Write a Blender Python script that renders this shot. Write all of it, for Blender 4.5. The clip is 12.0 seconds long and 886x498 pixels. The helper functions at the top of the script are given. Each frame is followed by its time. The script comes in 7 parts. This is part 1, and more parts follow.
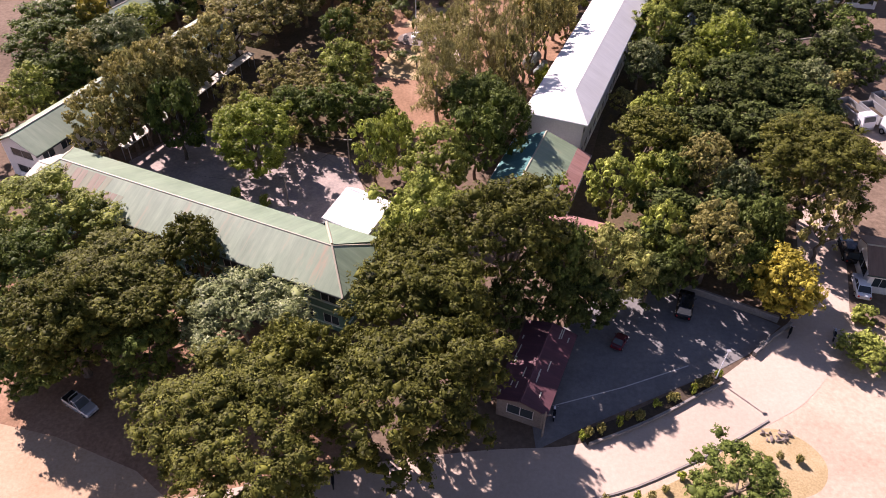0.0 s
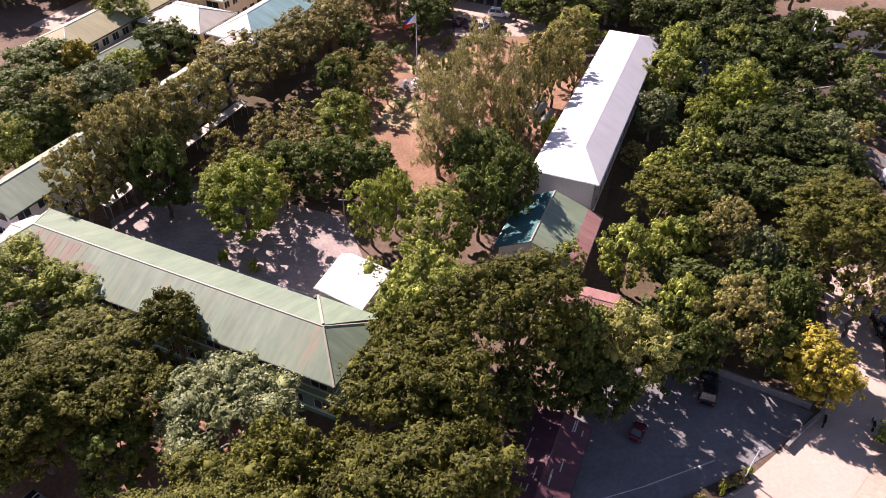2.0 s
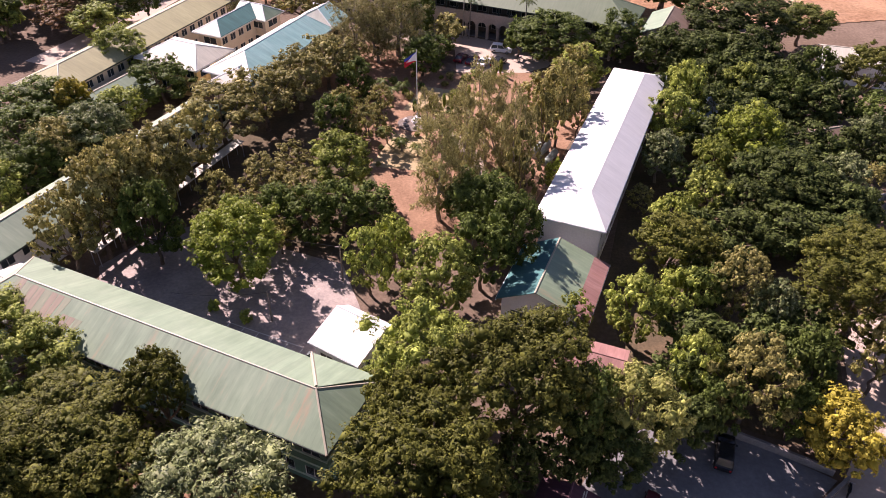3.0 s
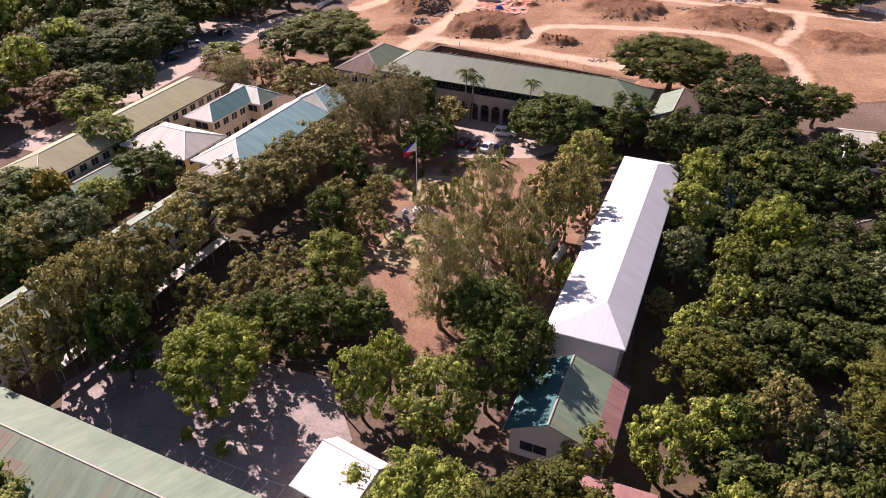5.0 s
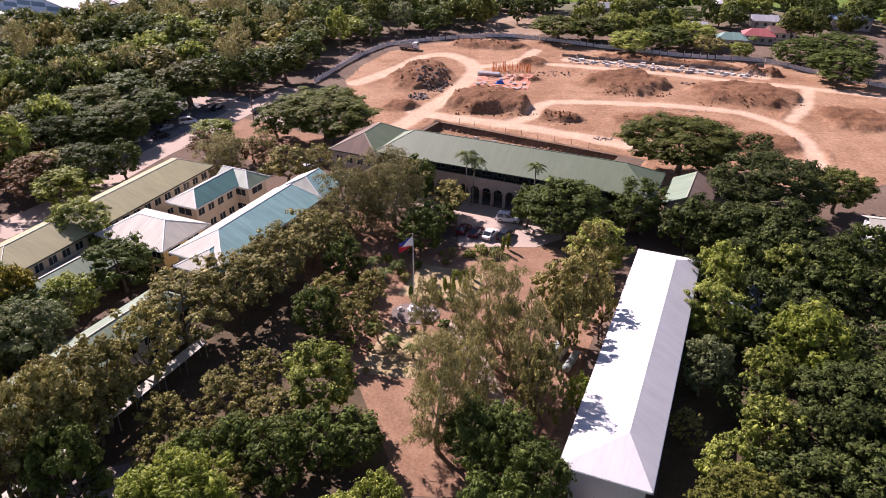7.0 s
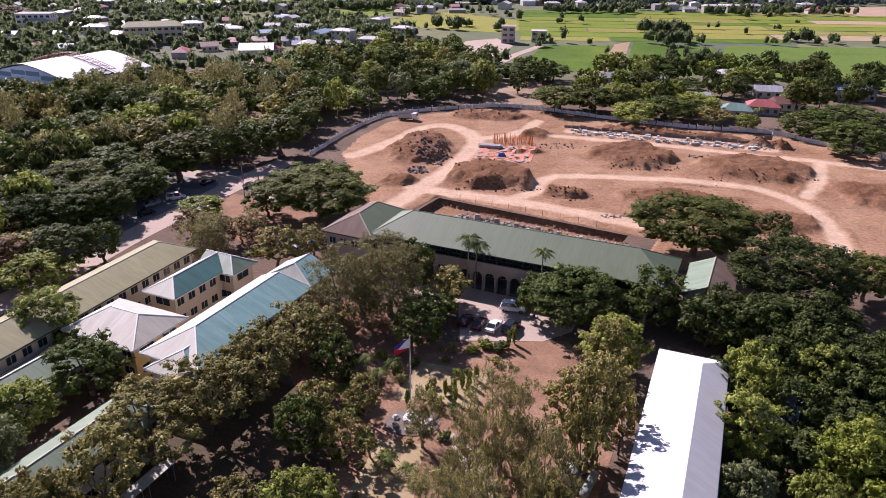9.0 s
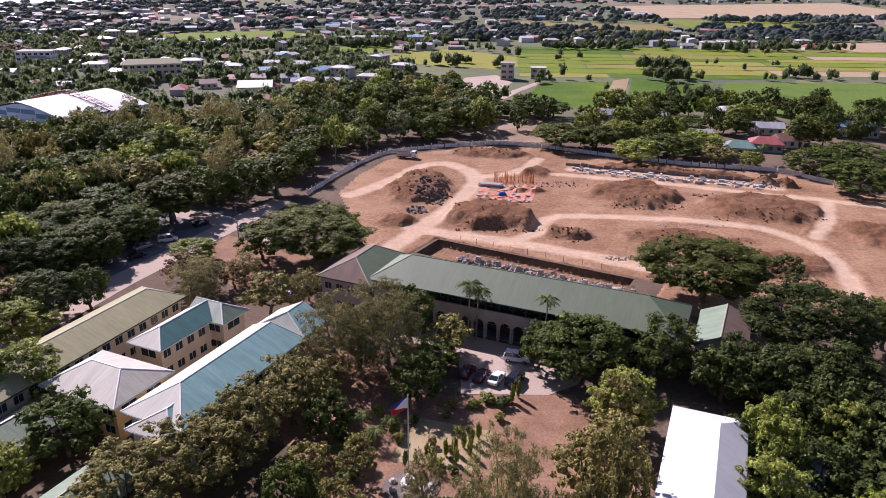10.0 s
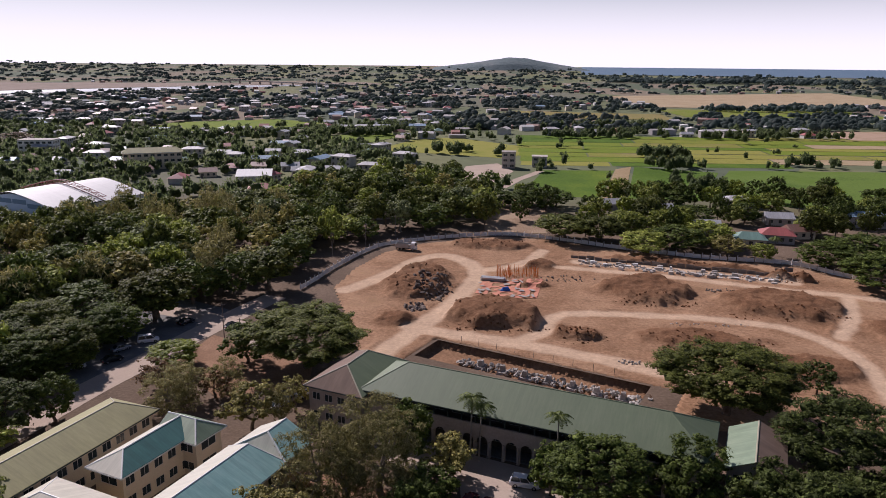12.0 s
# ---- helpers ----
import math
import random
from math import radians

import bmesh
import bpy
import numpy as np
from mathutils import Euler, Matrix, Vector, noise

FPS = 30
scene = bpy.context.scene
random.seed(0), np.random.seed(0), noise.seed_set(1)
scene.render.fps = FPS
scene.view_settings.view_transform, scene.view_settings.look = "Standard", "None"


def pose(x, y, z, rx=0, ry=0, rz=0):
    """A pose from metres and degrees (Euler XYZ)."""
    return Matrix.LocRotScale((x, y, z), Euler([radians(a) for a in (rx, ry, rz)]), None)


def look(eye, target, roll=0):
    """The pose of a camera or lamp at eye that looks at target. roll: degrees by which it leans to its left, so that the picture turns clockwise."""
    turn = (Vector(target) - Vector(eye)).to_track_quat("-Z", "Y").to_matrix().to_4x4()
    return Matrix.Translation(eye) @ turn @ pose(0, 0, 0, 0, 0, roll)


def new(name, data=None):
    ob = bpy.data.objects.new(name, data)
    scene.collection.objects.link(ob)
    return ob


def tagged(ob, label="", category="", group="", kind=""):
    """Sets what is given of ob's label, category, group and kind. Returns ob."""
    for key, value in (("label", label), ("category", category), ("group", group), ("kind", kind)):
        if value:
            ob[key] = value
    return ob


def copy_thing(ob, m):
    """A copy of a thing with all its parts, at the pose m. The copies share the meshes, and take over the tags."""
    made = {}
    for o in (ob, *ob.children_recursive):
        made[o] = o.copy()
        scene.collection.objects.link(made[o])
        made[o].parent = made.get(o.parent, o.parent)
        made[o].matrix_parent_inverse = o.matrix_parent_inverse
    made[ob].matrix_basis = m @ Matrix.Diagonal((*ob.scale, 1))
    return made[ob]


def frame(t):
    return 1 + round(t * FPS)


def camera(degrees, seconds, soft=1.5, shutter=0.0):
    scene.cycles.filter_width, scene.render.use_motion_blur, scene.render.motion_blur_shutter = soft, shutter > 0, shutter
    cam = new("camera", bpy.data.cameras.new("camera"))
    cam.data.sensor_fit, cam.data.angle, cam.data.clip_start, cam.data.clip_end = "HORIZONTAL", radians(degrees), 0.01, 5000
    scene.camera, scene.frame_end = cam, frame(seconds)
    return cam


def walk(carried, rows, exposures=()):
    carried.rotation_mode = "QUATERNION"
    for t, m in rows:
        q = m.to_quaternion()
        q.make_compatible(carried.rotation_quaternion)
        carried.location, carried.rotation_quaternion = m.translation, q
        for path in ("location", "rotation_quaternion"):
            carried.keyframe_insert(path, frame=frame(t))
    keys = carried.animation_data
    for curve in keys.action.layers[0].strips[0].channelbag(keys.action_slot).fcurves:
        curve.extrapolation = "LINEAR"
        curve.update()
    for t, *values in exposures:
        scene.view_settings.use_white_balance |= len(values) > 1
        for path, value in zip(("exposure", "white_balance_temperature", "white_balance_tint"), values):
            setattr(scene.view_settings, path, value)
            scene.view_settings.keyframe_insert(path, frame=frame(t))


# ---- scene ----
cam = camera(63.0, 12.0, 0.9)
PATH = [
    (0, (0.947, 0.296, 60.438), (0.926, 1.793, 59.112), 0.5),
    (0.5, (0.768, 2.258, 60.43), (0.749, 3.758, 59.108), 0.6),
    (1, (0.616, 4.315, 60.408), (0.599, 5.823, 59.095), 0.7),
    (1.5, (0.592, 6.539, 60.423), (0.572, 8.06, 59.125), 0.7),
    (2, (0.657, 8.913, 60.44), (0.633, 10.452, 59.163), 0.6),
    (2.5, (0.716, 11.273, 60.449), (0.687, 12.832, 59.197), 0.5),
    (3, (0.648, 13.723, 60.465), (0.619, 15.304, 59.241), 0.6),
    (5, (0.55, 24.443, 60.663), (0.511, 26.118, 59.572), 0.4),
    (5.5, (0.496, 27.254, 60.696), (0.457, 28.952, 59.639), 0.4),
    (6, (0.41, 30.111, 60.744), (0.37, 31.83, 59.723), 0.4),
    (6.5, (0.351, 33.011, 60.78), (0.311, 34.751, 59.794), 0.5),
    (7, (0.316, 35.903, 60.812), (0.275, 37.662, 59.862), 0.5),
    (9, (-0.216, 47.35, 61.006), (-0.257, 49.181, 60.204), 0.6),
    (9.5, (-0.338, 50.23, 61.087), (-0.378, 52.078, 60.325), 0.5),
    (10, (-0.441, 53.086, 61.137), (-0.482, 54.952, 60.419), 0.5),
    (10.5, (-0.505, 55.908, 61.148), (-0.546, 57.793, 60.481), 0.5),
    (11, (-0.479, 58.661, 61.165), (-0.523, 60.565, 60.554), 0.5),
    (11.5, (-0.444, 61.389, 61.214), (-0.49, 63.31, 60.66), 0.5),
    (12, (-0.366, 64.081, 61.23), (-0.415, 66.017, 60.731), 0.5),
]
walk(cam, [(t, look(eye, target, roll)) for t, eye, target, roll in PATH],
     [(0.0, 1.4, 6400, 38), (3.0, 1.4, 6400, 39), (5.0, 1.02, 6350, 39), (7.0, 1.04, 6100, 37), (9.5, 0.71, 5800, 37), (11.0, 0.47, 5750, 36), (12.0, 0.06, 6000, 27)])

# ---- light ----
SUN_FROM = Vector((-0.63, 0.78, 0.0)).normalized()
SUN_UP = radians(38)
world = bpy.data.worlds.new("world")
scene.world = world
world.use_nodes = True
_wn, _wl = world.node_tree.nodes, world.node_tree.links
_sky = _wn.new("ShaderNodeTexSky")
_sky.sky_type, _sky.sun_disc = "NISHITA", False
_sky.sun_elevation, _sky.sun_rotation = SUN_UP, math.atan2(SUN_FROM.x, SUN_FROM.y)
_sky.dust_density, _sky.air_density, _sky.ozone_density = 0.15, 1.0, 1.0
_mix = _wn.new("ShaderNodeMix")
_mix.data_type = "RGBA"
_mix.inputs[0].default_value = 0.05
_mix.inputs[7].default_value = (4.6, 4.4, 4.75, 1)
_wl.new(_sky.outputs["Color"], _mix.inputs[6])
# pale haze towards the horizon, all the way round
_up = _wn.new("ShaderNodeSeparateXYZ")
_wl.new(_wn.new("ShaderNodeTexCoord").outputs["Generated"], _up.inputs[0])
_low = _wn.new("ShaderNodeMapRange")
_low.interpolation_type = "SMOOTHSTEP"
for _k, _v in (("From Min", 0.0), ("From Max", 0.16), ("To Min", 0.92), ("To Max", 0.0)):
    _low.inputs[_k].default_value = _v
_wl.new(_up.outputs[2], _low.inputs["Value"])
_haze = _wn.new("ShaderNodeMix")
_haze.data_type = "RGBA"
_haze.inputs[7].default_value = (23.0, 22.4, 22.2, 1)
_wl.new(_low.outputs[0], _haze.inputs[0])
_wl.new(_mix.outputs[2], _haze.inputs[6])
_wl.new(_haze.outputs[2], _wn["Background"].inputs["Color"])
_wn["Background"].inputs["Strength"].default_value = 0.045
sun = new("sun", bpy.data.lights.new("sun", "SUN"))
sun.data.energy, sun.data.angle, sun.data.color = 5.0, radians(0.55), (1.0, 0.93, 0.83)
sun.matrix_world = look(SUN_FROM * 100 * math.cos(SUN_UP) + Vector((0, 100, 100 * math.sin(SUN_UP))), (0, 100, 0))


# ---- materials ----
def nodes_of(name):
    m = bpy.data.materials.new(name)
    m.use_nodes = True
    return m, m.node_tree.nodes, m.node_tree.links, m.node_tree.nodes["Principled BSDF"]


def ramp(n, cols, spread=(0.3, 0.7)):
    r = n.new("ShaderNodeValToRGB")
    e = r.color_ramp.elements
    while len(e) < len(cols):
        e.new(0.5)
    for i, c in enumerate(cols):
        e[i].position = spread[0] + (spread[1] - spread[0]) * i / max(1, len(cols) - 1)
        e[i].color = (*c, 1)
    return r


def noise_tex(n, l, vec, scale, detail=5, rough=0.6):
    t = n.new("ShaderNodeTexNoise")
    t.inputs["Scale"].default_value, t.inputs["Detail"].default_value, t.inputs["Roughness"].default_value = scale, detail, rough
    l.new(vec, t.inputs["Vector"])
    return t.outputs["Fac"]


def maths(n, l, op, a, b=0.0, c=None):
    m = n.new("ShaderNodeMath")
    m.operation = op
    for i, v in enumerate((a, b, c)):
        if v is None:
            continue
        if isinstance(v, (int, float)):
            m.inputs[i].default_value = v
        else:
            l.new(v, m.inputs[i])
    return m.outputs[0]


def mixc(n, l, fac, a, b, mode="MIX"):
    m = n.new("ShaderNodeMix")
    m.data_type, m.blend_type = "RGBA", mode
    for i, v in ((0, fac), (6, a), (7, b)):
        if isinstance(v, (int, float)):
            m.inputs[i].default_value = v
        elif isinstance(v, tuple):
            m.inputs[i].default_value = (*v, 1)
        else:
            l.new(v, m.inputs[i])
    return m.outputs[2]


def vary(n, l, col, fac, low, high):
    """Brightness times low..high as fac goes 0..1."""
    k = maths(n, l, "MULTIPLY_ADD", fac, high - low, low)
    v = n.new("ShaderNodeVectorMath")
    v.operation = "SCALE"
    l.new(col, v.inputs[0])
    l.new(k, v.inputs["Scale"])
    return v.outputs[0]


def surf(name, cols, big=0.15, fine=4.0, rough=0.85, metal=0.0, bump=0.3, relief=0.05, place="pos", each=0.0, grain=0.35):
    """Two scales of noise between the colours, with bump; each: how far one object differs from the next."""
    m, n, l, p = nodes_of(name)
    if place == "pos":
        vec = n.new("ShaderNodeNewGeometry").outputs["Position"]
    else:
        vec = n.new("ShaderNodeTexCoord").outputs["Object"]
    a, b = noise_tex(n, l, vec, big), noise_tex(n, l, vec, fine, 6, 0.7)
    r = ramp(n, cols)
    l.new(maths(n, l, "MULTIPLY_ADD", b, 0.35, maths(n, l, "MULTIPLY", a, 0.65)), r.inputs[0])
    col = vary(n, l, r.outputs[0], b, 1 - grain, 1 + grain)
    if each:
        col = vary(n, l, col, n.new("ShaderNodeObjectInfo").outputs["Random"], 1 - each, 1 + each)
    l.new(col, p.inputs["Base Color"])
    p.inputs["Metallic"].default_value = metal
    if rough >= 0.85:
        p.inputs["Specular IOR Level"].default_value = 0.08
    l.new(maths(n, l, "MULTIPLY_ADD", a, 0.2, rough - 0.1), p.inputs["Roughness"])
    bp = n.new("ShaderNodeBump")
    bp.inputs["Strength"].default_value, bp.inputs["Distance"].default_value = bump, relief
    l.new(b, bp.inputs["Height"])
    l.new(bp.outputs[0], p.inputs["Normal"])
    return m


def plain(name, col, rough=0.6, metal=0.0, each=0.0):
    return surf(name, (col, tuple(c * 1.08 for c in col)), 0.5, 6.0, rough, metal, 0.1, 0.01, "obj", each, 0.1)


def sheet_roof(name, cols, rust=0.0, rough=0.45, rib=0.25, sheet=0.9, metal=0.0, rust_col=(0.20, 0.085, 0.05), streak=0.22):
    """Ribbed metal sheeting: u runs along the eave, v up the slope, in metres."""
    m, n, l, p = nodes_of(name)
    uv = n.new("ShaderNodeUVMap").outputs["UV"]
    sx = n.new("ShaderNodeSeparateXYZ")
    l.new(uv, sx.inputs[0])
    st = n.new("ShaderNodeVectorMath")
    st.operation = "MULTIPLY"
    st.inputs[1].default_value = (1.0, 0.12, 1.0)
    l.new(uv, st.inputs[0])
    a = noise_tex(n, l, uv, 0.18, 4)
    b = noise_tex(n, l, st.outputs[0], 2.2, 6, 0.7)
    r = ramp(n, cols)
    l.new(maths(n, l, "MULTIPLY_ADD", b, 0.5, maths(n, l, "MULTIPLY", a, 0.5)), r.inputs[0])
    wn = n.new("ShaderNodeTexWhiteNoise")
    wn.noise_dimensions = "1D"
    l.new(maths(n, l, "FLOOR", maths(n, l, "DIVIDE", sx.outputs[0], sheet)), wn.inputs["W"])
    col = vary(n, l, r.outputs[0], wn.outputs["Value"], 1 - streak * 0.45, 1 + streak * 0.3)
    col = vary(n, l, col, b, 1 - streak, 1 + streak)
    if rust:
        rn = noise_tex(n, l, st.outputs[0], 0.55, 7, 0.75)
        fac = n.new("ShaderNodeMapRange")
        fac.inputs["From Min"].default_value, fac.inputs["From Max"].default_value = 0.70 - rust * 0.4, 0.80 - rust * 0.3
        l.new(rn, fac.inputs["Value"])
        col = mixc(n, l, maths(n, l, "MULTIPLY", fac.outputs[0], 0.75), col, rust_col)
    l.new(col, p.inputs["Base Color"])
    p.inputs["Metallic"].default_value = metal
    l.new(maths(n, l, "MULTIPLY_ADD", b, 0.25, rough - 0.1), p.inputs["Roughness"])
    wave = maths(n, l, "PINGPONG", maths(n, l, "DIVIDE", sx.outputs[0], rib), 0.5)
    bp = n.new("ShaderNodeBump")
    bp.inputs["Strength"].default_value, bp.inputs["Distance"].default_value = 0.09, 0.03
    l.new(wave, bp.inputs["Height"])
    l.new(bp.outputs[0], p.inputs["Normal"])
    return m


def leaf(name, dark, light, tip=None, gloss=0.6, through_light=0.28, spread=0.5):
    """Leaves: each leaf of a crown and each tree differs a little from the next."""
    m, n, l, p = nodes_of(name)
    isl = n.new("ShaderNodeNewGeometry").outputs["Random Per Island"]
    cols = (dark, tuple((a + b) / 2 for a, b in zip(dark, light)), light) + ((tip,) if tip else ())
    r = ramp(n, cols, (0.0, 1.0))
    pos = n.new("ShaderNodeTexCoord").outputs["Object"]
    b = noise_tex(n, l, pos, 0.35, 3)
    l.new(maths(n, l, "MULTIPLY_ADD", isl, 0.55, maths(n, l, "MULTIPLY_ADD", b, 0.9, -0.22)), r.inputs[0])
    col = vary(n, l, r.outputs[0], n.new("ShaderNodeObjectInfo").outputs["Random"], 0.82, 1.2)
    spark = n.new("ShaderNodeTexWhiteNoise")
    spark.noise_dimensions = "1D"
    l.new(maths(n, l, "MULTIPLY", isl, 917.0), spark.inputs["W"])
    col = vary(n, l, col, spark.outputs["Value"], 1 - spread, 1 + spread)
    l.new(col, p.inputs["Base Color"])
    p.inputs["Roughness"].default_value = gloss
    p.inputs["Specular IOR Level"].default_value = 0.12
    tr = n.new("ShaderNodeBsdfTranslucent")
    l.new(col, tr.inputs["Color"])
    ms = n.new("ShaderNodeMixShader")
    ms.inputs[0].default_value = through_light
    l.new(p.outputs[0], ms.inputs[1])
    l.new(tr.outputs[0], ms.inputs[2])
    l.new(ms.outputs[0], n["Material Output"].inputs["Surface"])
    return m


M = {}
M["ground"] = surf("dry_ground", ((0.17, 0.115, 0.07), (0.24, 0.165, 0.105), (0.34, 0.25, 0.17), (0.20, 0.16, 0.07)), 0.06, 1.8, 0.95, 0, 0.5, 0.08)
# dark ground tone that stands in for the shade under trees
M["shaded_ground"] = surf("shade_darkened_ground", ((0.06, 0.05, 0.03), (0.10, 0.075, 0.045), (0.16, 0.11, 0.065)), 0.2, 2.5, 0.95, 0, 0.6, 0.08)
M["concrete"] = surf("pale_concrete", ((0.35, 0.275, 0.215), (0.41, 0.325, 0.255), (0.46, 0.37, 0.295)), 0.09, 2.5, 0.9, 0, 0.25, 0.02, grain=0.1)
M["lot"] = surf("worn_paving", ((0.125, 0.12, 0.117), (0.17, 0.163, 0.155), (0.23, 0.215, 0.20)), 0.2, 2.0, 0.9, 0, 0.25, 0.02, grain=0.2)
M["court"] = surf("court_paving", ((0.20, 0.17, 0.155), (0.29, 0.24, 0.21), (0.40, 0.325, 0.275)), 0.25, 2.2, 0.9, 0, 0.2, 0.02, grain=0.25)
# concrete darkened to take in the shade over the lot's walls
M["kerb"] = surf("kerb_concrete", ((0.16, 0.145, 0.13), (0.28, 0.255, 0.23)), 0.4, 5, 0.9, 0, 0.3, 0.02)
M["dirt"] = surf("red_dirt", ((0.16, 0.092, 0.055), (0.25, 0.148, 0.09), (0.35, 0.22, 0.14)), 0.15, 2.4, 0.95, 0, 0.5, 0.06)
M["drygrass"] = surf("dry_grass", ((0.24, 0.18, 0.08), (0.34, 0.26, 0.14), (0.42, 0.34, 0.21)), 0.2, 5, 0.95, 0, 0.6, 0.08)
M["soil"] = surf("dark_soil", ((0.05, 0.04, 0.03), (0.10, 0.075, 0.05)), 0.4, 4, 0.95, 0, 0.6, 0.08)
M["wall_green"] = surf("green_wall_paint", ((0.055, 0.13, 0.10), (0.075, 0.17, 0.125)), 0.3, 4, 0.7, 0, 0.1, 0.01, "obj", 0, 0.15)
M["wall_pale"] = surf("pale_green_trim", ((0.38, 0.5, 0.42), (0.45, 0.56, 0.48)), 0.3, 4, 0.7, 0, 0.1, 0.01, "obj", 0, 0.12)
M["wall_cream"] = surf("cream_wall", ((0.55, 0.46, 0.33), (0.64, 0.55, 0.41)), 0.3, 4, 0.8, 0, 0.1, 0.01, "obj", 0, 0.12)
M["wall_white"] = surf("white_wall", ((0.62, 0.60, 0.57), (0.75, 0.73, 0.70)), 0.3, 4, 0.8, 0, 0.1, 0.01, "obj", 0.0, 0.1)
M["wall_yellow"] = surf("yellow_wall", ((0.58, 0.40, 0.15), (0.66, 0.48, 0.2)), 0.3, 4, 0.8, 0, 0.1, 0.01, "obj", 0, 0.12)
M["wall_town"] = surf("town_wall", ((0.32, 0.30, 0.28), (0.45, 0.42, 0.39)), 0.3, 4, 0.85, 0, 0.1, 0.01, "obj", 0.25, 0.1)
M["arcade"] = surf("weathered_pale_render", ((0.34, 0.28, 0.235), (0.46, 0.385, 0.33)), 0.3, 3, 0.85, 0, 0.15, 0.02, "obj", 0, 0.15)
# inside surfaces, darkened to stand in for the gallery's shade
M["dark_room"] = surf("darkened_interior", ((0.10, 0.085, 0.07), (0.14, 0.12, 0.10)), 0.3, 3, 0.9, 0, 0.1, 0.01, "obj", 0, 0.1)
M["glass"] = plain("window_glass", (0.03, 0.04, 0.045), 0.12)
M["frame"] = plain("window_frame", (0.5, 0.48, 0.45), 0.6)
M["fascia"] = plain("dark_fascia", (0.03, 0.045, 0.04), 0.6)
M["fascia_pale"] = plain("pale_fascia", (0.6, 0.62, 0.6), 0.5)
M["roof_sage"] = sheet_roof("sage_green_roof", ((0.135, 0.19, 0.115), (0.18, 0.24, 0.15), (0.23, 0.28, 0.185)), 0.12, rust_col=(0.30, 0.17, 0.10))
M["roof_sage_rust"] = sheet_roof("sage_roof_with_rust", ((0.135, 0.19, 0.115), (0.18, 0.24, 0.15), (0.23, 0.28, 0.18)), 0.38, rust_col=(0.30, 0.16, 0.09))
M["roof_sheet_brown"] = sheet_roof("brownish_sheet", ((0.19, 0.15, 0.10), (0.23, 0.18, 0.125), (0.27, 0.215, 0.15)), 0.25, 0.7, rust_col=(0.28, 0.15, 0.09))
M["roof_sheet_dull"] = sheet_roof("dull_sage_sheet", ((0.17, 0.18, 0.11), (0.20, 0.215, 0.135), (0.24, 0.245, 0.16)), 0.2, 0.7, rust_col=(0.28, 0.16, 0.10))
M["roof_main"] = sheet_roof("olive_green_roof", ((0.10, 0.138, 0.072), (0.122, 0.16, 0.086), (0.15, 0.182, 0.107)), 0.12, 0.62, streak=0.12, rust_col=(0.16, 0.13, 0.08))
M["roof_olive"] = sheet_roof("khaki_roof", ((0.22, 0.205, 0.095), (0.28, 0.26, 0.12), (0.34, 0.315, 0.16)), 0.1, 0.75, streak=0.14)
M["roof_teal"] = sheet_roof("teal_roof", ((0.16, 0.31, 0.285), (0.21, 0.365, 0.335), (0.29, 0.43, 0.40)), 0.0, 0.38)
# pale copy for slopes towards the sun: their brightness is in the colour
M["roof_sunlit"] = sheet_roof("sunlit_pale_green_roof", ((0.42, 0.405, 0.32), (0.48, 0.46, 0.37), (0.55, 0.525, 0.425)), 0.05, 0.7, streak=0.12)
# teal lowered to take in the tree shade on the gabled house
M["roof_teal_dark"] = sheet_roof("dark_teal_roof", ((0.025, 0.10, 0.095), (0.035, 0.13, 0.12), (0.06, 0.165, 0.15)), 0.06, 0.85)
M["roof_grey"] = sheet_roof("pale_grey_roof", ((0.40, 0.375, 0.295), (0.46, 0.435, 0.345), (0.53, 0.50, 0.405)), 0.05, 0.7)
M["roof_white"] = sheet_roof("white_roof", ((0.54, 0.53, 0.505), (0.60, 0.59, 0.56), (0.66, 0.645, 0.615)), 0.03, 0.55, streak=0.08)
M["roof_brown"] = sheet_roof("brown_roof", ((0.125, 0.08, 0.055), (0.165, 0.11, 0.078), (0.21, 0.145, 0.108)), 0.2, 0.85)
M["roof_red"] = sheet_roof("faded_red_roof", ((0.20, 0.09, 0.075), (0.26, 0.13, 0.11), (0.32, 0.19, 0.165)), 0.2, 0.85)
M["roof_maroon"] = sheet_roof("maroon_roof", ((0.055, 0.018, 0.025), (0.09, 0.03, 0.038), (0.14, 0.055, 0.06)), 0.3, 0.7)
M["cap"] = plain("roof_cap", (0.30, 0.27, 0.19), 0.6)
M["cap_pale"] = plain("pale_roof_cap", (0.60, 0.60, 0.56), 0.5)
M["bark"] = surf("bark", ((0.07, 0.05, 0.035), (0.14, 0.105, 0.08), (0.2, 0.165, 0.13)), 0.8, 6, 0.95, 0, 0.8, 0.04, "obj", 0.2)
M["bark_pale"] = surf("pale_bark", ((0.2, 0.17, 0.14), (0.32, 0.28, 0.24)), 0.8, 6, 0.95, 0, 0.6, 0.04, "obj", 0.2)
M["leaf_rain"] = leaf("olive_leaves", (0.046, 0.053, 0.009), (0.158, 0.158, 0.026))
# darker copy of the green leaves: deep shade put into the colour
M["leaf_deep"] = leaf("shade_darkened_leaves", (0.020, 0.032, 0.008), (0.085, 0.108, 0.024), (0.12, 0.14, 0.035), 0.65, 0.2)
M["leaf_mango"] = leaf("green_leaves", (0.055, 0.08, 0.012), (0.31, 0.345, 0.066), (0.48, 0.48, 0.13))
M["leaf_dark"] = leaf("deep_green_leaves", (0.034, 0.054, 0.011), (0.155, 0.195, 0.038))
M["leaf_light"] = leaf("bright_green_leaves", (0.085, 0.12, 0.012), (0.29, 0.335, 0.045), (0.40, 0.42, 0.075), 0.45, 0.3)
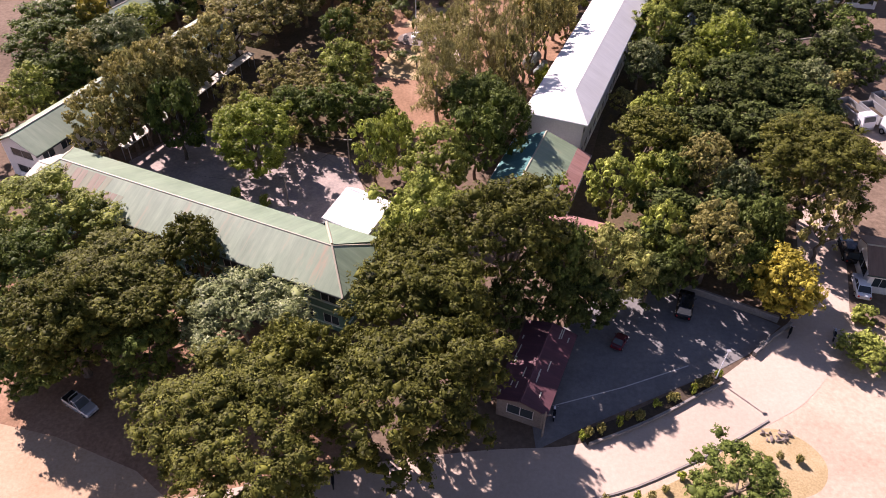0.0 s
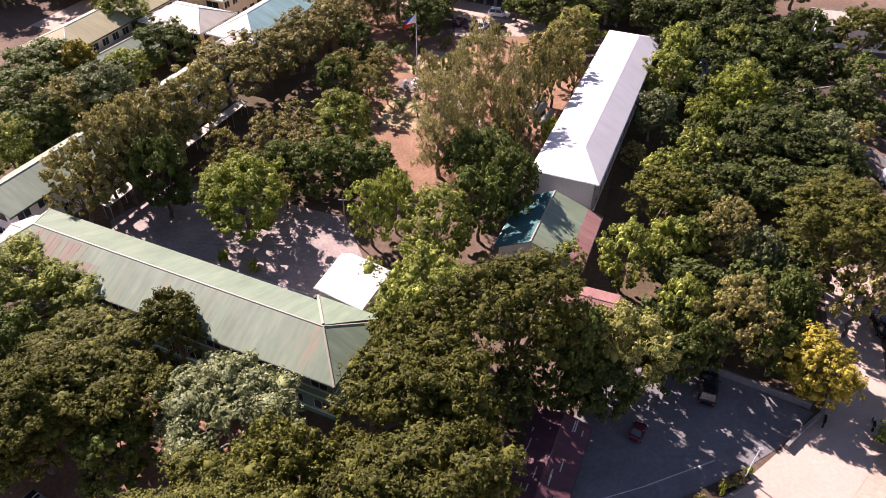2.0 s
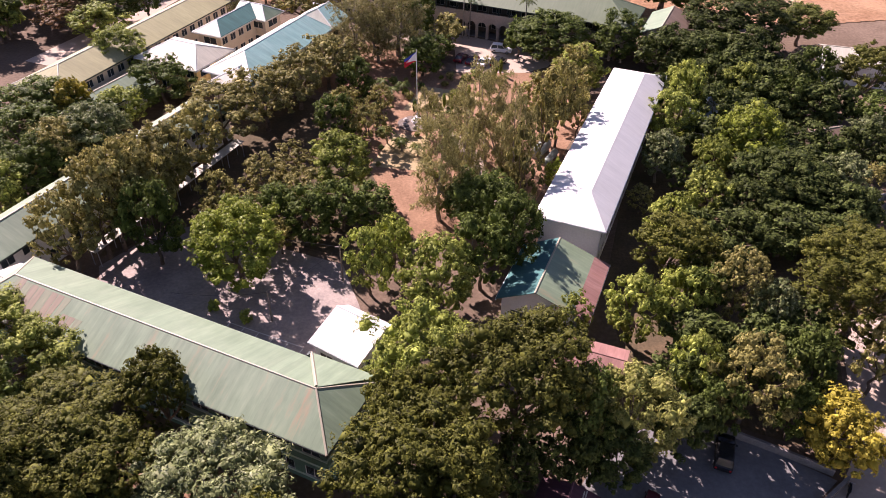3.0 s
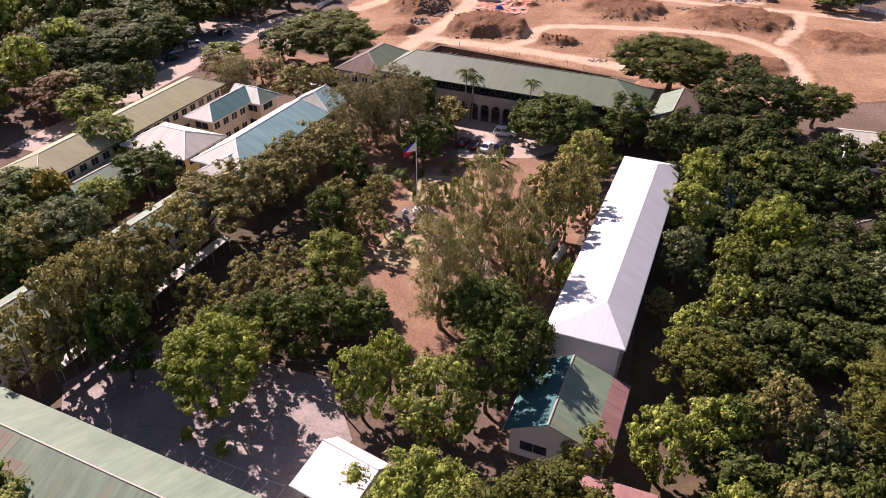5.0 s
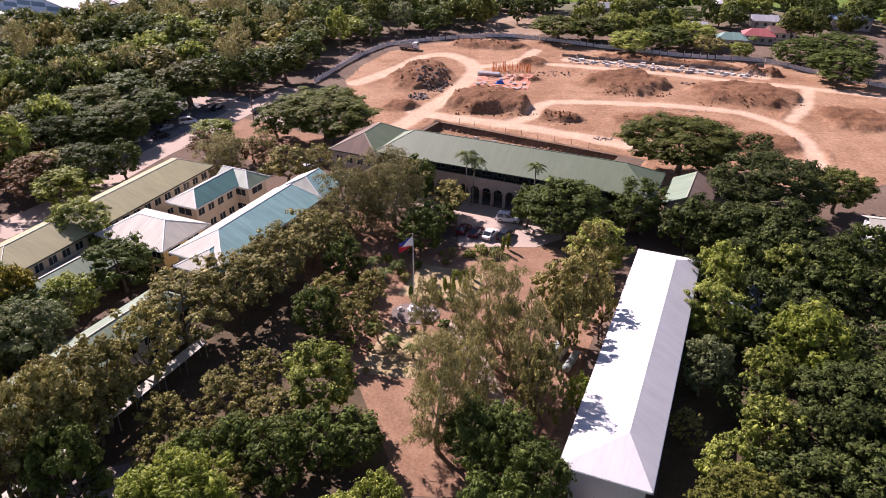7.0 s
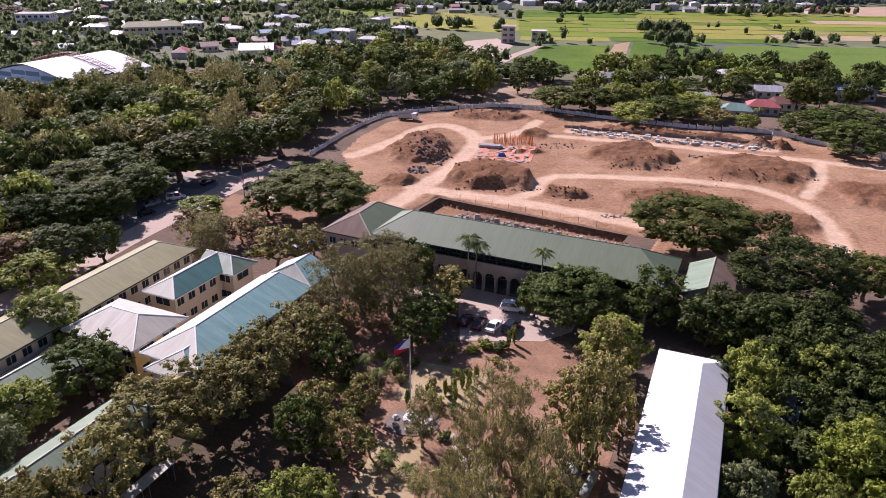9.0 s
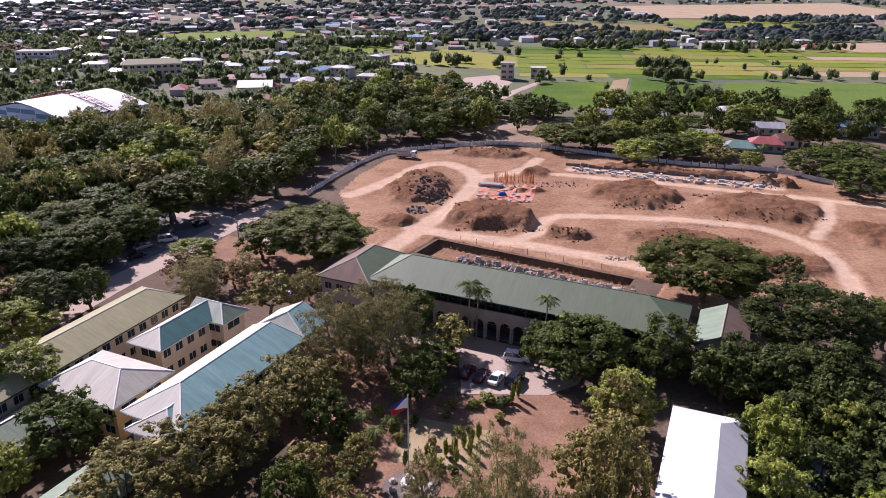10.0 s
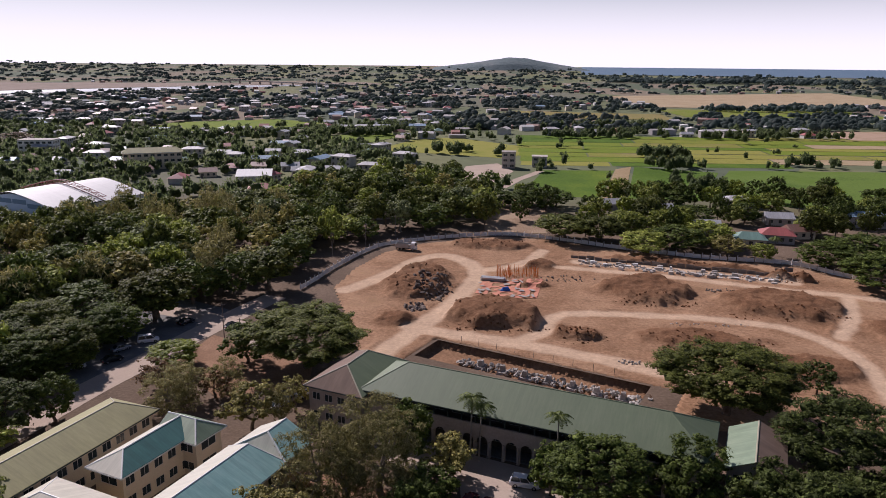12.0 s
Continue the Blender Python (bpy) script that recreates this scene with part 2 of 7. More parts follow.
M["leaf_grey"] = leaf("grey_green_leaves", (0.045, 0.062, 0.020), (0.20, 0.225, 0.09), (0.42, 0.43, 0.25), 0.5)
M["leaf_teak"] = leaf("dull_brown_green_leaves", (0.085, 0.083, 0.024), (0.32, 0.285, 0.085), (0.48, 0.39, 0.155))
M["leaf_dry"] = leaf("feathery_dry_leaves", (0.14, 0.13, 0.042), (0.29, 0.26, 0.095), (0.42, 0.35, 0.17))
M["leaf_russet"] = leaf("russet_leaves", (0.09, 0.055, 0.022), (0.23, 0.135, 0.06), (0.34, 0.20, 0.10))
M["leaf_yellow"] = leaf("yellow_leaves", (0.15, 0.125, 0.015), (0.36, 0.30, 0.04), (0.50, 0.42, 0.09))
M["leaf_palm"] = leaf("palm_leaves", (0.045, 0.07, 0.014), (0.16, 0.19, 0.045))
M["leaf_bloom"] = leaf("flowering_leaves", (0.075, 0.09, 0.016), (0.34, 0.34, 0.09), (0.56, 0.46, 0.20))
# far leaves lightened, distant ones greyed and blued: haze put into the colour
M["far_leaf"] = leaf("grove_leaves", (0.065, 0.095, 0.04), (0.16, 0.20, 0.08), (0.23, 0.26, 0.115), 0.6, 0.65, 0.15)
M["hazed_leaf"] = leaf("hazed_distant_leaves", (0.10, 0.14, 0.125), (0.19, 0.235, 0.215), (0.25, 0.29, 0.265), 0.6, 0.75, 0.1)
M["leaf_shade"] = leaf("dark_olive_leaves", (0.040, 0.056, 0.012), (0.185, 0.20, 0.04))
M["tyre"] = plain("rubber", (0.015, 0.015, 0.016), 0.85)
M["chrome"] = plain("bright_metal", (0.5, 0.5, 0.5), 0.3, 0.9)
M["steel"] = plain("galvanised_steel", (0.4, 0.4, 0.4), 0.5, 0.6)
M["white_paint"] = plain("white_paint", (0.75, 0.75, 0.75), 0.3)
M["car_white"] = plain("car_paint_white", (0.72, 0.72, 0.73), 0.2)
M["car_black"] = plain("car_paint_black", (0.015, 0.016, 0.018), 0.15)
M["car_red"] = plain("car_paint_maroon", (0.085, 0.014, 0.022), 0.25)
M["car_silver"] = plain("car_paint_silver", (0.38, 0.39, 0.40), 0.25, 0.4)
M["lamp"] = plain("lamp_lens", (0.7, 0.68, 0.6), 0.15)
M["red_lens"] = plain("red_lens", (0.35, 0.02, 0.02), 0.2)
M["flag_white"] = plain("flag_white", (0.8, 0.8, 0.78), 0.8)
M["flag_red"] = plain("flag_red", (0.55, 0.015, 0.03), 0.8)
M["flag_blue"] = plain("flag_blue", (0.02, 0.05, 0.35), 0.8)
M["orange"] = plain("orange_netting", (0.50, 0.19, 0.11), 0.8)
M["rebar"] = plain("orange_primed_rods", (0.62, 0.20, 0.02), 0.8)
M["blue"] = plain("blue_tarpaulin", (0.03, 0.12, 0.45), 0.6)
M["stone"] = surf("pale_stone", ((0.3, 0.27, 0.24), (0.5, 0.46, 0.41)), 0.5, 4, 0.9, 0, 0.4, 0.04, "obj", 0.2)
M["rust_rod"] = plain("rusty_rods", (0.16, 0.075, 0.04), 0.85)
M["rubble"] = surf("grey_rubble", ((0.14, 0.115, 0.095), (0.26, 0.21, 0.18)), 0.5, 3, 0.95, 0, 0.5, 0.05, "obj", 0.3)
M["clod"] = surf("earth_clods", ((0.08, 0.036, 0.015), (0.15, 0.07, 0.032), (0.22, 0.115, 0.055)), 0.5, 3, 0.95, 0, 0.5, 0.05, "obj", 0.3)
M["board"] = surf("weathered_boards", ((0.12, 0.10, 0.085), (0.25, 0.21, 0.18)), 0.5, 6, 0.9, 0, 0.3, 0.02, "obj", 0.3)
M["tank"] = plain("grey_green_tank", (0.20, 0.23, 0.20), 0.5)
M["wire"] = plain("cable", (0.03, 0.03, 0.03), 0.7)
M["paint_line"] = surf("worn_line_paint", ((0.45, 0.42, 0.38), (0.6, 0.57, 0.52)), 0.6, 4, 0.9, 0, 0.1, 0.01)


# ---- mesh tools ----
from mathutils.geometry import tessellate_polygon

class Shape:
    """Collects corners and faces of one mesh."""

    def __init__(self):
        self.v, self.f, self.uv = [], [], []

    def face(self, pts, uv=None):
        k = len(self.v)
        self.v += [tuple(p) for p in pts]
        self.f.append(tuple(range(k, k + len(pts))))
        self.uv += uv if uv else [(p[0], p[1]) for p in pts]
        return self

    def hull(self, low, high):
        """A closed body between two rings of equal length (low anticlockwise from above)."""
        n = len(low)
        self.face(list(reversed(low)))
        self.face(high)
        for i in range(n):
            j = (i + 1) % n
            self.face([low[i], low[j], high[j], high[i]])
        return self

    def box(self, x0, y0, z0, x1, y1, z1):
        r = [(x0, y0), (x1, y0), (x1, y1), (x0, y1)]
        return self.hull([(x, y, z0) for x, y in r], [(x, y, z1) for x, y in r])

    def prism(self, ring, z0, z1):
        return self.hull([(x, y, z0) for x, y in ring], [(x, y, z1) for x, y in ring])

    def tube(self, a, b, r0, r1, n=6, caps=True):
        a, b = Vector(a), Vector(b)
        d = (b - a).normalized()
        s = d.cross(Vector((0, 0, 1)) if abs(d.z) < 0.95 else Vector((1, 0, 0))).normalized()
        u = s.cross(d)
        low, high = [], []
        for i in range(n):
            k = 2 * math.pi * i / n
            o = s * math.cos(k) + u * math.sin(k)
            low.append(a + o * r0)
            high.append(b + o * r1)
        if caps:
            return self.hull(low, high)
        for i in range(n):
            j = (i + 1) % n
            self.face([low[i], low[j], high[j], high[i]])
        return self

    def line(self, pts, r, n=5):
        for a, b in zip(pts, pts[1:]):
            self.tube(a, b, r, r, n)
        return self

    def rings(self, rows):
        """A lofted body through rings of equal length, closed at both ends."""
        n = len(rows[0])
        self.face(list(reversed(rows[0])))
        for lo, hi in zip(rows, rows[1:]):
            for i in range(n):
                j = (i + 1) % n
                self.face([lo[i], lo[j], hi[j], hi[i]])
        self.face(rows[-1])
        return self

    def mesh(self, name, material, smooth=False):
        me = bpy.data.meshes.new(name)
        me.from_pydata([tuple(p) for p in self.v], [], self.f)
        lay = me.uv_layers.new(name="UVMap")
        lay.data.foreach_set("uv", np.array(self.uv, dtype=np.float32).ravel())
        me.materials.append(material)
        if smooth:
            me.shade_smooth()
        me.update()
        return me


def part(name, shape, material, parent, label="", smooth=False):
    me = shape if isinstance(shape, bpy.types.Mesh) else shape.mesh(name, material, smooth)
    ob = new(name, me)
    ob.parent = parent
    return tagged(ob, label)


def thing(name, m, label, category, group="", kind=""):
    ob = new(name)
    ob.empty_display_size = 0.5
    ob.matrix_world = m
    return tagged(ob, label, category, group, kind)


def flat(name, shape, material, label, category, kind="structure"):
    return tagged(new(name, shape.mesh(name, material)), label, category, "", kind)


def inside(x, y, ring):
    hit = False
    for (x0, y0), (x1, y1) in zip(ring, ring[1:] + ring[:1]):
        if (y0 > y) != (y1 > y) and x < (x1 - x0) * (y - y0) / (y1 - y0) + x0:
            hit = not hit
    return hit


def strip(pts, widths):
    """The outline of a band along a line: left side out, right side back."""
    left, right = [], []
    for i, p in enumerate(pts):
        a, b = Vector(pts[max(0, i - 1)]), Vector(pts[min(len(pts) - 1, i + 1)])
        d = (b - a).normalized()
        w = widths[i] if isinstance(widths, (list, tuple)) else widths
        left.append((p[0] - d.y * w / 2, p[1] + d.x * w / 2))
        right.append((p[0] + d.y * w / 2, p[1] - d.x * w / 2))
    return left, right


def smooth_line(pts, n=6):
    """A curve through the points."""
    out = []
    for i in range(len(pts) - 1):
        p0, p1, p2, p3 = (Vector(pts[max(0, min(len(pts) - 1, k))]) for k in (i - 1, i, i + 1, i + 2))
        for s in range(n):
            t = s / n
            out.append(tuple(0.5 * (2 * p1 + (p2 - p0) * t + (2 * p0 - 5 * p1 + 4 * p2 - p3) * t * t + (3 * p1 - p0 - 3 * p2 + p3) * t ** 3)))
    return out + [tuple(pts[-1])]


def far_z(d):
    """The land lifts gently towards the horizon."""
    return 40.0 * max(0.0, (d - 2200.0) / 2650.0) ** 1.5


# ---- ground ----
# the builders' trench runs behind the main building: its far edge, and the ways along and across it
TR0, TR1 = Vector((-3.0, 218.0)), Vector((38.5, 196.0))
TRD = (TR1 - TR0).normalized()
TRN = Vector((-TRD.y, TRD.x))


def make_ground():
    s = Shape()
    radii = [0, 40, 80, 120, 160, 220, 300, 400, 550, 750, 1000, 1400, 1900, 2300, 2700, 3100, 3500, 4000, 4400, 4880]
    n = 96
    ring = []
    for r in radii:
        ring.append([(r * math.sin(2 * math.pi * i / n), 80 + r * math.cos(2 * math.pi * i / n), far_z(r) - 0.02) for i in range(n)])
    for a, b in zip(ring[7:], ring[8:]):
        for i in range(n):
            j = (i + 1) % n
            s.face([a[j], a[i], b[i], b[j]])
    rim = [Vector(p) for p in ring[7]]
    pit = [Vector((*(TR0 + TRD * u + TRN * v), -0.02)) for u, v in ((-2.2, -0.5), (46, -0.5), (46, -11), (-2.2, -11))]
    pts = rim + pit
    for tri in tessellate_polygon([rim, pit]):
        q = [pts[i] for i in tri]
        if (q[1] - q[0]).cross(q[2] - q[0]).z < 0:
            q.reverse()
        s.face(q)
    m, nn, l, p = nodes_of("open_land")
    pos = nn.new("ShaderNodeNewGeometry").outputs["Position"]
    sx = nn.new("ShaderNodeSeparateXYZ")
    l.new(pos, sx.inputs[0])
    sq = nn.new("ShaderNodeVectorMath")
    sq.operation = "MULTIPLY"
    sq.inputs[1].default_value = (0.008, 0.0035, 0.0)
    l.new(pos, sq.inputs[0])
    vo = nn.new("ShaderNodeTexVoronoi")
    vo.inputs["Scale"].default_value = 1.0
    l.new(sq.outputs[0], vo.inputs["Vector"])
    wn = nn.new("ShaderNodeSeparateColor")
    l.new(vo.outputs["Color"], wn.inputs[0])
    # far fields greyed and close in tone, standing in for haze
    r = ramp(nn, ((0.11, 0.13, 0.085), (0.14, 0.155, 0.085), (0.15, 0.15, 0.105), (0.22, 0.18, 0.13), (0.17, 0.175, 0.09), (0.21, 0.18, 0.14)), (0, 1))
    r.color_ramp.interpolation = "CONSTANT"
    l.new(wn.outputs[0], r.inputs[0])
    fine = noise_tex(nn, l, pos, 0.05, 6)
    fields = vary(nn, l, r.outputs[0], fine, 0.7, 1.3)
    near = ramp(nn, ((0.085, 0.06, 0.042), (0.14, 0.10, 0.07), (0.22, 0.16, 0.115)))
    l.new(maths(nn, l, "MULTIPLY_ADD", noise_tex(nn, l, pos, 1.6, 6), 0.5, maths(nn, l, "MULTIPLY", noise_tex(nn, l, pos, 0.07), 0.5)), near.inputs[0])
    mr = nn.new("ShaderNodeMapRange")
    mr.inputs["From Min"].default_value, mr.inputs["From Max"].default_value = 330.0, 420.0
    l.new(sx.outputs[1], mr.inputs["Value"])
    l.new(mixc(nn, l, mr.outputs[0], near.outputs[0], fields), p.inputs["Base Color"])
    p.inputs["Roughness"].default_value = 0.95
    p.inputs["Specular IOR Level"].default_value = 0.08
    bp = nn.new("ShaderNodeBump")
    bp.inputs["Strength"].default_value, bp.inputs["Distance"].default_value = 0.5, 0.08
    l.new(noise_tex(nn, l, pos, 2.5, 6), bp.inputs["Height"])
    l.new(bp.outputs[0], p.inputs["Normal"])
    return flat("ground", s, m, "dry brown earth turning to fields in the distance", "ground")


make_ground()


def area(name, ring, z, material, label, category="pavement", thick=0.0):
    s = Shape()
    if thick:
        s.prism(ring, z - thick, z)
    else:
        s.face([(x, y, z) for x, y in ring])
    return flat(name, s, material, label, category)


def band(name, pts, widths, z, material, label, category="road", h=0.0):
    left, right = strip(pts, widths)
    s = Shape()
    for i in range(len(pts) - 1):
        q = [right[i], right[i + 1], left[i + 1], left[i]]
        if h:
            s.prism(q, z, z + h)
        else:
            s.face([(x, y, z) for x, y in q])
    return flat(name, s, material, label, category)


# open dirt beside the trees, where the pickup stands, and the wide dusty ground by the road
# pale dust sheet ends at the trees' shade line, so its outline paints sunlight
area("ground_dust", [(-130, -90), (0, -95), (0, 36), (-10, 34.2), (-22, 31), (-25, 38), (-34, 42.2), (-45, 44), (-90, 47), (-128, 43)], 0.010,
     surf("pale_dry_grass", ((0.29, 0.19, 0.11), (0.38, 0.265, 0.17), (0.46, 0.345, 0.24)), 0.1, 3.0, 0.95, 0, 0.5, 0.06, grain=0.2), "sunlit dry grass and dust", "ground")
area("ground_yard", [(0.05, -95), (135, -90), (128, 48), (60, 50), (54, 52), (50, 56), (46, 60), (42, 54), (36, 47.5), (31, 42), (22, 40.5), (14, 37.4), (0.05, 36)], 0.012,
     surf("pale_dust", ((0.30, 0.22, 0.155), (0.40, 0.305, 0.225), (0.48, 0.38, 0.29)), 0.12, 2.0, 0.95, 0, 0.4, 0.05, grain=0.22),
     "pale dusty open ground beside the road", "ground")
ROAD = smooth_line([(-30, 29), (-10, 34.2), (4, 36.6), (14, 37.6), (22, 40.8), (30, 45.2), (36.5, 49.7), (42.5, 56.0), (46, 64), (48.5, 72), (51, 80)], 5)
band("road", ROAD, [5.6 + 1.6 * max(0, 1 - abs(p[0] - 35) / 10) for p in ROAD], 0.03, M["concrete"], "pale curved concrete road beside the trees")
area("pavement_lot", [(9.5, 39.6), (13.8, 42.0), (29.6, 49.8), (33.6, 52.2), (38.4, 56.4), (33.5, 59.5), (28, 62.5), (20, 62), (14, 56), (9, 48)], 0.022, M["lot"],
     "grey paved parking lot in tree shade")
area("pavement_court", [(-46, 86.5), (-41, 93.8), (-36, 96), (-14, 88), (-10.5, 79), (-14.5, 71), (-16.5, 68.0), (-43, 79.6)], 0.024, M["court"],
     "school courtyard of pale worn concrete", "pavement")
area("ground_plaza", [(-20, 92), (8, 92), (24, 132), (18, 150), (-2, 149), (-18, 166), (-30, 150), (-18, 122)], 0.008, M["dirt"], "reddish bare earth of the school garden", "ground")
# darkened sheets laid where the shade of the crowns is deep
area("ground_litter", [(21, 60), (27, 64), (36, 60.5), (42, 62), (45, 72), (48, 84), (58, 88), (62, 106), (68, 128), (62, 146), (44, 150), (34, 142), (30, 120), (20, 84)], 0.013, M["shaded_ground"], "ground under dense trees, darkened for their shade", "ground")
area("ground_litter_garden", [(-47, 88), (-36, 97.5), (-14, 89.5), (-9, 92), (-7, 97), (-13, 112), (-22, 135), (-34, 140), (-42, 118)], 0.0135, M["shaded_ground"], "ground under the garden trees, darkened for their shade", "ground")
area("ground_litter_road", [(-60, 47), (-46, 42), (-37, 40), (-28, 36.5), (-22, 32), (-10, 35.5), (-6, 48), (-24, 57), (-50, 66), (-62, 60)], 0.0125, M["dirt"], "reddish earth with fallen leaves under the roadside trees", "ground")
area("ground_lawn", [(-13, 113), (-5, 112), (-4, 123), (-10, 124)], 0.014, M["drygrass"], "patch of dry yellow lawn", "ground")
area("ground_lawn_b", [(-9, 133), (3, 131), (5, 140), (-6, 143)], 0.014, M["drygrass"], "patch of dry yellow lawn", "ground")
area("pavement_front", [(-16, 171), (-11, 166), (0, 161), (0.5, 149.5), (14, 149.8), (19, 153), (22, 160), (-12, 175)], 0.026, M["concrete"], "pale concrete forecourt of the arcaded building")
LEFT_ROAD = smooth_line([(-84, 150), (-76, 172), (-71, 190), (-66, 204), (-60, 222), (-54, 238), (-50, 248)], 4)
band("road_side", LEFT_ROAD, 7.0, 0.03, M["concrete"], "pale concrete road along the parking area")
area("ground_tan", [(-57, 219), (-31, 205), (-29.6, 192.7), (-45.5, 187), (-60, 203)], 0.016, M["dirt"], "bare tan earth with scattered dry trees", "ground")
area("pavement_cars", [(-79, 188), (-72, 192), (-66, 206), (-62, 222), (-58, 236), (-72, 244), (-84, 238), (-92, 205)], 0.02, M["lot"], "grey parking area shaded by trees")
band("road_cross", smooth_line([(-110, 236), (-84, 238), (-62, 230), (-50, 222), (-44, 214)], 4), 6.5, 0.035, M["concrete"], "sunlit concrete road through the trees")

# road edge, planter strip and low walls
left, right = strip(ROAD, 5.9)
kerb_line = [p for p in right if 6 < p[0] < 34]
band("kerb", kerb_line, 0.18, 0.0, M["kerb"], "low concrete kerb along the road", "kerb", 0.15)
PLANT = smooth_line([(14.2, 41.0), (18, 42.6), (22.3, 44.8), (26, 47.0), (29.2, 48.8)], 4)
band("planter_bed", PLANT, 1.5, 0.0, M["soil"], "dark soil strip between road and parking lot", "planter", 0.22)
band("planter_kerb", [(x + 0.45, y - 0.75) for x, y in PLANT], 0.25, 0.0, M["kerb"], "dark low kerb wall of the planter", "kerb", 0.45)
band("low_wall", [(33.9, 51.9), (36.5, 54.2), (39.4, 56.4)], 0.35, 0.0, M["kerb"], "dark low concrete wall at the lot's exit", "wall", 0.7)
band("lot_wall", [(28.2, 62.2), (33.4, 59.6), (38.2, 57.0)], 0.3, 0.0, M["kerb"], "low concrete wall behind the lot, darkened for shade", "wall", 0.9)
band("lot_line", [(11.8, 44.9), (19, 47.3), (26.6, 50.4)], 0.12, 0.03, M["paint_line"], "thin faded line across the parking lot", "marking")
band("court_line", [(-27.5, 74.2), (-17.5, 70.2)], 0.10, 0.032, M["paint_line"], "worn white court line", "marking")
band("court_line_b", [(-26.5, 76.6), (-16.6, 72.6)], 0.10, 0.032, M["paint_line"], "worn white court line", "marking")
for k in range(6):
    x, y = -27 + k * 1.9, 73.9 - k * 0.78
    band("court_line_cross", [(x, y), (x + 1.0, y + 2.4)], 0.10, 0.036, M["paint_line"], "worn white court line", "marking")


# ---- buildings ----
def window(parent, x, y, z, w, h, along, out):
    """A framed pane of two leaves in an opening. along: 'x' or 'y', the wall's run; out: which way it faces."""
    def at(u, v, d):
        return (x + u, y + d * out, v) if along == "x" else (x + d * out, y + u, v)

    def bar(s, u0, v0, u1, v1, d0, d1):
        a, b = at(u0, v0, d0), at(u1, v1, d1)
        s.box(min(a[0], b[0]), min(a[1], b[1]), v0, max(a[0], b[0]), max(a[1], b[1]), v1)

    fr, t = Shape(), 0.06
    bar(fr, -w / 2, z, w / 2, z + t, -0.12, -0.03)
    bar(fr, -w / 2, z + h - t, w / 2, z + h, -0.12, -0.03)
    for u in (-w / 2, -t / 2, w / 2 - t):
        bar(fr, u, z + t, u + t, z + h - t, -0.12, -0.03)
    wi = part("window", fr, M["frame"], parent)
    gl = Shape()
    bar(gl, -w / 2 + t, z + t, w / 2 - t, z + h - t, -0.09, -0.07)
    part("pane", gl, M["glass"], wi)


def side(parent, x0, x1, y, out, along, z0, storeys, rise, bay, material, sill=0.9, head=2.2, glazed=True, name="wall"):
    """One wall with its openings. It runs from x0 to x1 at y (or the other way round)."""
    t, s = 0.2, Shape()

    def slab(u0, u1, v0, v1):
        if along == "x":
            s.box(u0, min(y, y - t * out), v0, u1, max(y, y - t * out), v1)
        else:
            s.box(min(y, y - t * out), u0, v0, max(y, y - t * out), u1, v1)

    n = max(1, int((x1 - x0) / bay))
    step = (x1 - x0) / n
    w = step * 0.62
    holes = []
    for k in range(storeys):
        b = z0 + k * rise
        slab(x0, x1, b, b + sill)
        slab(x0, x1, b + head, b + rise)
        edge = x0
        for i in range(n):
            c = x0 + (i + 0.5) * step
            slab(edge, c - w / 2, b + sill, b + head)
            edge = c + w / 2
            holes.append((c, b + sill))
        slab(edge, x1, b + sill, b + head)
    ob = part(name, s, material, parent)
    if glazed:
        for c, z in holes:
            if along == "x":
                window(ob, c, y, z, w, head - sill, "x", out)
            else:
                window(ob, y, c, z, w, head - sill, "y", out)
    return ob


def slope(parent, pts, material, label=""):
    """One roof slope with thickness: eave corners first, then up. UV in metres along and up."""
    a, b = Vector(pts[0]), Vector(pts[1])
    u = (b - a).normalized()
    nrm = (b - a).cross(Vector(pts[2]) - a).normalized()
    v = nrm.cross(u)
    uv = [((Vector(p) - a).dot(u) + a.x * 0.37, (Vector(p) - a).dot(v)) for p in pts]
    s = Shape()
    s.face(pts, uv)
    low = [Vector(p) - Vector((0, 0, 0.08)) for p in pts]
    s.face(list(reversed(low)), list(reversed(uv)))
    for i in range(len(pts)):
        j = (i + 1) % len(pts)
        s.face([low[i], low[j], pts[j], pts[i]], [uv[i], uv[j], uv[j], uv[i]])
    return part("roof_slope", s, material, parent, label)


def cap(parent, a, b, material, w=0.15):
    if material is None:
        return None
    a, b = Vector(a), Vector(b)
    d = (b - a).normalized()
    n = d.cross(Vector((0, 0, 1))).normalized() * w
    up = Vector((0, 0, 0.05))
    dn = Vector((0, 0, -0.08))
    s = Shape()
    s.rings([[a - n + dn, a + n + dn, a + n * 0.4 + up, a - n * 0.4 + up], [b - n + dn, b + n + dn, b + n * 0.4 + up, b - n * 0.4 + up]])
    return part("ridge_cap", s, material, parent)


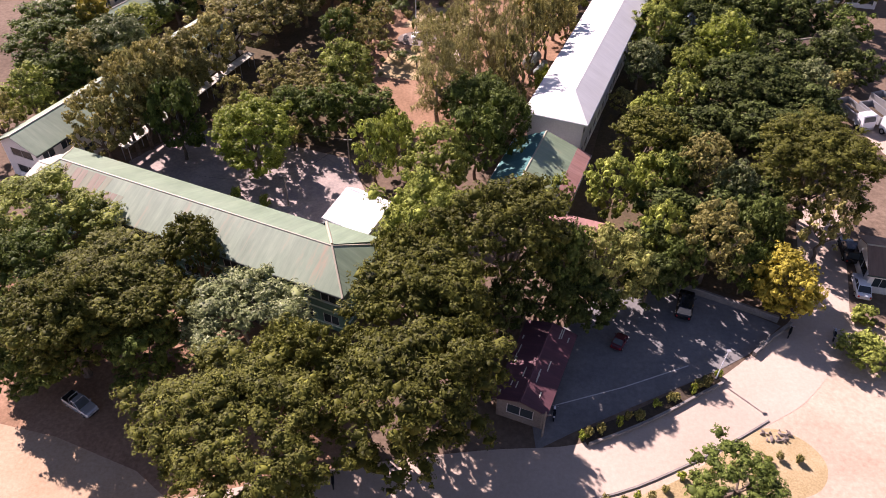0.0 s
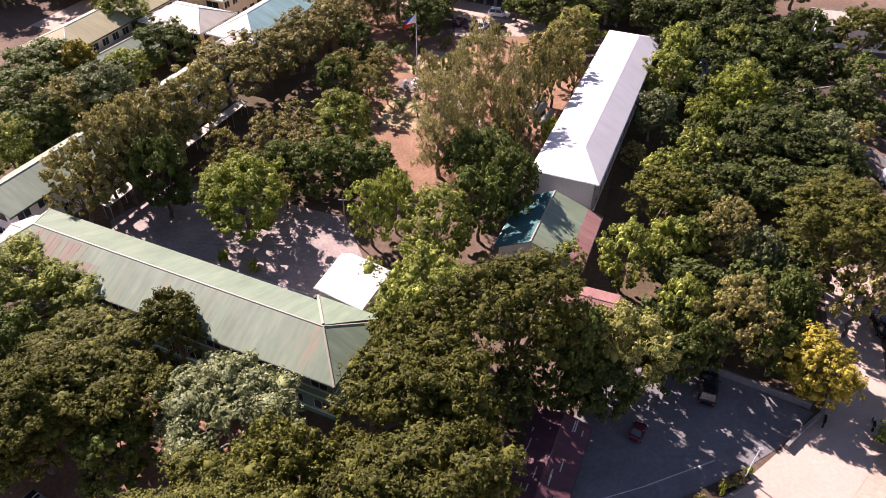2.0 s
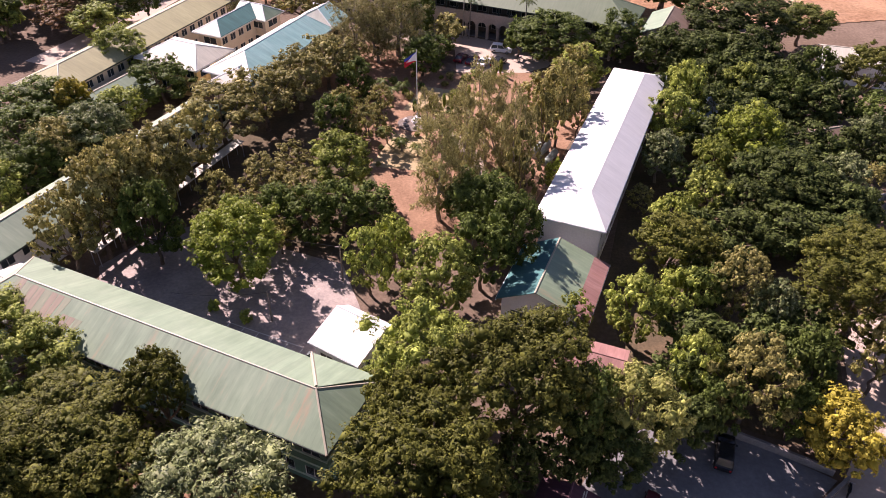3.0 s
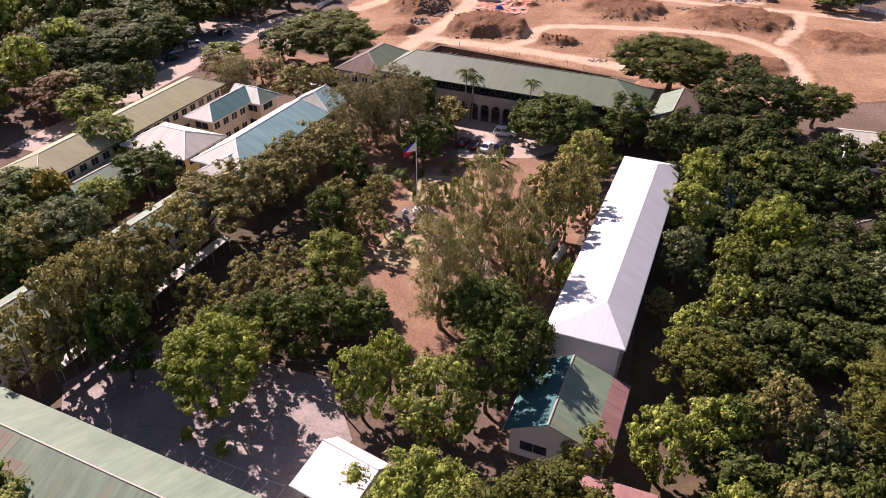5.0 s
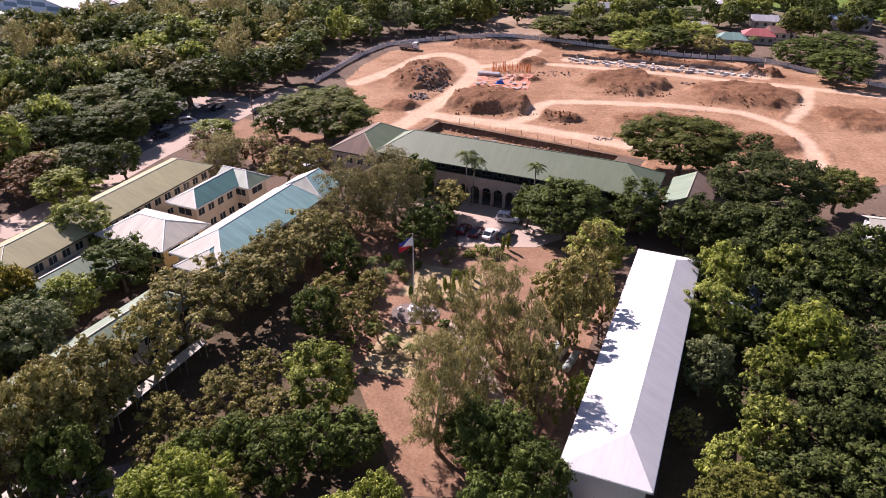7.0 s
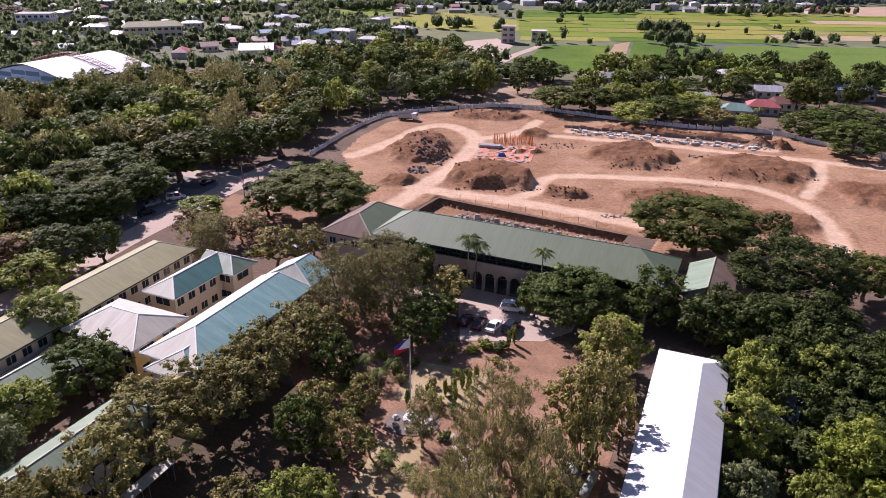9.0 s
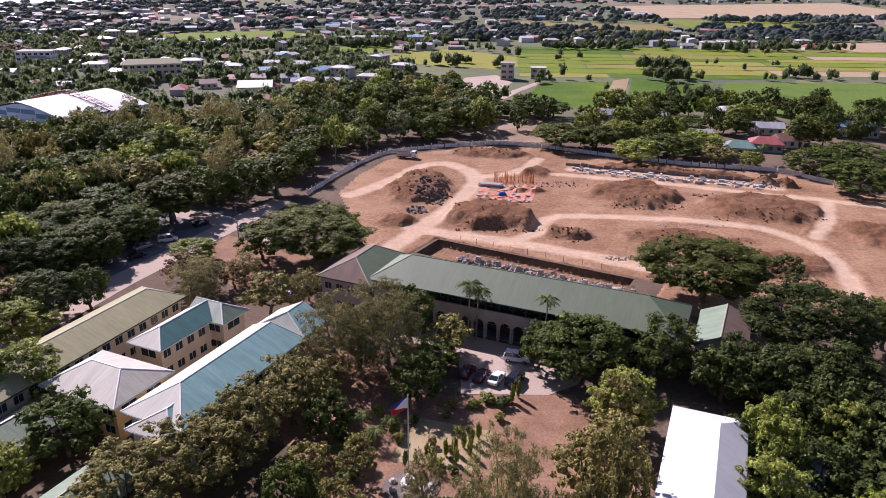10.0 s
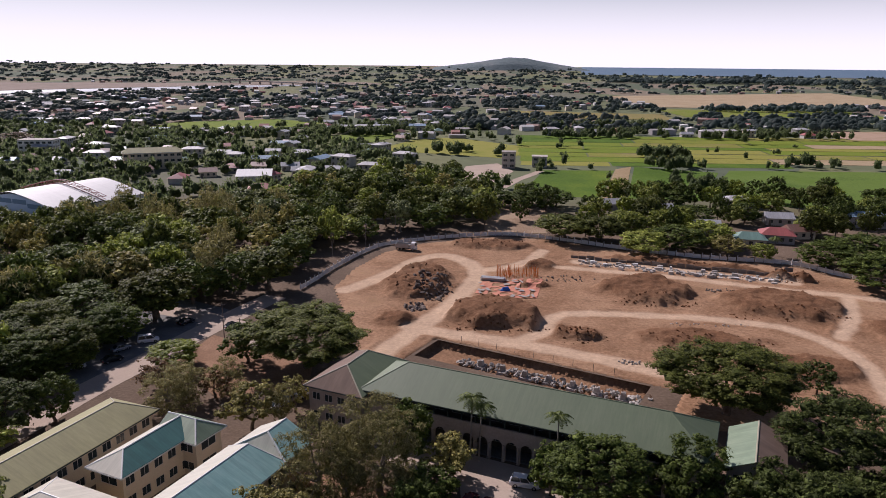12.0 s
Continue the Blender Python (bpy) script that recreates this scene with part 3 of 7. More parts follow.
def roof(parent, L, W, ze, zr, hip0, hip1, mats, cap_mat, fascia, off=0.0):
    """A hipped or gabled roof, its ridge along x. mats: front, back, left end, right end. off: the ridge's shift across."""
    x0, x1, y0, y1 = -L / 2, L / 2, -W / 2, W / 2
    r0, r1 = (x0 + hip0, off, zr), (x1 - hip1, off, zr)
    slope(parent, [(x0, y0, ze), (x1, y0, ze), r1, r0], mats[0])
    slope(parent, [(x1, y1, ze), (x0, y1, ze), r0, r1], mats[1])
    if hip0:
        slope(parent, [(x0, y1, ze), (x0, y0, ze), r0], mats[2])
        cap(parent, (x0, y0, ze), r0, cap_mat)
        cap(parent, (x0, y1, ze), r0, cap_mat)
    if hip1:
        slope(parent, [(x1, y0, ze), (x1, y1, ze), r1], mats[3])
        cap(parent, (x1, y0, ze), r1, cap_mat)
        cap(parent, (x1, y1, ze), r1, cap_mat)
    cap(parent, r0, r1, cap_mat)
    for a, b in (((x0, y0), (x1, y0)), ((x0, y1), (x1, y1)), ((x0, y0), (x0, y1)), ((x1, y0), (x1, y1))):
        if a[0] == b[0] and not (hip0 if a[0] == x0 else hip1):
            continue
        s = Shape()
        s.box(min(a[0], b[0]) - 0.06, min(a[1], b[1]) - 0.06, ze - 0.24, max(a[0], b[0]) + 0.06, max(a[1], b[1]) + 0.06, ze - 0.06)
        part("gutter", s, fascia, parent)


def gable(parent, x, y0, y1, z0, zr, off, material, out):
    s = Shape()
    t = 0.2 * out
    a, b = sorted((x, x - t))
    s.hull([(a, y0, z0), (b, y0, z0), (b, y1, z0), (a, y1, z0)], [(a, off, zr), (b, off, zr), (b, off + 0.02, zr), (a, off + 0.02, zr)])
    part("gable", s, material, parent)


def hall(name, centre, turn, L, W, ze, zr, hips, mats, walls, label, over=0.9, storeys=2, bay=2.6, cap_mat="", fascia=None, off=0.0, category="building", slab=True, glazed=True, ends=True):
    ob = thing(name, pose(centre[0], centre[1], 0, 0, 0, turn), label, category)
    if not isinstance(mats, (list, tuple)):
        mats = (mats,) * 4
    roof(ob, L, W, ze, zr, hips[0], hips[1], mats, M["cap"] if cap_mat == "" else cap_mat, fascia or M["fascia"], off)
    x0, x1, y0, y1 = -L / 2 + over, L / 2 - over, -W / 2 + over, W / 2 - over
    rise = (ze - 0.08) / storeys
    head = min(2.3, rise - 0.5)
    side(ob, x0, x1, y0, -1, "x", 0, storeys, rise, bay, walls, 0.9, head, glazed)
    side(ob, x0, x1, y1, 1, "x", 0, storeys, rise, bay, walls, 0.9, head, glazed)
    for x, o in ((x0, -1), (x1, 1)):
        if ends:
            side(ob, y0 + 0.2, y1 - 0.2, x, o, "y", 0, storeys, rise, bay * 1.3, walls, 0.9, head, glazed)
        else:
            part("wall", Shape().box(min(x, x - 0.2 * o), y0 + 0.2, 0, max(x, x - 0.2 * o), y1 - 0.2, ze - 0.08), walls, ob)
    for h, x, o in ((hips[0], x0, -1), (hips[1], x1, 1)):
        if not h:
            gable(ob, x, y0, y1, ze - 0.1, zr - 0.25, off, walls, o)
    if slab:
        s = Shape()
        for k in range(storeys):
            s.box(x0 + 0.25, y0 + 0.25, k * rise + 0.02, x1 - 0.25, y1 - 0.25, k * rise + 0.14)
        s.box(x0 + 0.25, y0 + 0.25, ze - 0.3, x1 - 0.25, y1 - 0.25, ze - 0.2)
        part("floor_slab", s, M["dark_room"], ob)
    return ob


GRID = -23.2
AX, BX = Vector((math.cos(radians(GRID)), math.sin(radians(GRID)))), Vector((-math.sin(radians(GRID)), math.cos(radians(GRID))))


def spot(x, y, a=0.0, b=0.0):
    """A place on the school's own grid, a along and b across from (x, y)."""
    p = Vector((x, y)) + AX * a + BX * b
    return (p.x, p.y)


# the long sage-green school building with banded green walls
sage = hall("school_building", spot(-10.1, 52.8, -23.3, 4.75), GRID, 46.5, 9.5, 6.8, 8.9, (3.5, 3.9),
            (M["roof_sage_rust"], M["roof_sage"], M["roof_sage"], M["roof_sage"]), M["wall_green"],
            "long two-storey green school with a rust-streaked sage metal roof", 0.9, 2, 3.0)
band_s = Shape()
for z in (0.75, 2.95, 4.15, 6.1):
    band_s.box(-22.5, -3.95, z, 22.5, -3.852, z + 0.16)
    band_s.box(22.352, -3.9, z, 22.45, 3.9, z + 0.16)
part("wall_band", band_s, M["wall_pale"], sage, "pale green painted band")
# older brown sheets let into the near slope
rng = random.Random(15)
for k in range(13):
    x, v0, v1 = -20.5 + k * 0.96, rng.choice((0.0, 0.0, 0.12, 0.3)), rng.choice((1.0, 0.94, 0.94, 0.6))
    y0_, y1_, za, zb = -4.75 + 4.7 * v0, -4.75 + 4.7 * v1, 6.812 + 2.08 * v0, 6.812 + 2.08 * v1
    if x > -19.5 or v1 < 0.7:
        slope(sage, [(x, y0_, za), (x + rng.choice((0.9, 0.9, 0.45)), y0_, za), (x + 0.88, y1_, zb), (x + 0.02, y1_, zb)], M["roof_sheet_brown" if k % 3 else "roof_sheet_dull"], "weathered brownish roof sheet")
# raised end bay of the long building
bay = Shape()
bay.box(14.9, 4.78, 6.45, 15.15, 5.3, 6.95).box(15.15, 4.78, 6.45, 23.2, 5.35, 6.75)
part("eave_box", bay, M["fascia"], sage, "dark boxed eave at the end bay")
slope(sage, [(23.25, 5.4, 6.8), (15.1, 5.4, 6.8), (19.2, 0.25, 8.95), (19.4, 0.2, 8.95)], M["roof_sage"])
cap(sage, (15.1, 5.4, 6.85), (19.2, 0.25, 8.98), M["cap"], 0.18)

hall("school_wing", spot(-54.1, 79.7, -4.2, 22.5), GRID + 90, 46, 8.4, 5.6, 7.6, (0, 3), (M["roof_sage"], M["roof_sage"], M["roof_sage"], M["roof_sage"]), M["wall_white"],
     "long school wing with a faded green metal roof among trees", 0.8, 2, 3.0)
link = hall("link_roof", spot(-50.5, 76.3), GRID, 5.5, 7.0, 5.2, 6.2, (0, 0), M["roof_grey"], M["wall_white"], "short pale-roofed link between two school buildings", 0.6, 1, 2.4)

hall("white_pavilion", (-10.3, 71.2), -31.0, 6.9, 7.2, 3.7, 5.1, (0, 0), M["roof_white"], M["wall_white"], "small white-roofed pavilion beside the courtyard", 0.5, 1, 2.2,
     M["cap_pale"], M["fascia_pale"], 1.6)

hall("white_roofed_building", (24.05, 111.25), 69.1, 49.8, 9.3, 7.4, 9.35, (5.4, 5.0), M["roof_white"], M["wall_white"],
     "long school building with a bright white metal roof", 0.7, 2, 2.8, None, M["fascia_pale"], -1.25, ends=False)

dh = hall("green_gabled_house", (12.95, 80.9), 69.5, 11.4, 11.2, 3.9, 6.3, (0, 0), (M["roof_sage_rust"], M["roof_teal_dark"], M["roof_sage"], M["roof_sage"]), M["wall_white"],
          "low house, green gable roof darkened for shade, rusting on one side", 0.6, 1, 2.6, M["cap"], M["fascia_pale"], 1.0)
rustp = Shape()
rustp.face([(-5.7, -5.62, 3.915), (5.7, -5.62, 3.915), (5.7, -3.6, 4.66), (-5.7, -3.6, 4.66)])
part("roof_patch", rustp, M["roof_red"], dh, "rust-red lower roof sheets")

hall("red_roofed_shed", (15.9, 68.9), -20.0, 7.4, 5.0, 3.4, 4.2, (0, 0), M["roof_red"], M["wall_cream"], "small shed with a faded pinkish-red roof", 0.4, 1, 2.4, M["roof_red"], M["fascia"])
gsh = hall("maroon_shed", (9.9, 47.7), 68.5, 11.2, 5.6, 2.9, 3.7, (0, 0), M["roof_maroon"], M["board"], "old open shed with a dark maroon corrugated roof", 0.4, 1, 2.6, M["roof_maroon"], M["fascia"])
rng = random.Random(5)
for k in range(16):
    x, y = rng.uniform(-5, 4.2), rng.choice((-2.1, -1.4, -0.7, 0.8, 1.5, 2.2)) + rng.uniform(-0.15, 0.15)
    z = 3.7 - abs(y) * 0.8 / 2.8 + 0.012
    dz = -0.8 / 2.8 * (1 if y > 0 else -1) * 0.09
    s = Shape()
    ln = rng.uniform(0.5, 1.5)
    s.hull([(x, y, z), (x + ln, y, z), (x + ln, y + 0.12, z + dz), (x, y + 0.12, z + dz)], [(x, y, z + 0.03), (x + ln, y, z + 0.03), (x + ln, y + 0.12, z + dz + 0.03), (x, y + 0.12, z + dz + 0.03)])
    part("bare_lap", s, M["roof_grey"], gsh, "bare pale metal lap")

# group of halls beside the road
hall("khaki_roofed_building", (-62.3, 148.6), 69.9, 49.5, 10.4, 6.4, 8.5, (6.0, 4.0), M["roof_olive"], M["wall_cream"], "long school building with a khaki metal roof", 0.9, 2, 2.6, M["cap"], M["fascia"])
hall("grey_hipped_building", (-50.6, 142.5), GRID, 14.5, 11.2, 6.0, 8.3, (4.6, 4.3), M["roof_grey"], M["wall_yellow"], "square building with a pale grey hipped roof and yellow walls", 0.9, 2, 2.6, M["cap_pale"], M["fascia_pale"])
TEAL = Vector((-34.8, 143.0)), Vector((math.cos(radians(67.2)), math.sin(radians(67.2))))


def teal_spot(a, b):
    p = TEAL[0] + TEAL[1] * a + Vector((-TEAL[1].y, TEAL[1].x)) * b
    return (p.x, p.y)


# one roof in two tones: sunlit slopes pale, the others teal
TEAL_ROOFS = (M["roof_teal"], M["roof_sunlit"], M["roof_sunlit"], M["roof_teal"])
hall("teal_roofed_building", teal_spot(0.6, -0.3), 67.2, 27.4, 10.4, 6.9, 9.3, (6.0, 1.6), TEAL_ROOFS, M["wall_cream"],
     "long building with a pale teal metal roof", 0.9, 2, 2.6, M["cap_pale"], M["fascia_pale"], 0.2)
hall("teal_roofed_annex", teal_spot(-10.6, -1.6), 67.2, 8.8, 7.9, 6.1, 8.1, (3.7, 0), TEAL_ROOFS, M["wall_cream"],
     "annex with a pale teal hipped roof", 0.7, 2, 2.6, M["cap_pale"], M["fascia_pale"])
hall("teal_gabled_end", teal_spot(17.4, -0.6), 67.2, 7.0, 9.8, 7.05, 9.5, (2.6, 0), TEAL_ROOFS, M["wall_cream"],
     "short raised end block with a teal roof", 0.6, 2, 2.6, M["cap_pale"], M["fascia_pale"])
hall("dark_teal_building", (-46.3, 158.1), 67.2, 14.6, 7.0, 6.2, 8.0, (3.7, 0), (M["roof_teal_dark"], M["roof_sunlit"], M["roof_sunlit"], M["roof_sage"]), M["wall_cream"],
     "two-storey building with a dark teal hipped roof", 0.8, 2, 2.6, M["cap_pale"], M["fascia_pale"])
hall("sage_cross_wing", (-41.8, 164.4), GRID, 8.5, 6.8, 6.0, 8.0, (0, 3.0), M["roof_sage"], M["wall_cream"], "cross wing with a light sage roof", 0.7, 2, 2.6, M["cap_pale"], M["fascia_pale"])
hall("green_low_building", (-60.9, 128.9), 66.8, 18, 8.0, 3.6, 5.4, (3, 3), (M["roof_sage"], M["roof_sunlit"], M["roof_sage"], M["roof_sage"]), M["wall_white"], "low building with a weathered green roof under trees", 0.7, 1, 2.8)

# covered walk along the row of trees
walk_roof = thing("covered_walk", pose(-40.2, 101.1, 0, 0, 0, 68.0), "long narrow covered walk with a pale metal roof", "walkway")
slope(walk_roof, [(-16, -0.75, 2.6), (16, -0.75, 2.6), (16, 0.75, 2.78), (-16, 0.75, 2.78)], M["roof_grey"])
for k in range(9):
    for y in (-0.62, 0.62):
        part("post", Shape().tube((-15.6 + k * 3.9, y, 0), (-15.6 + k * 3.9, y, 2.55 + (y + 0.75) * 0.12), 0.06, 0.06), M["steel"], walk_roof)


# ---- the arcaded main building ----
def arcade(parent, x0, x1, y, z_top, pitch, r, spring):
    """A wall of round arches, one mesh; the arches go right through."""
    n = int((x1 - x0) / pitch)
    pitch = (x1 - x0) / n
    t, s = 0.35, Shape()
    for i in range(n):
        a, b = x0 + i * pitch, x0 + (i + 1) * pitch
        c = (a + b) / 2
        pts = [(c - r, 0.0)] + [(c - r * math.cos(k * math.pi / 10), spring + r * math.sin(k * math.pi / 10)) for k in range(11)] + [(c + r, 0.0)]
        s.box(a, y, 0, c - r, y + t, z_top)
        s.box(c + r, y, 0, b, y + t, z_top)
        for (u0, v0), (u1, v1) in zip(pts[1:-1], pts[2:-1]):
            s.hull([(u0, y, v0), (u1, y, v1), (u1, y + t, v1), (u0, y + t, v0)], [(u0, y, z_top), (u1, y, z_top), (u1, y + t, z_top), (u0, y + t, z_top)])
    part("arcade", s, M["arcade"], parent, "row of round arches in weathered pale render")
    for i in range(n + 1):
        x = x0 + i * pitch
        part("column", Shape().tube((x, y - 0.06, 0.25), (x, y - 0.06, spring + 0.2), 0.17, 0.15, 8), M["arcade"], parent)
        part("plinth", Shape().box(x - 0.26, y - 0.3, 0, x + 0.26, y - 0.002, 0.25), M["arcade"], parent)


fa = Vector((-17.0, 177.0))
main_mid = spot(fa.x, fa.y, 28.2, 6.5)
MAIN_TURN = -22.4
mb = thing("main_building", pose(main_mid[0], main_mid[1], 0, 0, 0, MAIN_TURN), "two-storey arcaded school building with a long olive-green hipped roof", "building")
roof(mb, 56.8, 13.4, 7.5, 11.0, 6.2, 6.8, (M["roof_main"],) * 4, M["roof_main"], M["fascia"])
arcade(mb, -27, 27, -6.1, 4.7, 2.45, 0.92, 2.6)
up = Shape()
up.box(-27, -6.1, 4.7, 27, -5.75, 5.5)
part("parapet", up, M["arcade"], mb, "pale parapet of the upper gallery")
# posts in the dark fascia colour, standing in for shade under the eaves
for k in range(23):
    part("post", Shape().box(-26.95 + k * 2.44, -6.02, 5.5, -26.75 + k * 2.44, -5.82, 7.42), M["fascia"], mb)
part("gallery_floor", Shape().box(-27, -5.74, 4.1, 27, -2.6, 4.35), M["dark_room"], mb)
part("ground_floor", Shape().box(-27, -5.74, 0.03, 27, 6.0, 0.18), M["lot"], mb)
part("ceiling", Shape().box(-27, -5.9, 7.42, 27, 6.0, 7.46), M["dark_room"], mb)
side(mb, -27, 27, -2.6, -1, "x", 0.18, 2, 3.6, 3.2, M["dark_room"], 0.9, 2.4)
side(mb, -27, 27, 6.0, 1, "x", 0.18, 2, 3.6, 3.2, M["arcade"], 0.9, 2.4)
side(mb, -6.1, 5.78, -27.01, -1, "y", 0.18, 2, 3.6, 3.2, M["arcade"], 0.9, 2.4)
side(mb, -6.1, 5.78, 27.01, 1, "y", 0.18, 2, 3.6, 3.2, M["arcade"], 0.9, 2.4)
hall("brown_wing", spot(-27.3, 178.8, 5.9, 8.6), GRID + 90, 17.2, 11.8, 7.0, 10.0, (5.0, 5.0), (M["roof_main"], M["roof_brown"], M["roof_brown"], M["roof_brown"]), M["arcade"],
     "end wing with a brown and green hipped roof", 0.7, 2, 1.6, M["cap"], M["fascia"])
hall("rusty_end_block", spot(40.3, 154.8, 0.6, 6.6), GRID + 90, 13.4, 8.4, 6.2, 8.2, (0, 0), (M["roof_brown"], M["roof_sage"], M["roof_sage"], M["roof_sage"]), M["arcade"],
     "end block with a sage roof rusted brown on one side", 0.6, 2, 2.6, M["cap"], M["fascia"])
hall("blue_lean_roof", (43.5, 128.5), 60, 9.0, 4.5, 3.2, 4.0, (0, 0), sheet_roof("pale_blue_roof", ((0.25, 0.33, 0.42), (0.33, 0.41, 0.5), (0.4, 0.48, 0.56)), 0.05), M["wall_white"], "small shed with a pale blue roof among trees", 0.4, 1, 2.4)
hall("rusty_tin_house", (59.5, 119.5), 20, 9.0, 7.0, 3.0, 4.6, (0, 0), M["roof_brown"], M["board"], "tin-roofed house half hidden by trees", 0.5, 1, 2.6)
hall("brown_roofed_house", (54.8, 64.6), -12, 9.5, 7.5, 3.1, 4.6, (0, 0), M["roof_brown"], M["wall_white"], "white-walled house with a rusty brown roof by the road", 0.5, 1, 2.4)
hall("tin_roofed_hall", (80, 150), -15, 16, 9, 4.5, 6.0, (0, 0), M["roof_grey"], M["wall_white"], "pale tin-roofed hall at the edge of the site", 0.6, 1, 2.8)


# ---- trees ----
def ball_dirs(n, rng):
    d = rng.normal(size=(n, 3))
    return d / np.linalg.norm(d, axis=1)[:, None]


ICO = None


def ico():
    global ICO
    if ICO is None:
        bm = bmesh.new()
        bmesh.ops.create_icosphere(bm, subdivisions=1, radius=1.0)
        bm.verts.ensure_lookup_table()
        ICO = np.array([v.co for v in bm.verts]), np.array([[v.index for v in f.verts] for f in bm.faces])
        bm.free()
    return ICO


def crown_mesh(name, material, lobes, radii, leaves, size, rng, core=0.82, droop=0.0, aspect=1.5, flatten=0.8, spread=0.32):
    """A crown of leafy lobes: each lobe is a bumpy core under small separate leaves."""
    V, Q, T = [], [], []
    k = 0
    iv, it = ico()
    for c, r in zip(lobes, radii):
        if core:
            d = iv * (1 + rng.uniform(-0.5, 0.45, size=(len(iv), 1)))
            V.append(c + d * np.array([r, r, r * flatten]) * core * 0.8)
            T.append(it + k)
            k += len(iv)
        n = max(4, int(leaves * r * r))
        # the leaves stand in small tufts over the lobe, with gaps between them
        m = max(6, int(17 * r))
        tuft = ball_dirs(m, rng)
        tuft[:, 2] = np.where(tuft[:, 2] < -0.25, -tuft[:, 2], tuft[:, 2])
        pick = rng.integers(0, m, n)
        d = tuft[pick]
        off = ball_dirs(n, rng) * rng.uniform(0.15, 1.0, size=(n, 1)) ** 0.5
        off[:, 2] = np.where(off[:, 2] < -0.3, -off[:, 2], off[:, 2])
        reach = rng.uniform(0.80, 1.14, m)[pick][:, None]
        p = c + d * np.array([r, r, r * flatten]) * reach + off * r * (spread + 0.08)
        nr = d * 0.6 + off * 0.8 + rng.normal(size=(n, 3)) * 0.28 + np.array([0, 0, 0.2])
        nr /= np.linalg.norm(nr, axis=1)[:, None]
        a = np.cross(nr, rng.normal(size=(n, 3)))
        if droop:
            a = a * (1 - droop) + np.array([0, 0, -1.0]) * droop
        a /= np.linalg.norm(a, axis=1)[:, None]
        b = np.cross(nr, a)
        b /= np.linalg.norm(b, axis=1)[:, None] + 1e-9
        s = size * rng.uniform(0.6, 1.35, size=(n, 1))
        la, lb = a * s * aspect / 2, b * s / 2
        bend = nr * s * 0.18
        V.append(np.stack([p - la * 0.8 - lb - bend, p - la * 0.8 + lb - bend, p + la * 1.2 + bend], axis=1).reshape(-1, 3))
        T.append(np.arange(3 * n).reshape(n, 3) + k)
        k += 3 * n
    V = np.concatenate(V)
    me = bpy.data.meshes.new(name)
    q = np.concatenate(Q) if Q else np.zeros((0, 4), int)
    t = np.concatenate(T) if T else np.zeros((0, 3), int)
    me.vertices.add(len(V))
    me.vertices.foreach_set("co", V.astype(np.float32).ravel())
    loops = np.concatenate([t.ravel(), q.ravel()])
    me.loops.add(len(loops))
    me.loops.foreach_set("vertex_index", loops.astype(np.int32))
    starts = np.concatenate([np.arange(len(t)) * 3, len(t) * 3 + np.arange(len(q)) * 4])
    me.polygons.add(len(starts))
    me.polygons.foreach_set("loop_start", starts.astype(np.int32))
    me.materials.append(material)
    me.update(calc_edges=True)
    me.validate()
    return me


def crown_lobes(kind, rng, n):
    """Lobe centres and radii of a crown of radius 1 whose top is at z = 1 of its own height."""
    k = np.arange(n) + 0.5
    gold = k * 2.399963 + rng.uniform(0, 6.28)
    if kind == "umbrella":
        u = k / n
        rad = np.sqrt(np.minimum(1, u / 0.72)) * 0.9
        z = 0.72 * np.sqrt(np.clip(1 - rad ** 2, 0, 1)) - 0.02 + rng.normal(size=n) * 0.06
        skirt = u > 0.72
        rad = np.where(skirt, rng.uniform(0.6, 0.98, n), rad)
        z = np.where(skirt, rng.uniform(-0.42, 0.2, n), z)
        r = rng.uniform(0.14, 0.26, n)
    elif kind == "round":
        z = 1 - 1.82 * k / n
        rad = np.sqrt(np.clip(1 - z ** 2, 0, 1)) * rng.uniform(0.72, 1.0, n)
        z = z * 0.85
        r = rng.uniform(0.17, 0.33, n)
    elif kind == "wispy":
        z = 1 - 1.7 * k / n
        rad = (0.25 + 0.55 * np.sqrt(np.clip(1 - z ** 2, 0, 1))) * rng.uniform(0.25, 1.1, n)
        r = rng.uniform(0.13, 0.26, n)
    else:
        z = 1 - 1.75 * k / n
        rad = np.sqrt(np.clip(1 - z ** 2, 0, 1)) * rng.uniform(0.45, 1.08, n)
        z = z * 0.85
        r = rng.uniform(0.12, 0.27, n)
    wob = 1 + 0.14 * np.sin(gold * 2 + rng.uniform(0, 6)) + 0.1 * np.sin(gold * 3 + rng.uniform(0, 6))
    return np.stack([np.cos(gold) * rad * wob, np.sin(gold) * rad * wob, z], 1) + rng.normal(size=(n, 3)) * 0.085, r * rng.uniform(0.8, 1.25, n)


def trunk_mesh(name, material, height, base_r, lobes, rng, low):
    """A tapered, slightly bent trunk that forks into limbs reaching the lobes."""
    s = Shape()
    fork = height * low
    pts = [Vector((0, 0, -0.2))]
    for k in range(1, 4):
        pts.append(Vector((rng.normal() * 0.12 * k, rng.normal() * 0.12 * k, fork * k / 3)))
    for k, (a, b) in enumerate(zip(pts, pts[1:])):
        s.tube(a, b, base_r * (1.25 - 0.2 * k), base_r * (1.05 - 0.2 * k), 8)
    top = pts[-1]
    pick = rng.choice(len(lobes), size=min(7, len(lobes)), replace=False)
    for i in pick:
        e = Vector(lobes[i])
        m = top.lerp(e, 0.5) + Vector((0, 0, -0.08 * (e - top).length))
        s.tube(top, m, base_r * 0.5, base_r * 0.3, 6)
        s.tube(m, e, base_r * 0.3, base_r * 0.1, 5)
    return s.mesh(name, material)


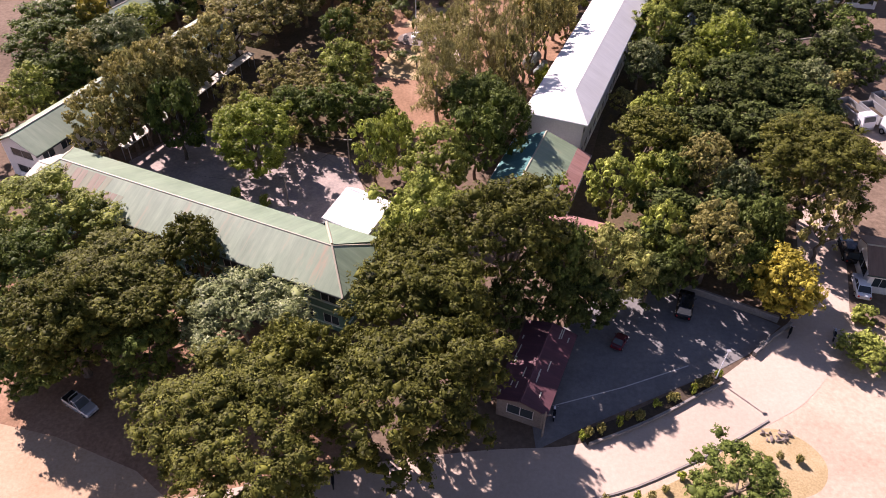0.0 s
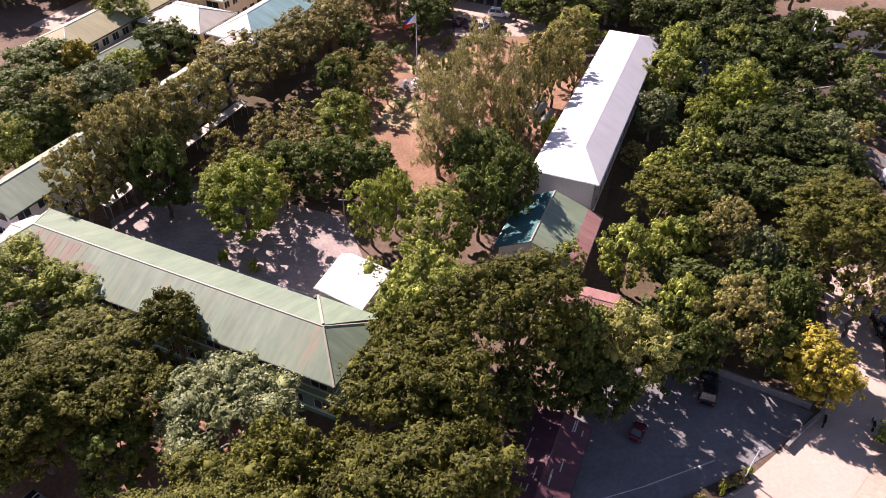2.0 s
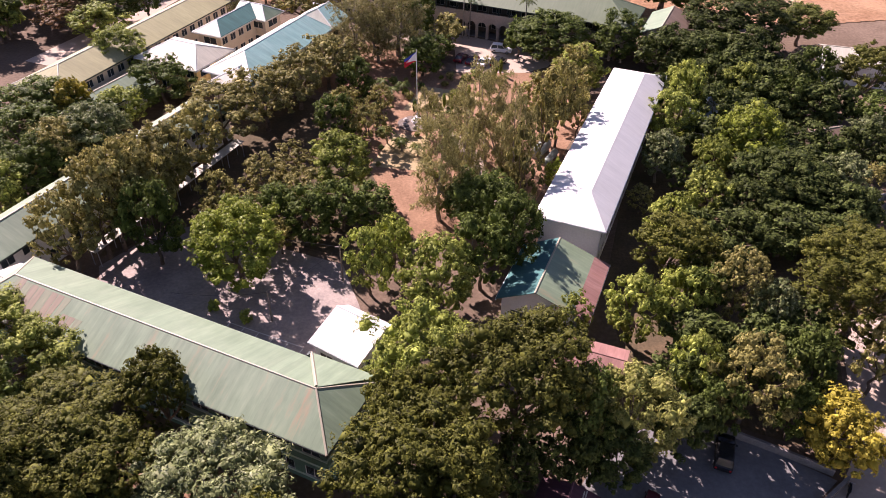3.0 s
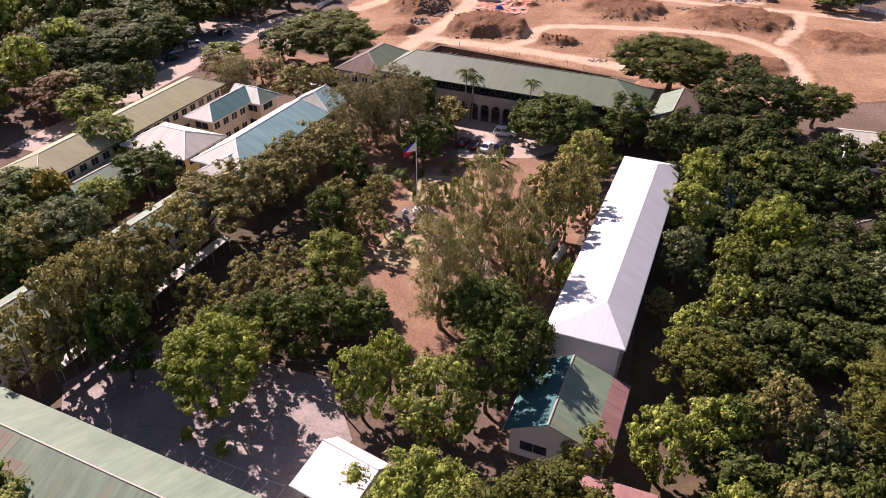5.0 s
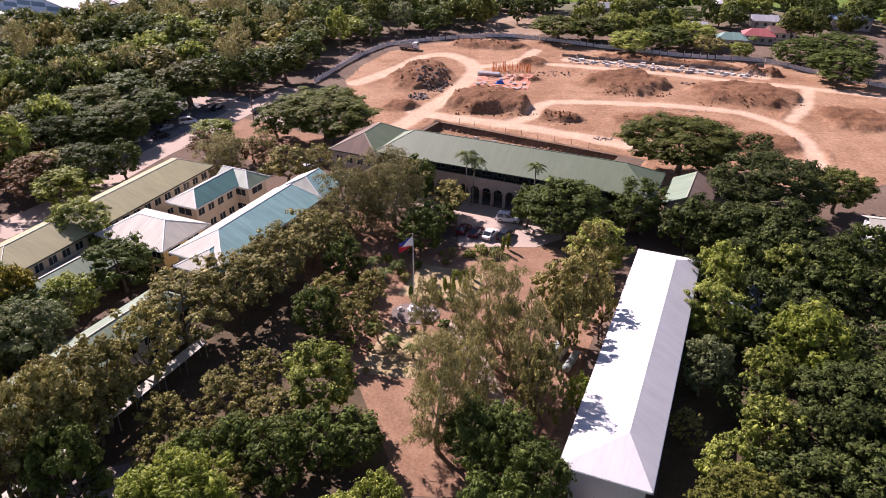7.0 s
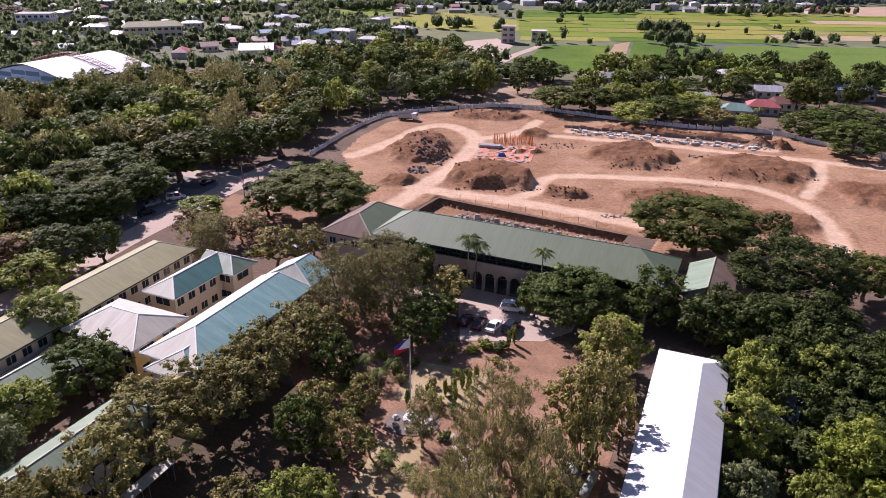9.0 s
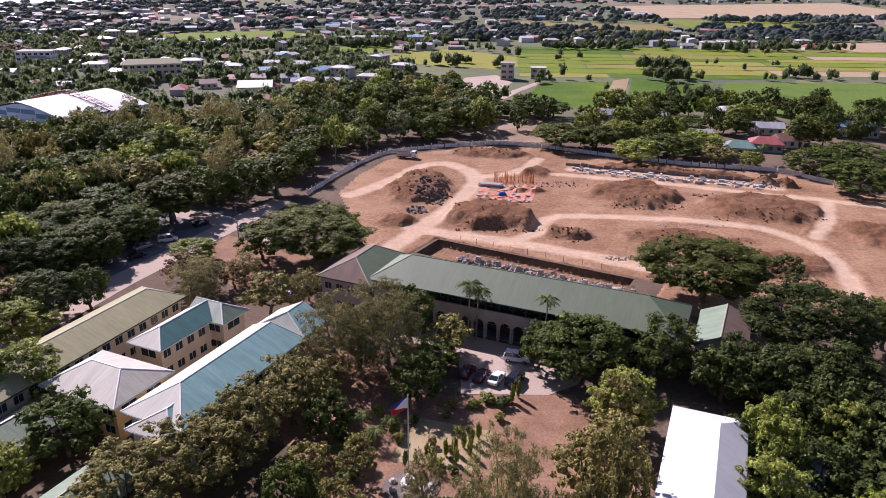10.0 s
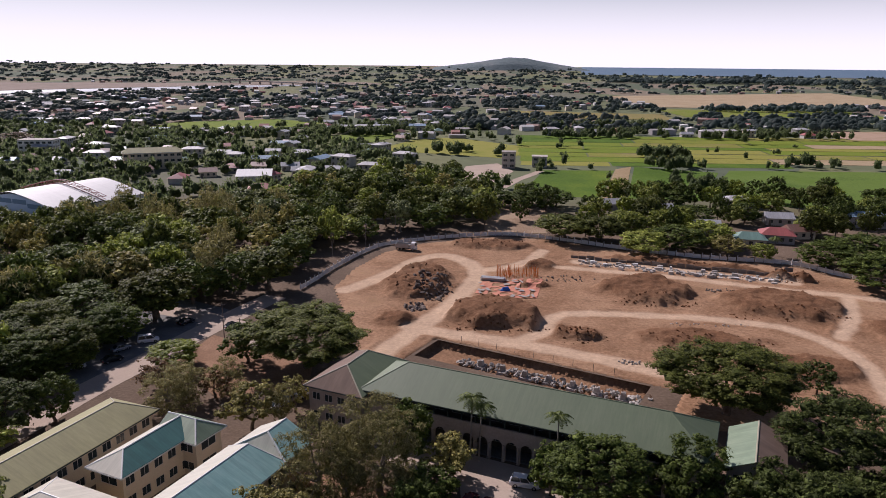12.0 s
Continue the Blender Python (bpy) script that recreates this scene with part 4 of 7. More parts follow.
# species: crown shape, lobes, leaves per square metre of lobe, leaf size, leaf, bark, core, droop, aspect, crown height over radius, label
KINDS = {
    "rain": ("umbrella", 116, 66, 0.29, "leaf_rain", "bark", 0.78, 0, 1.6, 0.78, "wide spreading tree with an olive-green umbrella crown"),
    "mango": ("round", 62, 74, 0.31, "leaf_mango", "bark", 0.78, 0, 1.8, 0.98, "dense round tree with bright-tipped green leaves"),
    "dark": ("round", 58, 76, 0.31, "leaf_dark", "bark", 0.78, 0, 1.6, 0.98, "dense dark green tree"),
    "deep": ("round", 64, 76, 0.31, "leaf_deep", "bark", 0.78, 0, 1.6, 0.95, "dark green tree, leaves darkened for dense shade"),
    "light": ("round", 78, 80, 0.31, "leaf_light", "bark", 0.78, 0.1, 1.7, 0.9, "light green broad tree with a clumpy crown"),
    "grey": ("round", 68, 74, 0.31, "leaf_grey", "bark_pale", 0.78, 0, 1.8, 0.9, "tree with shiny grey-green leaves"),
    "teak": ("loose", 60, 70, 0.33, "leaf_teak", "bark", 0.78, 0.05, 1.6, 0.85, "dull brown-green roadside tree"),
    "dry": ("wispy", 90, 95, 0.13, "leaf_dry", "bark_pale", 0.0, 0.35, 6.0, 1.15, "tall feathery tree with thin drooping dry foliage"),
    "shade": ("round", 90, 74, 0.30, "leaf_shade", "bark", 0.78, 0, 1.6, 0.8, "broad dark green tree with a wide domed crown"),
    "russet": ("loose", 56, 66, 0.31, "leaf_russet", "bark", 0.6, 0.05, 1.6, 0.9, "half-bare tree with reddish brown leaves"),
    "yellow": ("round", 96, 78, 0.31, "leaf_yellow", "bark", 0.78, 0, 1.6, 1.0, "round tree full of yellow leaves"),
    "bloom": ("round", 62, 74, 0.31, "leaf_bloom", "bark", 0.78, 0, 1.6, 0.98, "tree with pale flowering tips"),
}
PROTO = {}


def proto(kind, fine, variant, R=5.0):
    """Crown and trunk meshes for a tree of crown radius R and height 2 R; leaves keep their true size."""
    key = (kind, fine, variant, R)
    if key not in PROTO:
        form, nl, dens, size, lf, bk, core, droop, aspect, ratio, label = KINDS[kind]
        rng = np.random.default_rng(abs(hash_of(kind)) % 9999 + variant * 17 + fine)
        lob, r = crown_lobes(form, rng, int(nl * (0.7, 1.05, 1.5)[fine] * (R / 6) ** 1.2))
        grow = 1.0 if fine == 2 else 1.12 if fine == 1 else 1.3
        H = 2 * R
        hc = R * ratio
        cen = np.array([0, 0, H - hc])
        if form == "umbrella":
            cen[2] = H - 0.72 * R * 0.95
        C = lob * np.array([R, R, hc if form != "umbrella" else R]) * 0.86 + cen
        C[:, 2] = np.maximum(C[:, 2], 1.6)
        q = (2.2, 1.0, 0.24)[2 - fine]
        crown = crown_mesh("crown", M[lf], C, r * 6 * (R / 6) ** 0.5 * (0.66, 0.63, 0.6)[fine] * grow, dens * q, size * (0.58, 0.88, 1.7)[2 - fine], rng, core, droop, aspect, 0.8, 0.24 if core else 0.32)
        trunk = trunk_mesh("trunk", M[bk], H, 0.055 * R if form != "umbrella" else 0.065 * R, C, rng, 0.3)
        PROTO[key] = (crown, trunk, label)
    return PROTO[key]


def hash_of(word):
    return sum(ord(c) * (i + 3) for i, c in enumerate(word))


TREES = 0


def tree(kind, x, y, r, h, fine=2, group=""):
    """A tree at (x, y) of crown radius r and height h."""
    global TREES
    TREES += 1
    R = min((3.5, 5.0, 7.0, 9.5, 12.5), key=lambda q: abs(math.log(q / r)))
    crown, trunk, label = proto(kind, fine, TREES % 2, R)
    ob = thing("tree", pose(x, y, 0, 0, 0, (TREES * 77) % 360) @ Matrix.Diagonal((r / R, r / R, h / (2 * R), 1)), label, "tree", group)
    part("trunk", trunk, None, ob)
    part("crown", crown, None, ob)
    return ob


def join_trees(name, rows, label):
    """Trees that nobody would count, as one mesh: rows of kind, x, y, crown radius, height."""
    slots, V, L, S, MI, k, ls = [], [], [], [], [], 0, 0
    for i, (kind, x, y, r, h) in enumerate(rows):
        for me in proto(kind, 0, i % 3)[:2]:
            co = np.empty(len(me.vertices) * 3, np.float32)
            me.vertices.foreach_get("co", co)
            co = co.reshape(-1, 3)
            an = i * 1.37
            c, s = math.cos(an), math.sin(an)
            V.append(np.stack([(co[:, 0] * c - co[:, 1] * s) * r / 5 + x, (co[:, 0] * s + co[:, 1] * c) * r / 5 + y, co[:, 2] * h / 10], 1))
            lv = np.empty(len(me.loops), np.int32)
            me.loops.foreach_get("vertex_index", lv)
            st = np.empty(len(me.polygons), np.int32)
            me.polygons.foreach_get("loop_start", st)
            m = me.materials[0]
            if m not in slots:
                slots.append(m)
            L.append(lv + k)
            S.append(st + ls)
            MI.append(np.full(len(st), slots.index(m), np.int32))
            k += len(co)
            ls += len(lv)
    me = bpy.data.meshes.new(name)
    V, L, S, MI = np.concatenate(V), np.concatenate(L), np.concatenate(S), np.concatenate(MI)
    me.vertices.add(len(V))
    me.vertices.foreach_set("co", V.astype(np.float32).ravel())
    me.loops.add(len(L))
    me.loops.foreach_set("vertex_index", L)
    me.polygons.add(len(S))
    me.polygons.foreach_set("loop_start", S)
    for m in slots:
        me.materials.append(m)
    me.polygons.foreach_set("material_index", MI)
    me.update(calc_edges=True)
    return tagged(new(name, me), label, "trees", "", "stuff")

# the trees round the school and the site
tree("rain", -16.1, 35.0, 9.2, 13.0)
tree("rain", -1.6, 38.1, 8.1, 15.0)
tree("rain", -1.8, 49.5, 7.3, 14.0)
tree("rain", 7.1, 59.1, 7.7, 15.0)
tree("mango", -2.0, 63.2, 6.1, 15.0)
tree("mango", -0.9, 78.7, 5.0, 12.0)
tree("grey", -18.8, 48.8, 7.6, 12.0)
tree("rain", -34.6, 52.2, 8.5, 11.0)
tree("dark", -43.7, 54.8, 6.0, 13.0)
tree("mango", -45.8, 63.7, 8.5, 13.0)
tree("rain", -27.5, 59.7, 3.8, 10.0)
tree("dark", -40.1, 47.5, 5.6, 12.0)
tree("dark", 26.2, 34.3, 4.5, 7.0)
tree("dark", 13.6, 58.6, 4.0, 13.0)
tree("rain", -8.1, 42.6, 3.5, 11.0)
tree("rain", -13.3, 42.6, 4.7, 12.0)
tree("mango", 45.1, 51.7, 2.6, 3.0)
tree("teak", -47.5, 84.3, 4.7, 13.0)
tree("teak", -45.0, 88.2, 5.1, 15.0)
tree("teak", -42.8, 93.4, 5.1, 15.0)
tree("teak", -40.6, 100.6, 5.2, 14.0)
tree("teak", -38.2, 108.2, 5.3, 13.0)
tree("teak", -37.1, 117.5, 7.2, 12.0)
tree("teak", -31.7, 124.2, 7.1, 12.0)
tree("teak", -27.5, 132.4, 6.7, 12.0)
tree("teak", -23.7, 140.8, 6.1, 11.0, 1)
tree("dry", -1.5, 98.7, 5.2, 17.0)
tree("dry", 5.3, 115.3, 5.6, 18.0)
tree("dry", -4.3, 122.7, 3.3, 9.0)
tree("dry", 1.7, 110.8, 4.3, 15.0)
tree("dry", 2.8, 103.2, 3.7, 14.0)
tree("dry", 7.8, 112.9, 4.0, 12.0)
tree("yellow", -63.6, 122.9, 3.6, 10.0, 1)
tree("grey", -55.1, 111.7, 5.3, 11.0)
tree("teak", -58.4, 106.3, 5.2, 11.0)
tree("mango", -63.6, 143.1, 6.3, 11.0, 1)
tree("dark", -52.0, 132.3, 5.8, 10.0, 1)
tree("mango", -55.9, 123.8, 4.2, 8.0, 1)
tree("teak", -70.1, 123.3, 5.2, 8.0, 1)
tree("dry", -19.6, 153.9, 7.9, 14.0, 1)
tree("dry", -11.6, 157.2, 8.7, 15.0, 1)
tree("dry", -15.5, 153.7, 5.6, 12.0, 1)
tree("teak", -1.6, 161.0, 4.5, 8.0, 1)
tree("dark", -8.3, 165.7, 4.7, 11.0, 1)
tree("dark", -4.3, 155.0, 4.2, 6.0, 1)
tree("dark", -6.3, 147.6, 4.3, 8.0, 1)
tree("teak", -1.1, 162.6, 3.6, 6.0, 1)
tree("teak", -21.6, 143.3, 4.0, 8.0, 1)
tree("shade", 48.1, 184.8, 12.7, 13.0, 1)
tree("shade", 73.8, 166.5, 6.5, 9.0, 1)
tree("shade", -31.8, 202.0, 13.0, 13.0, 1)
tree("dark", -44.5, 203.3, 5.6, 9.0, 1)
tree("light", -58.9, 201.1, 6.0, 5.5, 1)
tree("teak", -35.6, 175.4, 5.4, 9.0, 1)
tree("russet", -46.1, 187.4, 3.8, 6.0, 1)
tree("dry", -31.5, 178.2, 3.6, 7.0, 1)
tree("teak", -81.8, 170.4, 7.4, 9.0, 1)
tree("mango", -76.4, 163.3, 5.8, 8.0, 1)
tree("dark", -79.7, 195.7, 5.5, 8.0, 1)
tree("dark", -78.6, 209.6, 6.6, 9.0, 1)
tree("shade", -73.9, 226.7, 7.9, 11.0, 0)
tree("dark", -95.1, 202.5, 8.9, 10.0, 1)
tree("dark", -99.2, 196.4, 8.8, 11.0, 1)
tree("shade", 36.8, 317.7, 10.7, 9.0, 0)
tree("shade", 49.5, 315.8, 9.2, 9.0, 0)
tree("mango", 60.8, 300.4, 9.0, 8.0, 0)
tree("dark", 73.2, 305.0, 10.1, 9.0, 0)
tree("mango", 85.9, 311.8, 9.6, 9.0, 0)
tree("dark", 91.8, 382.9, 10.5, 8.0, 0)
tree("dark", 91.3, 345.1, 8.9, 8.0, 0)
tree("mango", 62.1, 332.4, 8.8, 8.0, 0)
tree("teak", 87.6, 297.0, 7.2, 7.0, 0)
tree("dark", 114.1, 285.8, 9.6, 9.0, 0)
tree("dark", 128.0, 287.6, 14.4, 10.0, 0)
tree("mango", 97.1, 292.8, 4.4, 6.0, 0)
tree("dark", 41.4, 379.1, 7.6, 8.0, 0)
tree("dark", 27.3, 374.2, 9.4, 9.0, 0)
tree("dark", 15.3, 377.1, 8.0, 8.0, 0)
tree("rain", -74.5, 229.7, 8.8, 11.0, 0)
tree("dark", -88.0, 222.1, 9.4, 11.0, 0)
tree("shade", -91.8, 209.4, 8.6, 11.0, 1)
tree("dark", -94.1, 200.2, 8.4, 10.0, 1)
tree("dark", -77.4, 214.1, 7.1, 9.0, 1)
tree("shade", -81.4, 199.2, 8.0, 10.0, 1)
tree("mango", -109.0, 232.6, 7.5, 10.0, 0)
tree("dark", -107.5, 240.8, 6.8, 11.0, 0)
tree("dark", -110.4, 225.5, 8.1, 11.0, 0)
tree("dark", -97.1, 244.5, 7.6, 12.0, 0)
tree("teak", -89.3, 247.9, 7.6, 12.0, 0)
tree("dark", -83.6, 257.4, 7.8, 12.0, 0)
tree("dark", -69.5, 240.5, 7.1, 12.0, 0)
tree("teak", -72.0, 262.0, 7.8, 13.0, 0)
tree("dark", -60.8, 246.6, 7.2, 12.0, 0)
tree("shade", -53.1, 252.9, 8.1, 12.0, 0)
tree("dark", -109.2, 253.3, 9.0, 13.0, 0)
tree("mango", -85.0, 274.7, 7.4, 12.0, 0)
tree("dark", -51.3, 273.0, 8.0, 12.0, 0)
tree("russet", -57.0, 189.0, 5.2, 7.0, 1)
tree("dry", -44.2, 189.1, 4.4, 7.0, 1)
tree("teak", -29.8, 182.3, 3.6, 7.0, 1)
tree("dry", -51.8, 180.5, 6.0, 8.5, 1)
tree("dark", -84.6, 192.1, 7.6, 10.0, 1)
tree("dark", -80.2, 198.2, 6.5, 10.0, 1)
tree("russet", -84.4, 166.9, 7.8, 9.0, 1)
tree("russet", -95.2, 179.2, 7.1, 9.0, 1)
tree("dry", -50.4, 185.3, 5.5, 8.0, 1)
tree("russet", -332.0, 597.6, 14.8, 9.0, 0)
tree("dark", 157.5, 358.9, 8.0, 7.0, 0)
tree("mango", 130.5, 330.1, 7.1, 7.0, 0)
tree("dark", 118.6, 264.2, 11.2, 10.0, 0)
tree("rain", 1.4, 48.6, 4.4, 12.0)
tree("rain", 2.3, 43.1, 3.5, 13.0)
tree("rain", -3.3, 55.4, 4.9, 13.0)
tree("deep", 16.4, 55.6, 3.4, 8.0)
tree("teak", -42.2, 103.7, 3.7, 7.0)
tree("dark", -61.5, 101.8, 6.2, 9.0)
tree("teak", -59.5, 110.2, 6.0, 9.0)
tree("dark", -67.2, 112.2, 6.8, 10.0, 1)
tree("dark", -59.0, 119.0, 5.1, 8.0, 1)
tree("dark", -69.2, 122.0, 7.2, 10.0, 1)
tree("rain", -36.8, 47.6, 6.2, 12.0)
tree("rain", -29.2, 50.6, 5.5, 10.0)
tree("dark", -29.3, 46.7, 4.0, 9.0)
tree("dark", -41.6, 46.2, 4.3, 8.0)
tree("dark", -17.8, 136.2, 3.5, 8.0)
tree("teak", -12.7, 128.2, 2.9, 7.0)
tree("teak", -18.3, 125.8, 3.4, 8.0)
tree("teak", -13.6, 118.9, 3.2, 8.0)
tree("dark", -19.3, 120.0, 3.6, 9.0)
tree("teak", -43.7, 89.9, 5.0, 16.0)
tree("teak", -41.1, 93.1, 5.0, 16.0)
tree("teak", -40.9, 98.5, 6.2, 15.0)
tree("mango", -63.0, 96.0, 4.6, 10.0)
tree("dark", -60.5, 104.0, 4.8, 10.0)
tree("teak", -64.0, 88.0, 4.6, 10.0)
tree("dark", -56.5, 110.0, 4.2, 9.5)
tree("shade", -133.8, 201.7, 6.0, 12.4, 0)
tree("teak", -110.5, 207.5, 4.4, 11.2, 0)
tree("mango", -94.3, 194.7, 4.9, 13.2, 0)
tree("mango", -139.8, 210.3, 4.7, 10.1, 0)
tree("mango", -97.1, 165.1, 3.9, 13.9, 0)
tree("mango", -94.0, 175.6, 5.5, 14.4, 0)
tree("teak", -101.4, 237.5, 5.5, 12.9, 0)
tree("shade", -96.4, 162.7, 4.0, 10.7, 0)
tree("teak", -135.2, 241.7, 5.7, 14.3, 0)
tree("mango", -121.4, 229.2, 4.6, 12.9, 0)
tree("dark", -110.3, 235.9, 5.9, 15.0, 0)
tree("shade", -104.4, 165.5, 6.1, 14.5, 0)
tree("dark", -111.3, 217.8, 5.3, 14.9, 0)
tree("teak", -131.8, 161.8, 5.8, 14.9, 0)
tree("teak", -144.0, 226.1, 6.0, 10.1, 0)
tree("dark", -121.0, 189.4, 3.9, 13.1, 0)
tree("shade", -146.9, 218.3, 5.1, 14.6, 0)
tree("dark", -131.0, 172.4, 4.5, 10.4, 0)
tree("dark", -109.2, 153.0, 6.1, 11.5, 0)
tree("shade", -132.1, 215.5, 4.6, 14.8, 0)
tree("teak", -101.0, 185.9, 5.9, 11.9, 0)
tree("dark", -103.1, 214.7, 5.3, 14.7, 0)
tree("dark", -115.5, 191.0, 6.0, 12.2, 0)
tree("shade", -132.4, 178.8, 3.8, 12.1, 0)
tree("mango", -110.6, 151.9, 5.2, 10.7, 0)
tree("shade", -106.9, 181.6, 5.4, 11.8, 0)
tree("dark", -101.9, 220.1, 5.2, 14.8, 0)
tree("teak", -148.6, 185.1, 4.5, 13.0, 0)
tree("shade", -137.9, 167.6, 5.8, 11.3, 0)
tree("dark", -96.5, 160.0, 6.1, 13.4, 0)
tree("shade", -141.1, 197.5, 4.4, 10.9, 0)
tree("dark", -120.4, 216.3, 5.2, 14.7, 0)
tree("dark", -104.1, 171.3, 4.0, 13.7, 0)
tree("shade", -135.2, 204.0, 4.3, 10.6, 0)
tree("mango", -114.0, 168.1, 4.2, 11.4, 0)
tree("mango", -95.1, 211.0, 4.6, 10.6, 0)
tree("shade", -130.1, 225.4, 4.9, 13.2, 0)
tree("dark", -130.3, 204.0, 6.0, 10.8, 0)
tree("mango", -149.7, 239.6, 6.2, 12.2, 0)
tree("dark", -97.4, 238.1, 3.9, 12.3, 0)
tree("shade", -98.8, 221.1, 5.1, 14.4, 0)
tree("shade", -103.4, 231.5, 4.1, 11.2, 0)
tree("mango", -147.6, 226.3, 6.0, 14.5, 0)
tree("dark", -100.8, 204.8, 5.0, 10.6, 0)

tree("mango", 36.0, 120.8, 4.6, 11.0)
tree("mango", 41.0, 134.8, 3.4, 10.0)
tree("light", 45.8, 114.0, 5.3, 11.5)
tree("grey", 31.7, 109.9, 3.5, 9.0)
tree("mango", 39.2, 108.6, 3.3, 9.5)
tree("mango", 35.8, 99.3, 3.6, 9.0)
tree("mango", 28.9, 92.3, 3.2, 9.5)
tree("teak", 27.4, 100.9, 2.4, 5.0)
tree("rain", 28.1, 85.0, 5.5, 9.5)
tree("mango", 21.3, 74.4, 3.7, 11.0)
tree("mango", 26.7, 76.1, 3.5, 10.5)
tree("mango", 14.3, 74.9, 2.5, 7.0)
tree("deep", 46.3, 103.2, 7.0, 10.0)
tree("deep", 41.6, 98.5, 4.3, 8.0)
tree("grey", 57.9, 106.1, 3.5, 8.0)
tree("teak", 33.3, 77.3, 4.3, 12.0)
tree("dark", 29.4, 77.2, 2.8, 10.0)
tree("grey", 36.4, 74.3, 3.1, 10.0)
tree("deep", 54.5, 134.2, 4.5, 10.0, 1)
tree("deep", 60.6, 136.6, 4.3, 10.0, 1)
tree("deep", 50.4, 139.1, 4.1, 10.0, 1)
tree("deep", 49.3, 98.8, 3.6, 8.0)
tree("bloom", 18.4, 58.9, 4.8, 12.5)
tree("mango", 25.6, 65.5, 2.7, 11.0)
tree("teak", 30.8, 63.3, 5.0, 12.0)
tree("yellow", 38.1, 58.6, 3.9, 9.0)
tree("deep", 23.4, 59.6, 3.0, 8.0)
tree("dark", 37.3, 66.3, 3.3, 11.0)
tree("teak", 46.6, 75.4, 4.6, 12.0)
tree("teak", 45.7, 67.4, 3.0, 11.0)
tree("dark", 27.3, 61.3, 2.6, 9.0)
tree("dark", 35.0, 61.3, 2.6, 8.0)
tree("dark", -37.8, 87.2, 4.0, 13.0)
tree("light", -26.2, 83.6, 6.3, 12.0)
tree("teak", -27.0, 102.4, 4.2, 8.0)
tree("teak", -29.0, 96.5, 2.8, 6.0)
tree("dark", -18.9, 92.7, 4.0, 9.0)
tree("mango", -16.3, 105.3, 5.1, 10.5)
tree("dark", -10.8, 96.9, 3.8, 6.5)
tree("teak", -24.0, 107.6, 3.6, 7.0)
tree("teak", -22.4, 90.0, 2.4, 6.0)
tree("mango", -9.6, 82.0, 3.2, 11.0)
tree("mango", -6.8, 84.9, 2.9, 11.0)
tree("deep", 68.5, 193.7, 3.4, 7.0, 1)
tree("deep", 58.0, 162.3, 11.3, 14.0, 1)
tree("deep", 40.2, 149.2, 5.2, 10.0, 1)
tree("deep", 48.2, 148.8, 6.3, 10.0, 1)
tree("deep", 56.2, 147.3, 5.7, 11.0, 1)
tree("dark", 19.9, 155.8, 8.3, 11.0, 1)
tree("mango", 23.4, 140.6, 5.2, 10.0)
tree("dark", 33.0, 156.8, 6.0, 10.5, 1)
tree("teak", 19.4, 128.2, 5.3, 11.0)
tree("mango", 39.8, 129.5, 3.5, 11.0)
tree("mango", 50.7, 134.0, 4.2, 10.0)
tree("dark", 13.2, 158.0, 3.6, 8.0, 1)
tree("dark", 4.6, 94.5, 5.7, 10.5)
tree("light", 15.6, 106.0, 1.9, 6.0)
tree("teak", 14.9, 122.0, 5.0, 13.0)
tree("teak", 22.4, 138.6, 4.5, 11.0)
tree("dark", 9.6, 108.1, 2.5, 7.0)
tree("teak", 20.8, 122.1, 2.5, 10.0)
tree("dark", 2.0, 97.8, 3.4, 8.0)

# low dark trees added to fill the black shade between the crowns
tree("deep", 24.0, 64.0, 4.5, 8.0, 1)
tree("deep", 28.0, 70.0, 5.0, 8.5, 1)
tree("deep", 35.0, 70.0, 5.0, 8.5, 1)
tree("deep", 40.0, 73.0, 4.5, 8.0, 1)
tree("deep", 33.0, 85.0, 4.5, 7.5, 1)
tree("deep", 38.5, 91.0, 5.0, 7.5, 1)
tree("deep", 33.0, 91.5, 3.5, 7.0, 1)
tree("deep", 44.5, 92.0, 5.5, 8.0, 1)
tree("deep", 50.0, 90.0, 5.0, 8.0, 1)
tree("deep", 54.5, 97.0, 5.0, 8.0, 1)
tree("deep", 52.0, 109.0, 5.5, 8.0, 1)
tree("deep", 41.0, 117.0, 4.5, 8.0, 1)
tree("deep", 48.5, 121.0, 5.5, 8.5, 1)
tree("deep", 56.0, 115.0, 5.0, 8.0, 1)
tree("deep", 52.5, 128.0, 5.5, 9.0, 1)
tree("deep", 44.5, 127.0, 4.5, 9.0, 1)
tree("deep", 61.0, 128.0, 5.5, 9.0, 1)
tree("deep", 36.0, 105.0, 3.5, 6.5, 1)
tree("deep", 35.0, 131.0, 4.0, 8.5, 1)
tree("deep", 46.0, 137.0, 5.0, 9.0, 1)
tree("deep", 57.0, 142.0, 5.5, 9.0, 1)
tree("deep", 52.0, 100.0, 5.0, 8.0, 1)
tree("dark", 5.6, 92.6, 4.6, 12.0)
tree("dark", 8.6, 87.0, 4.2, 13.0)
tree("dry", 9.0, 104.5, 4.0, 18.0)
tree("teak", 10.2, 100.5, 2.8, 14.5)
tree("teak", 13.9, 113.5, 3.6, 15.5)
tree("teak", 17.2, 120.5, 3.6, 15.5)
tree("dark", -14.8, 95.5, 3.6, 8.0)
tree("teak", -31.5, 92.0, 3.0, 7.0)
tree("dark", -28.0, 93.0, 3.0, 7.0)
tree("teak", -33.0, 99.0, 3.2, 7.5)
tree("teak", -21.0, 99.0, 4.2, 8.0)
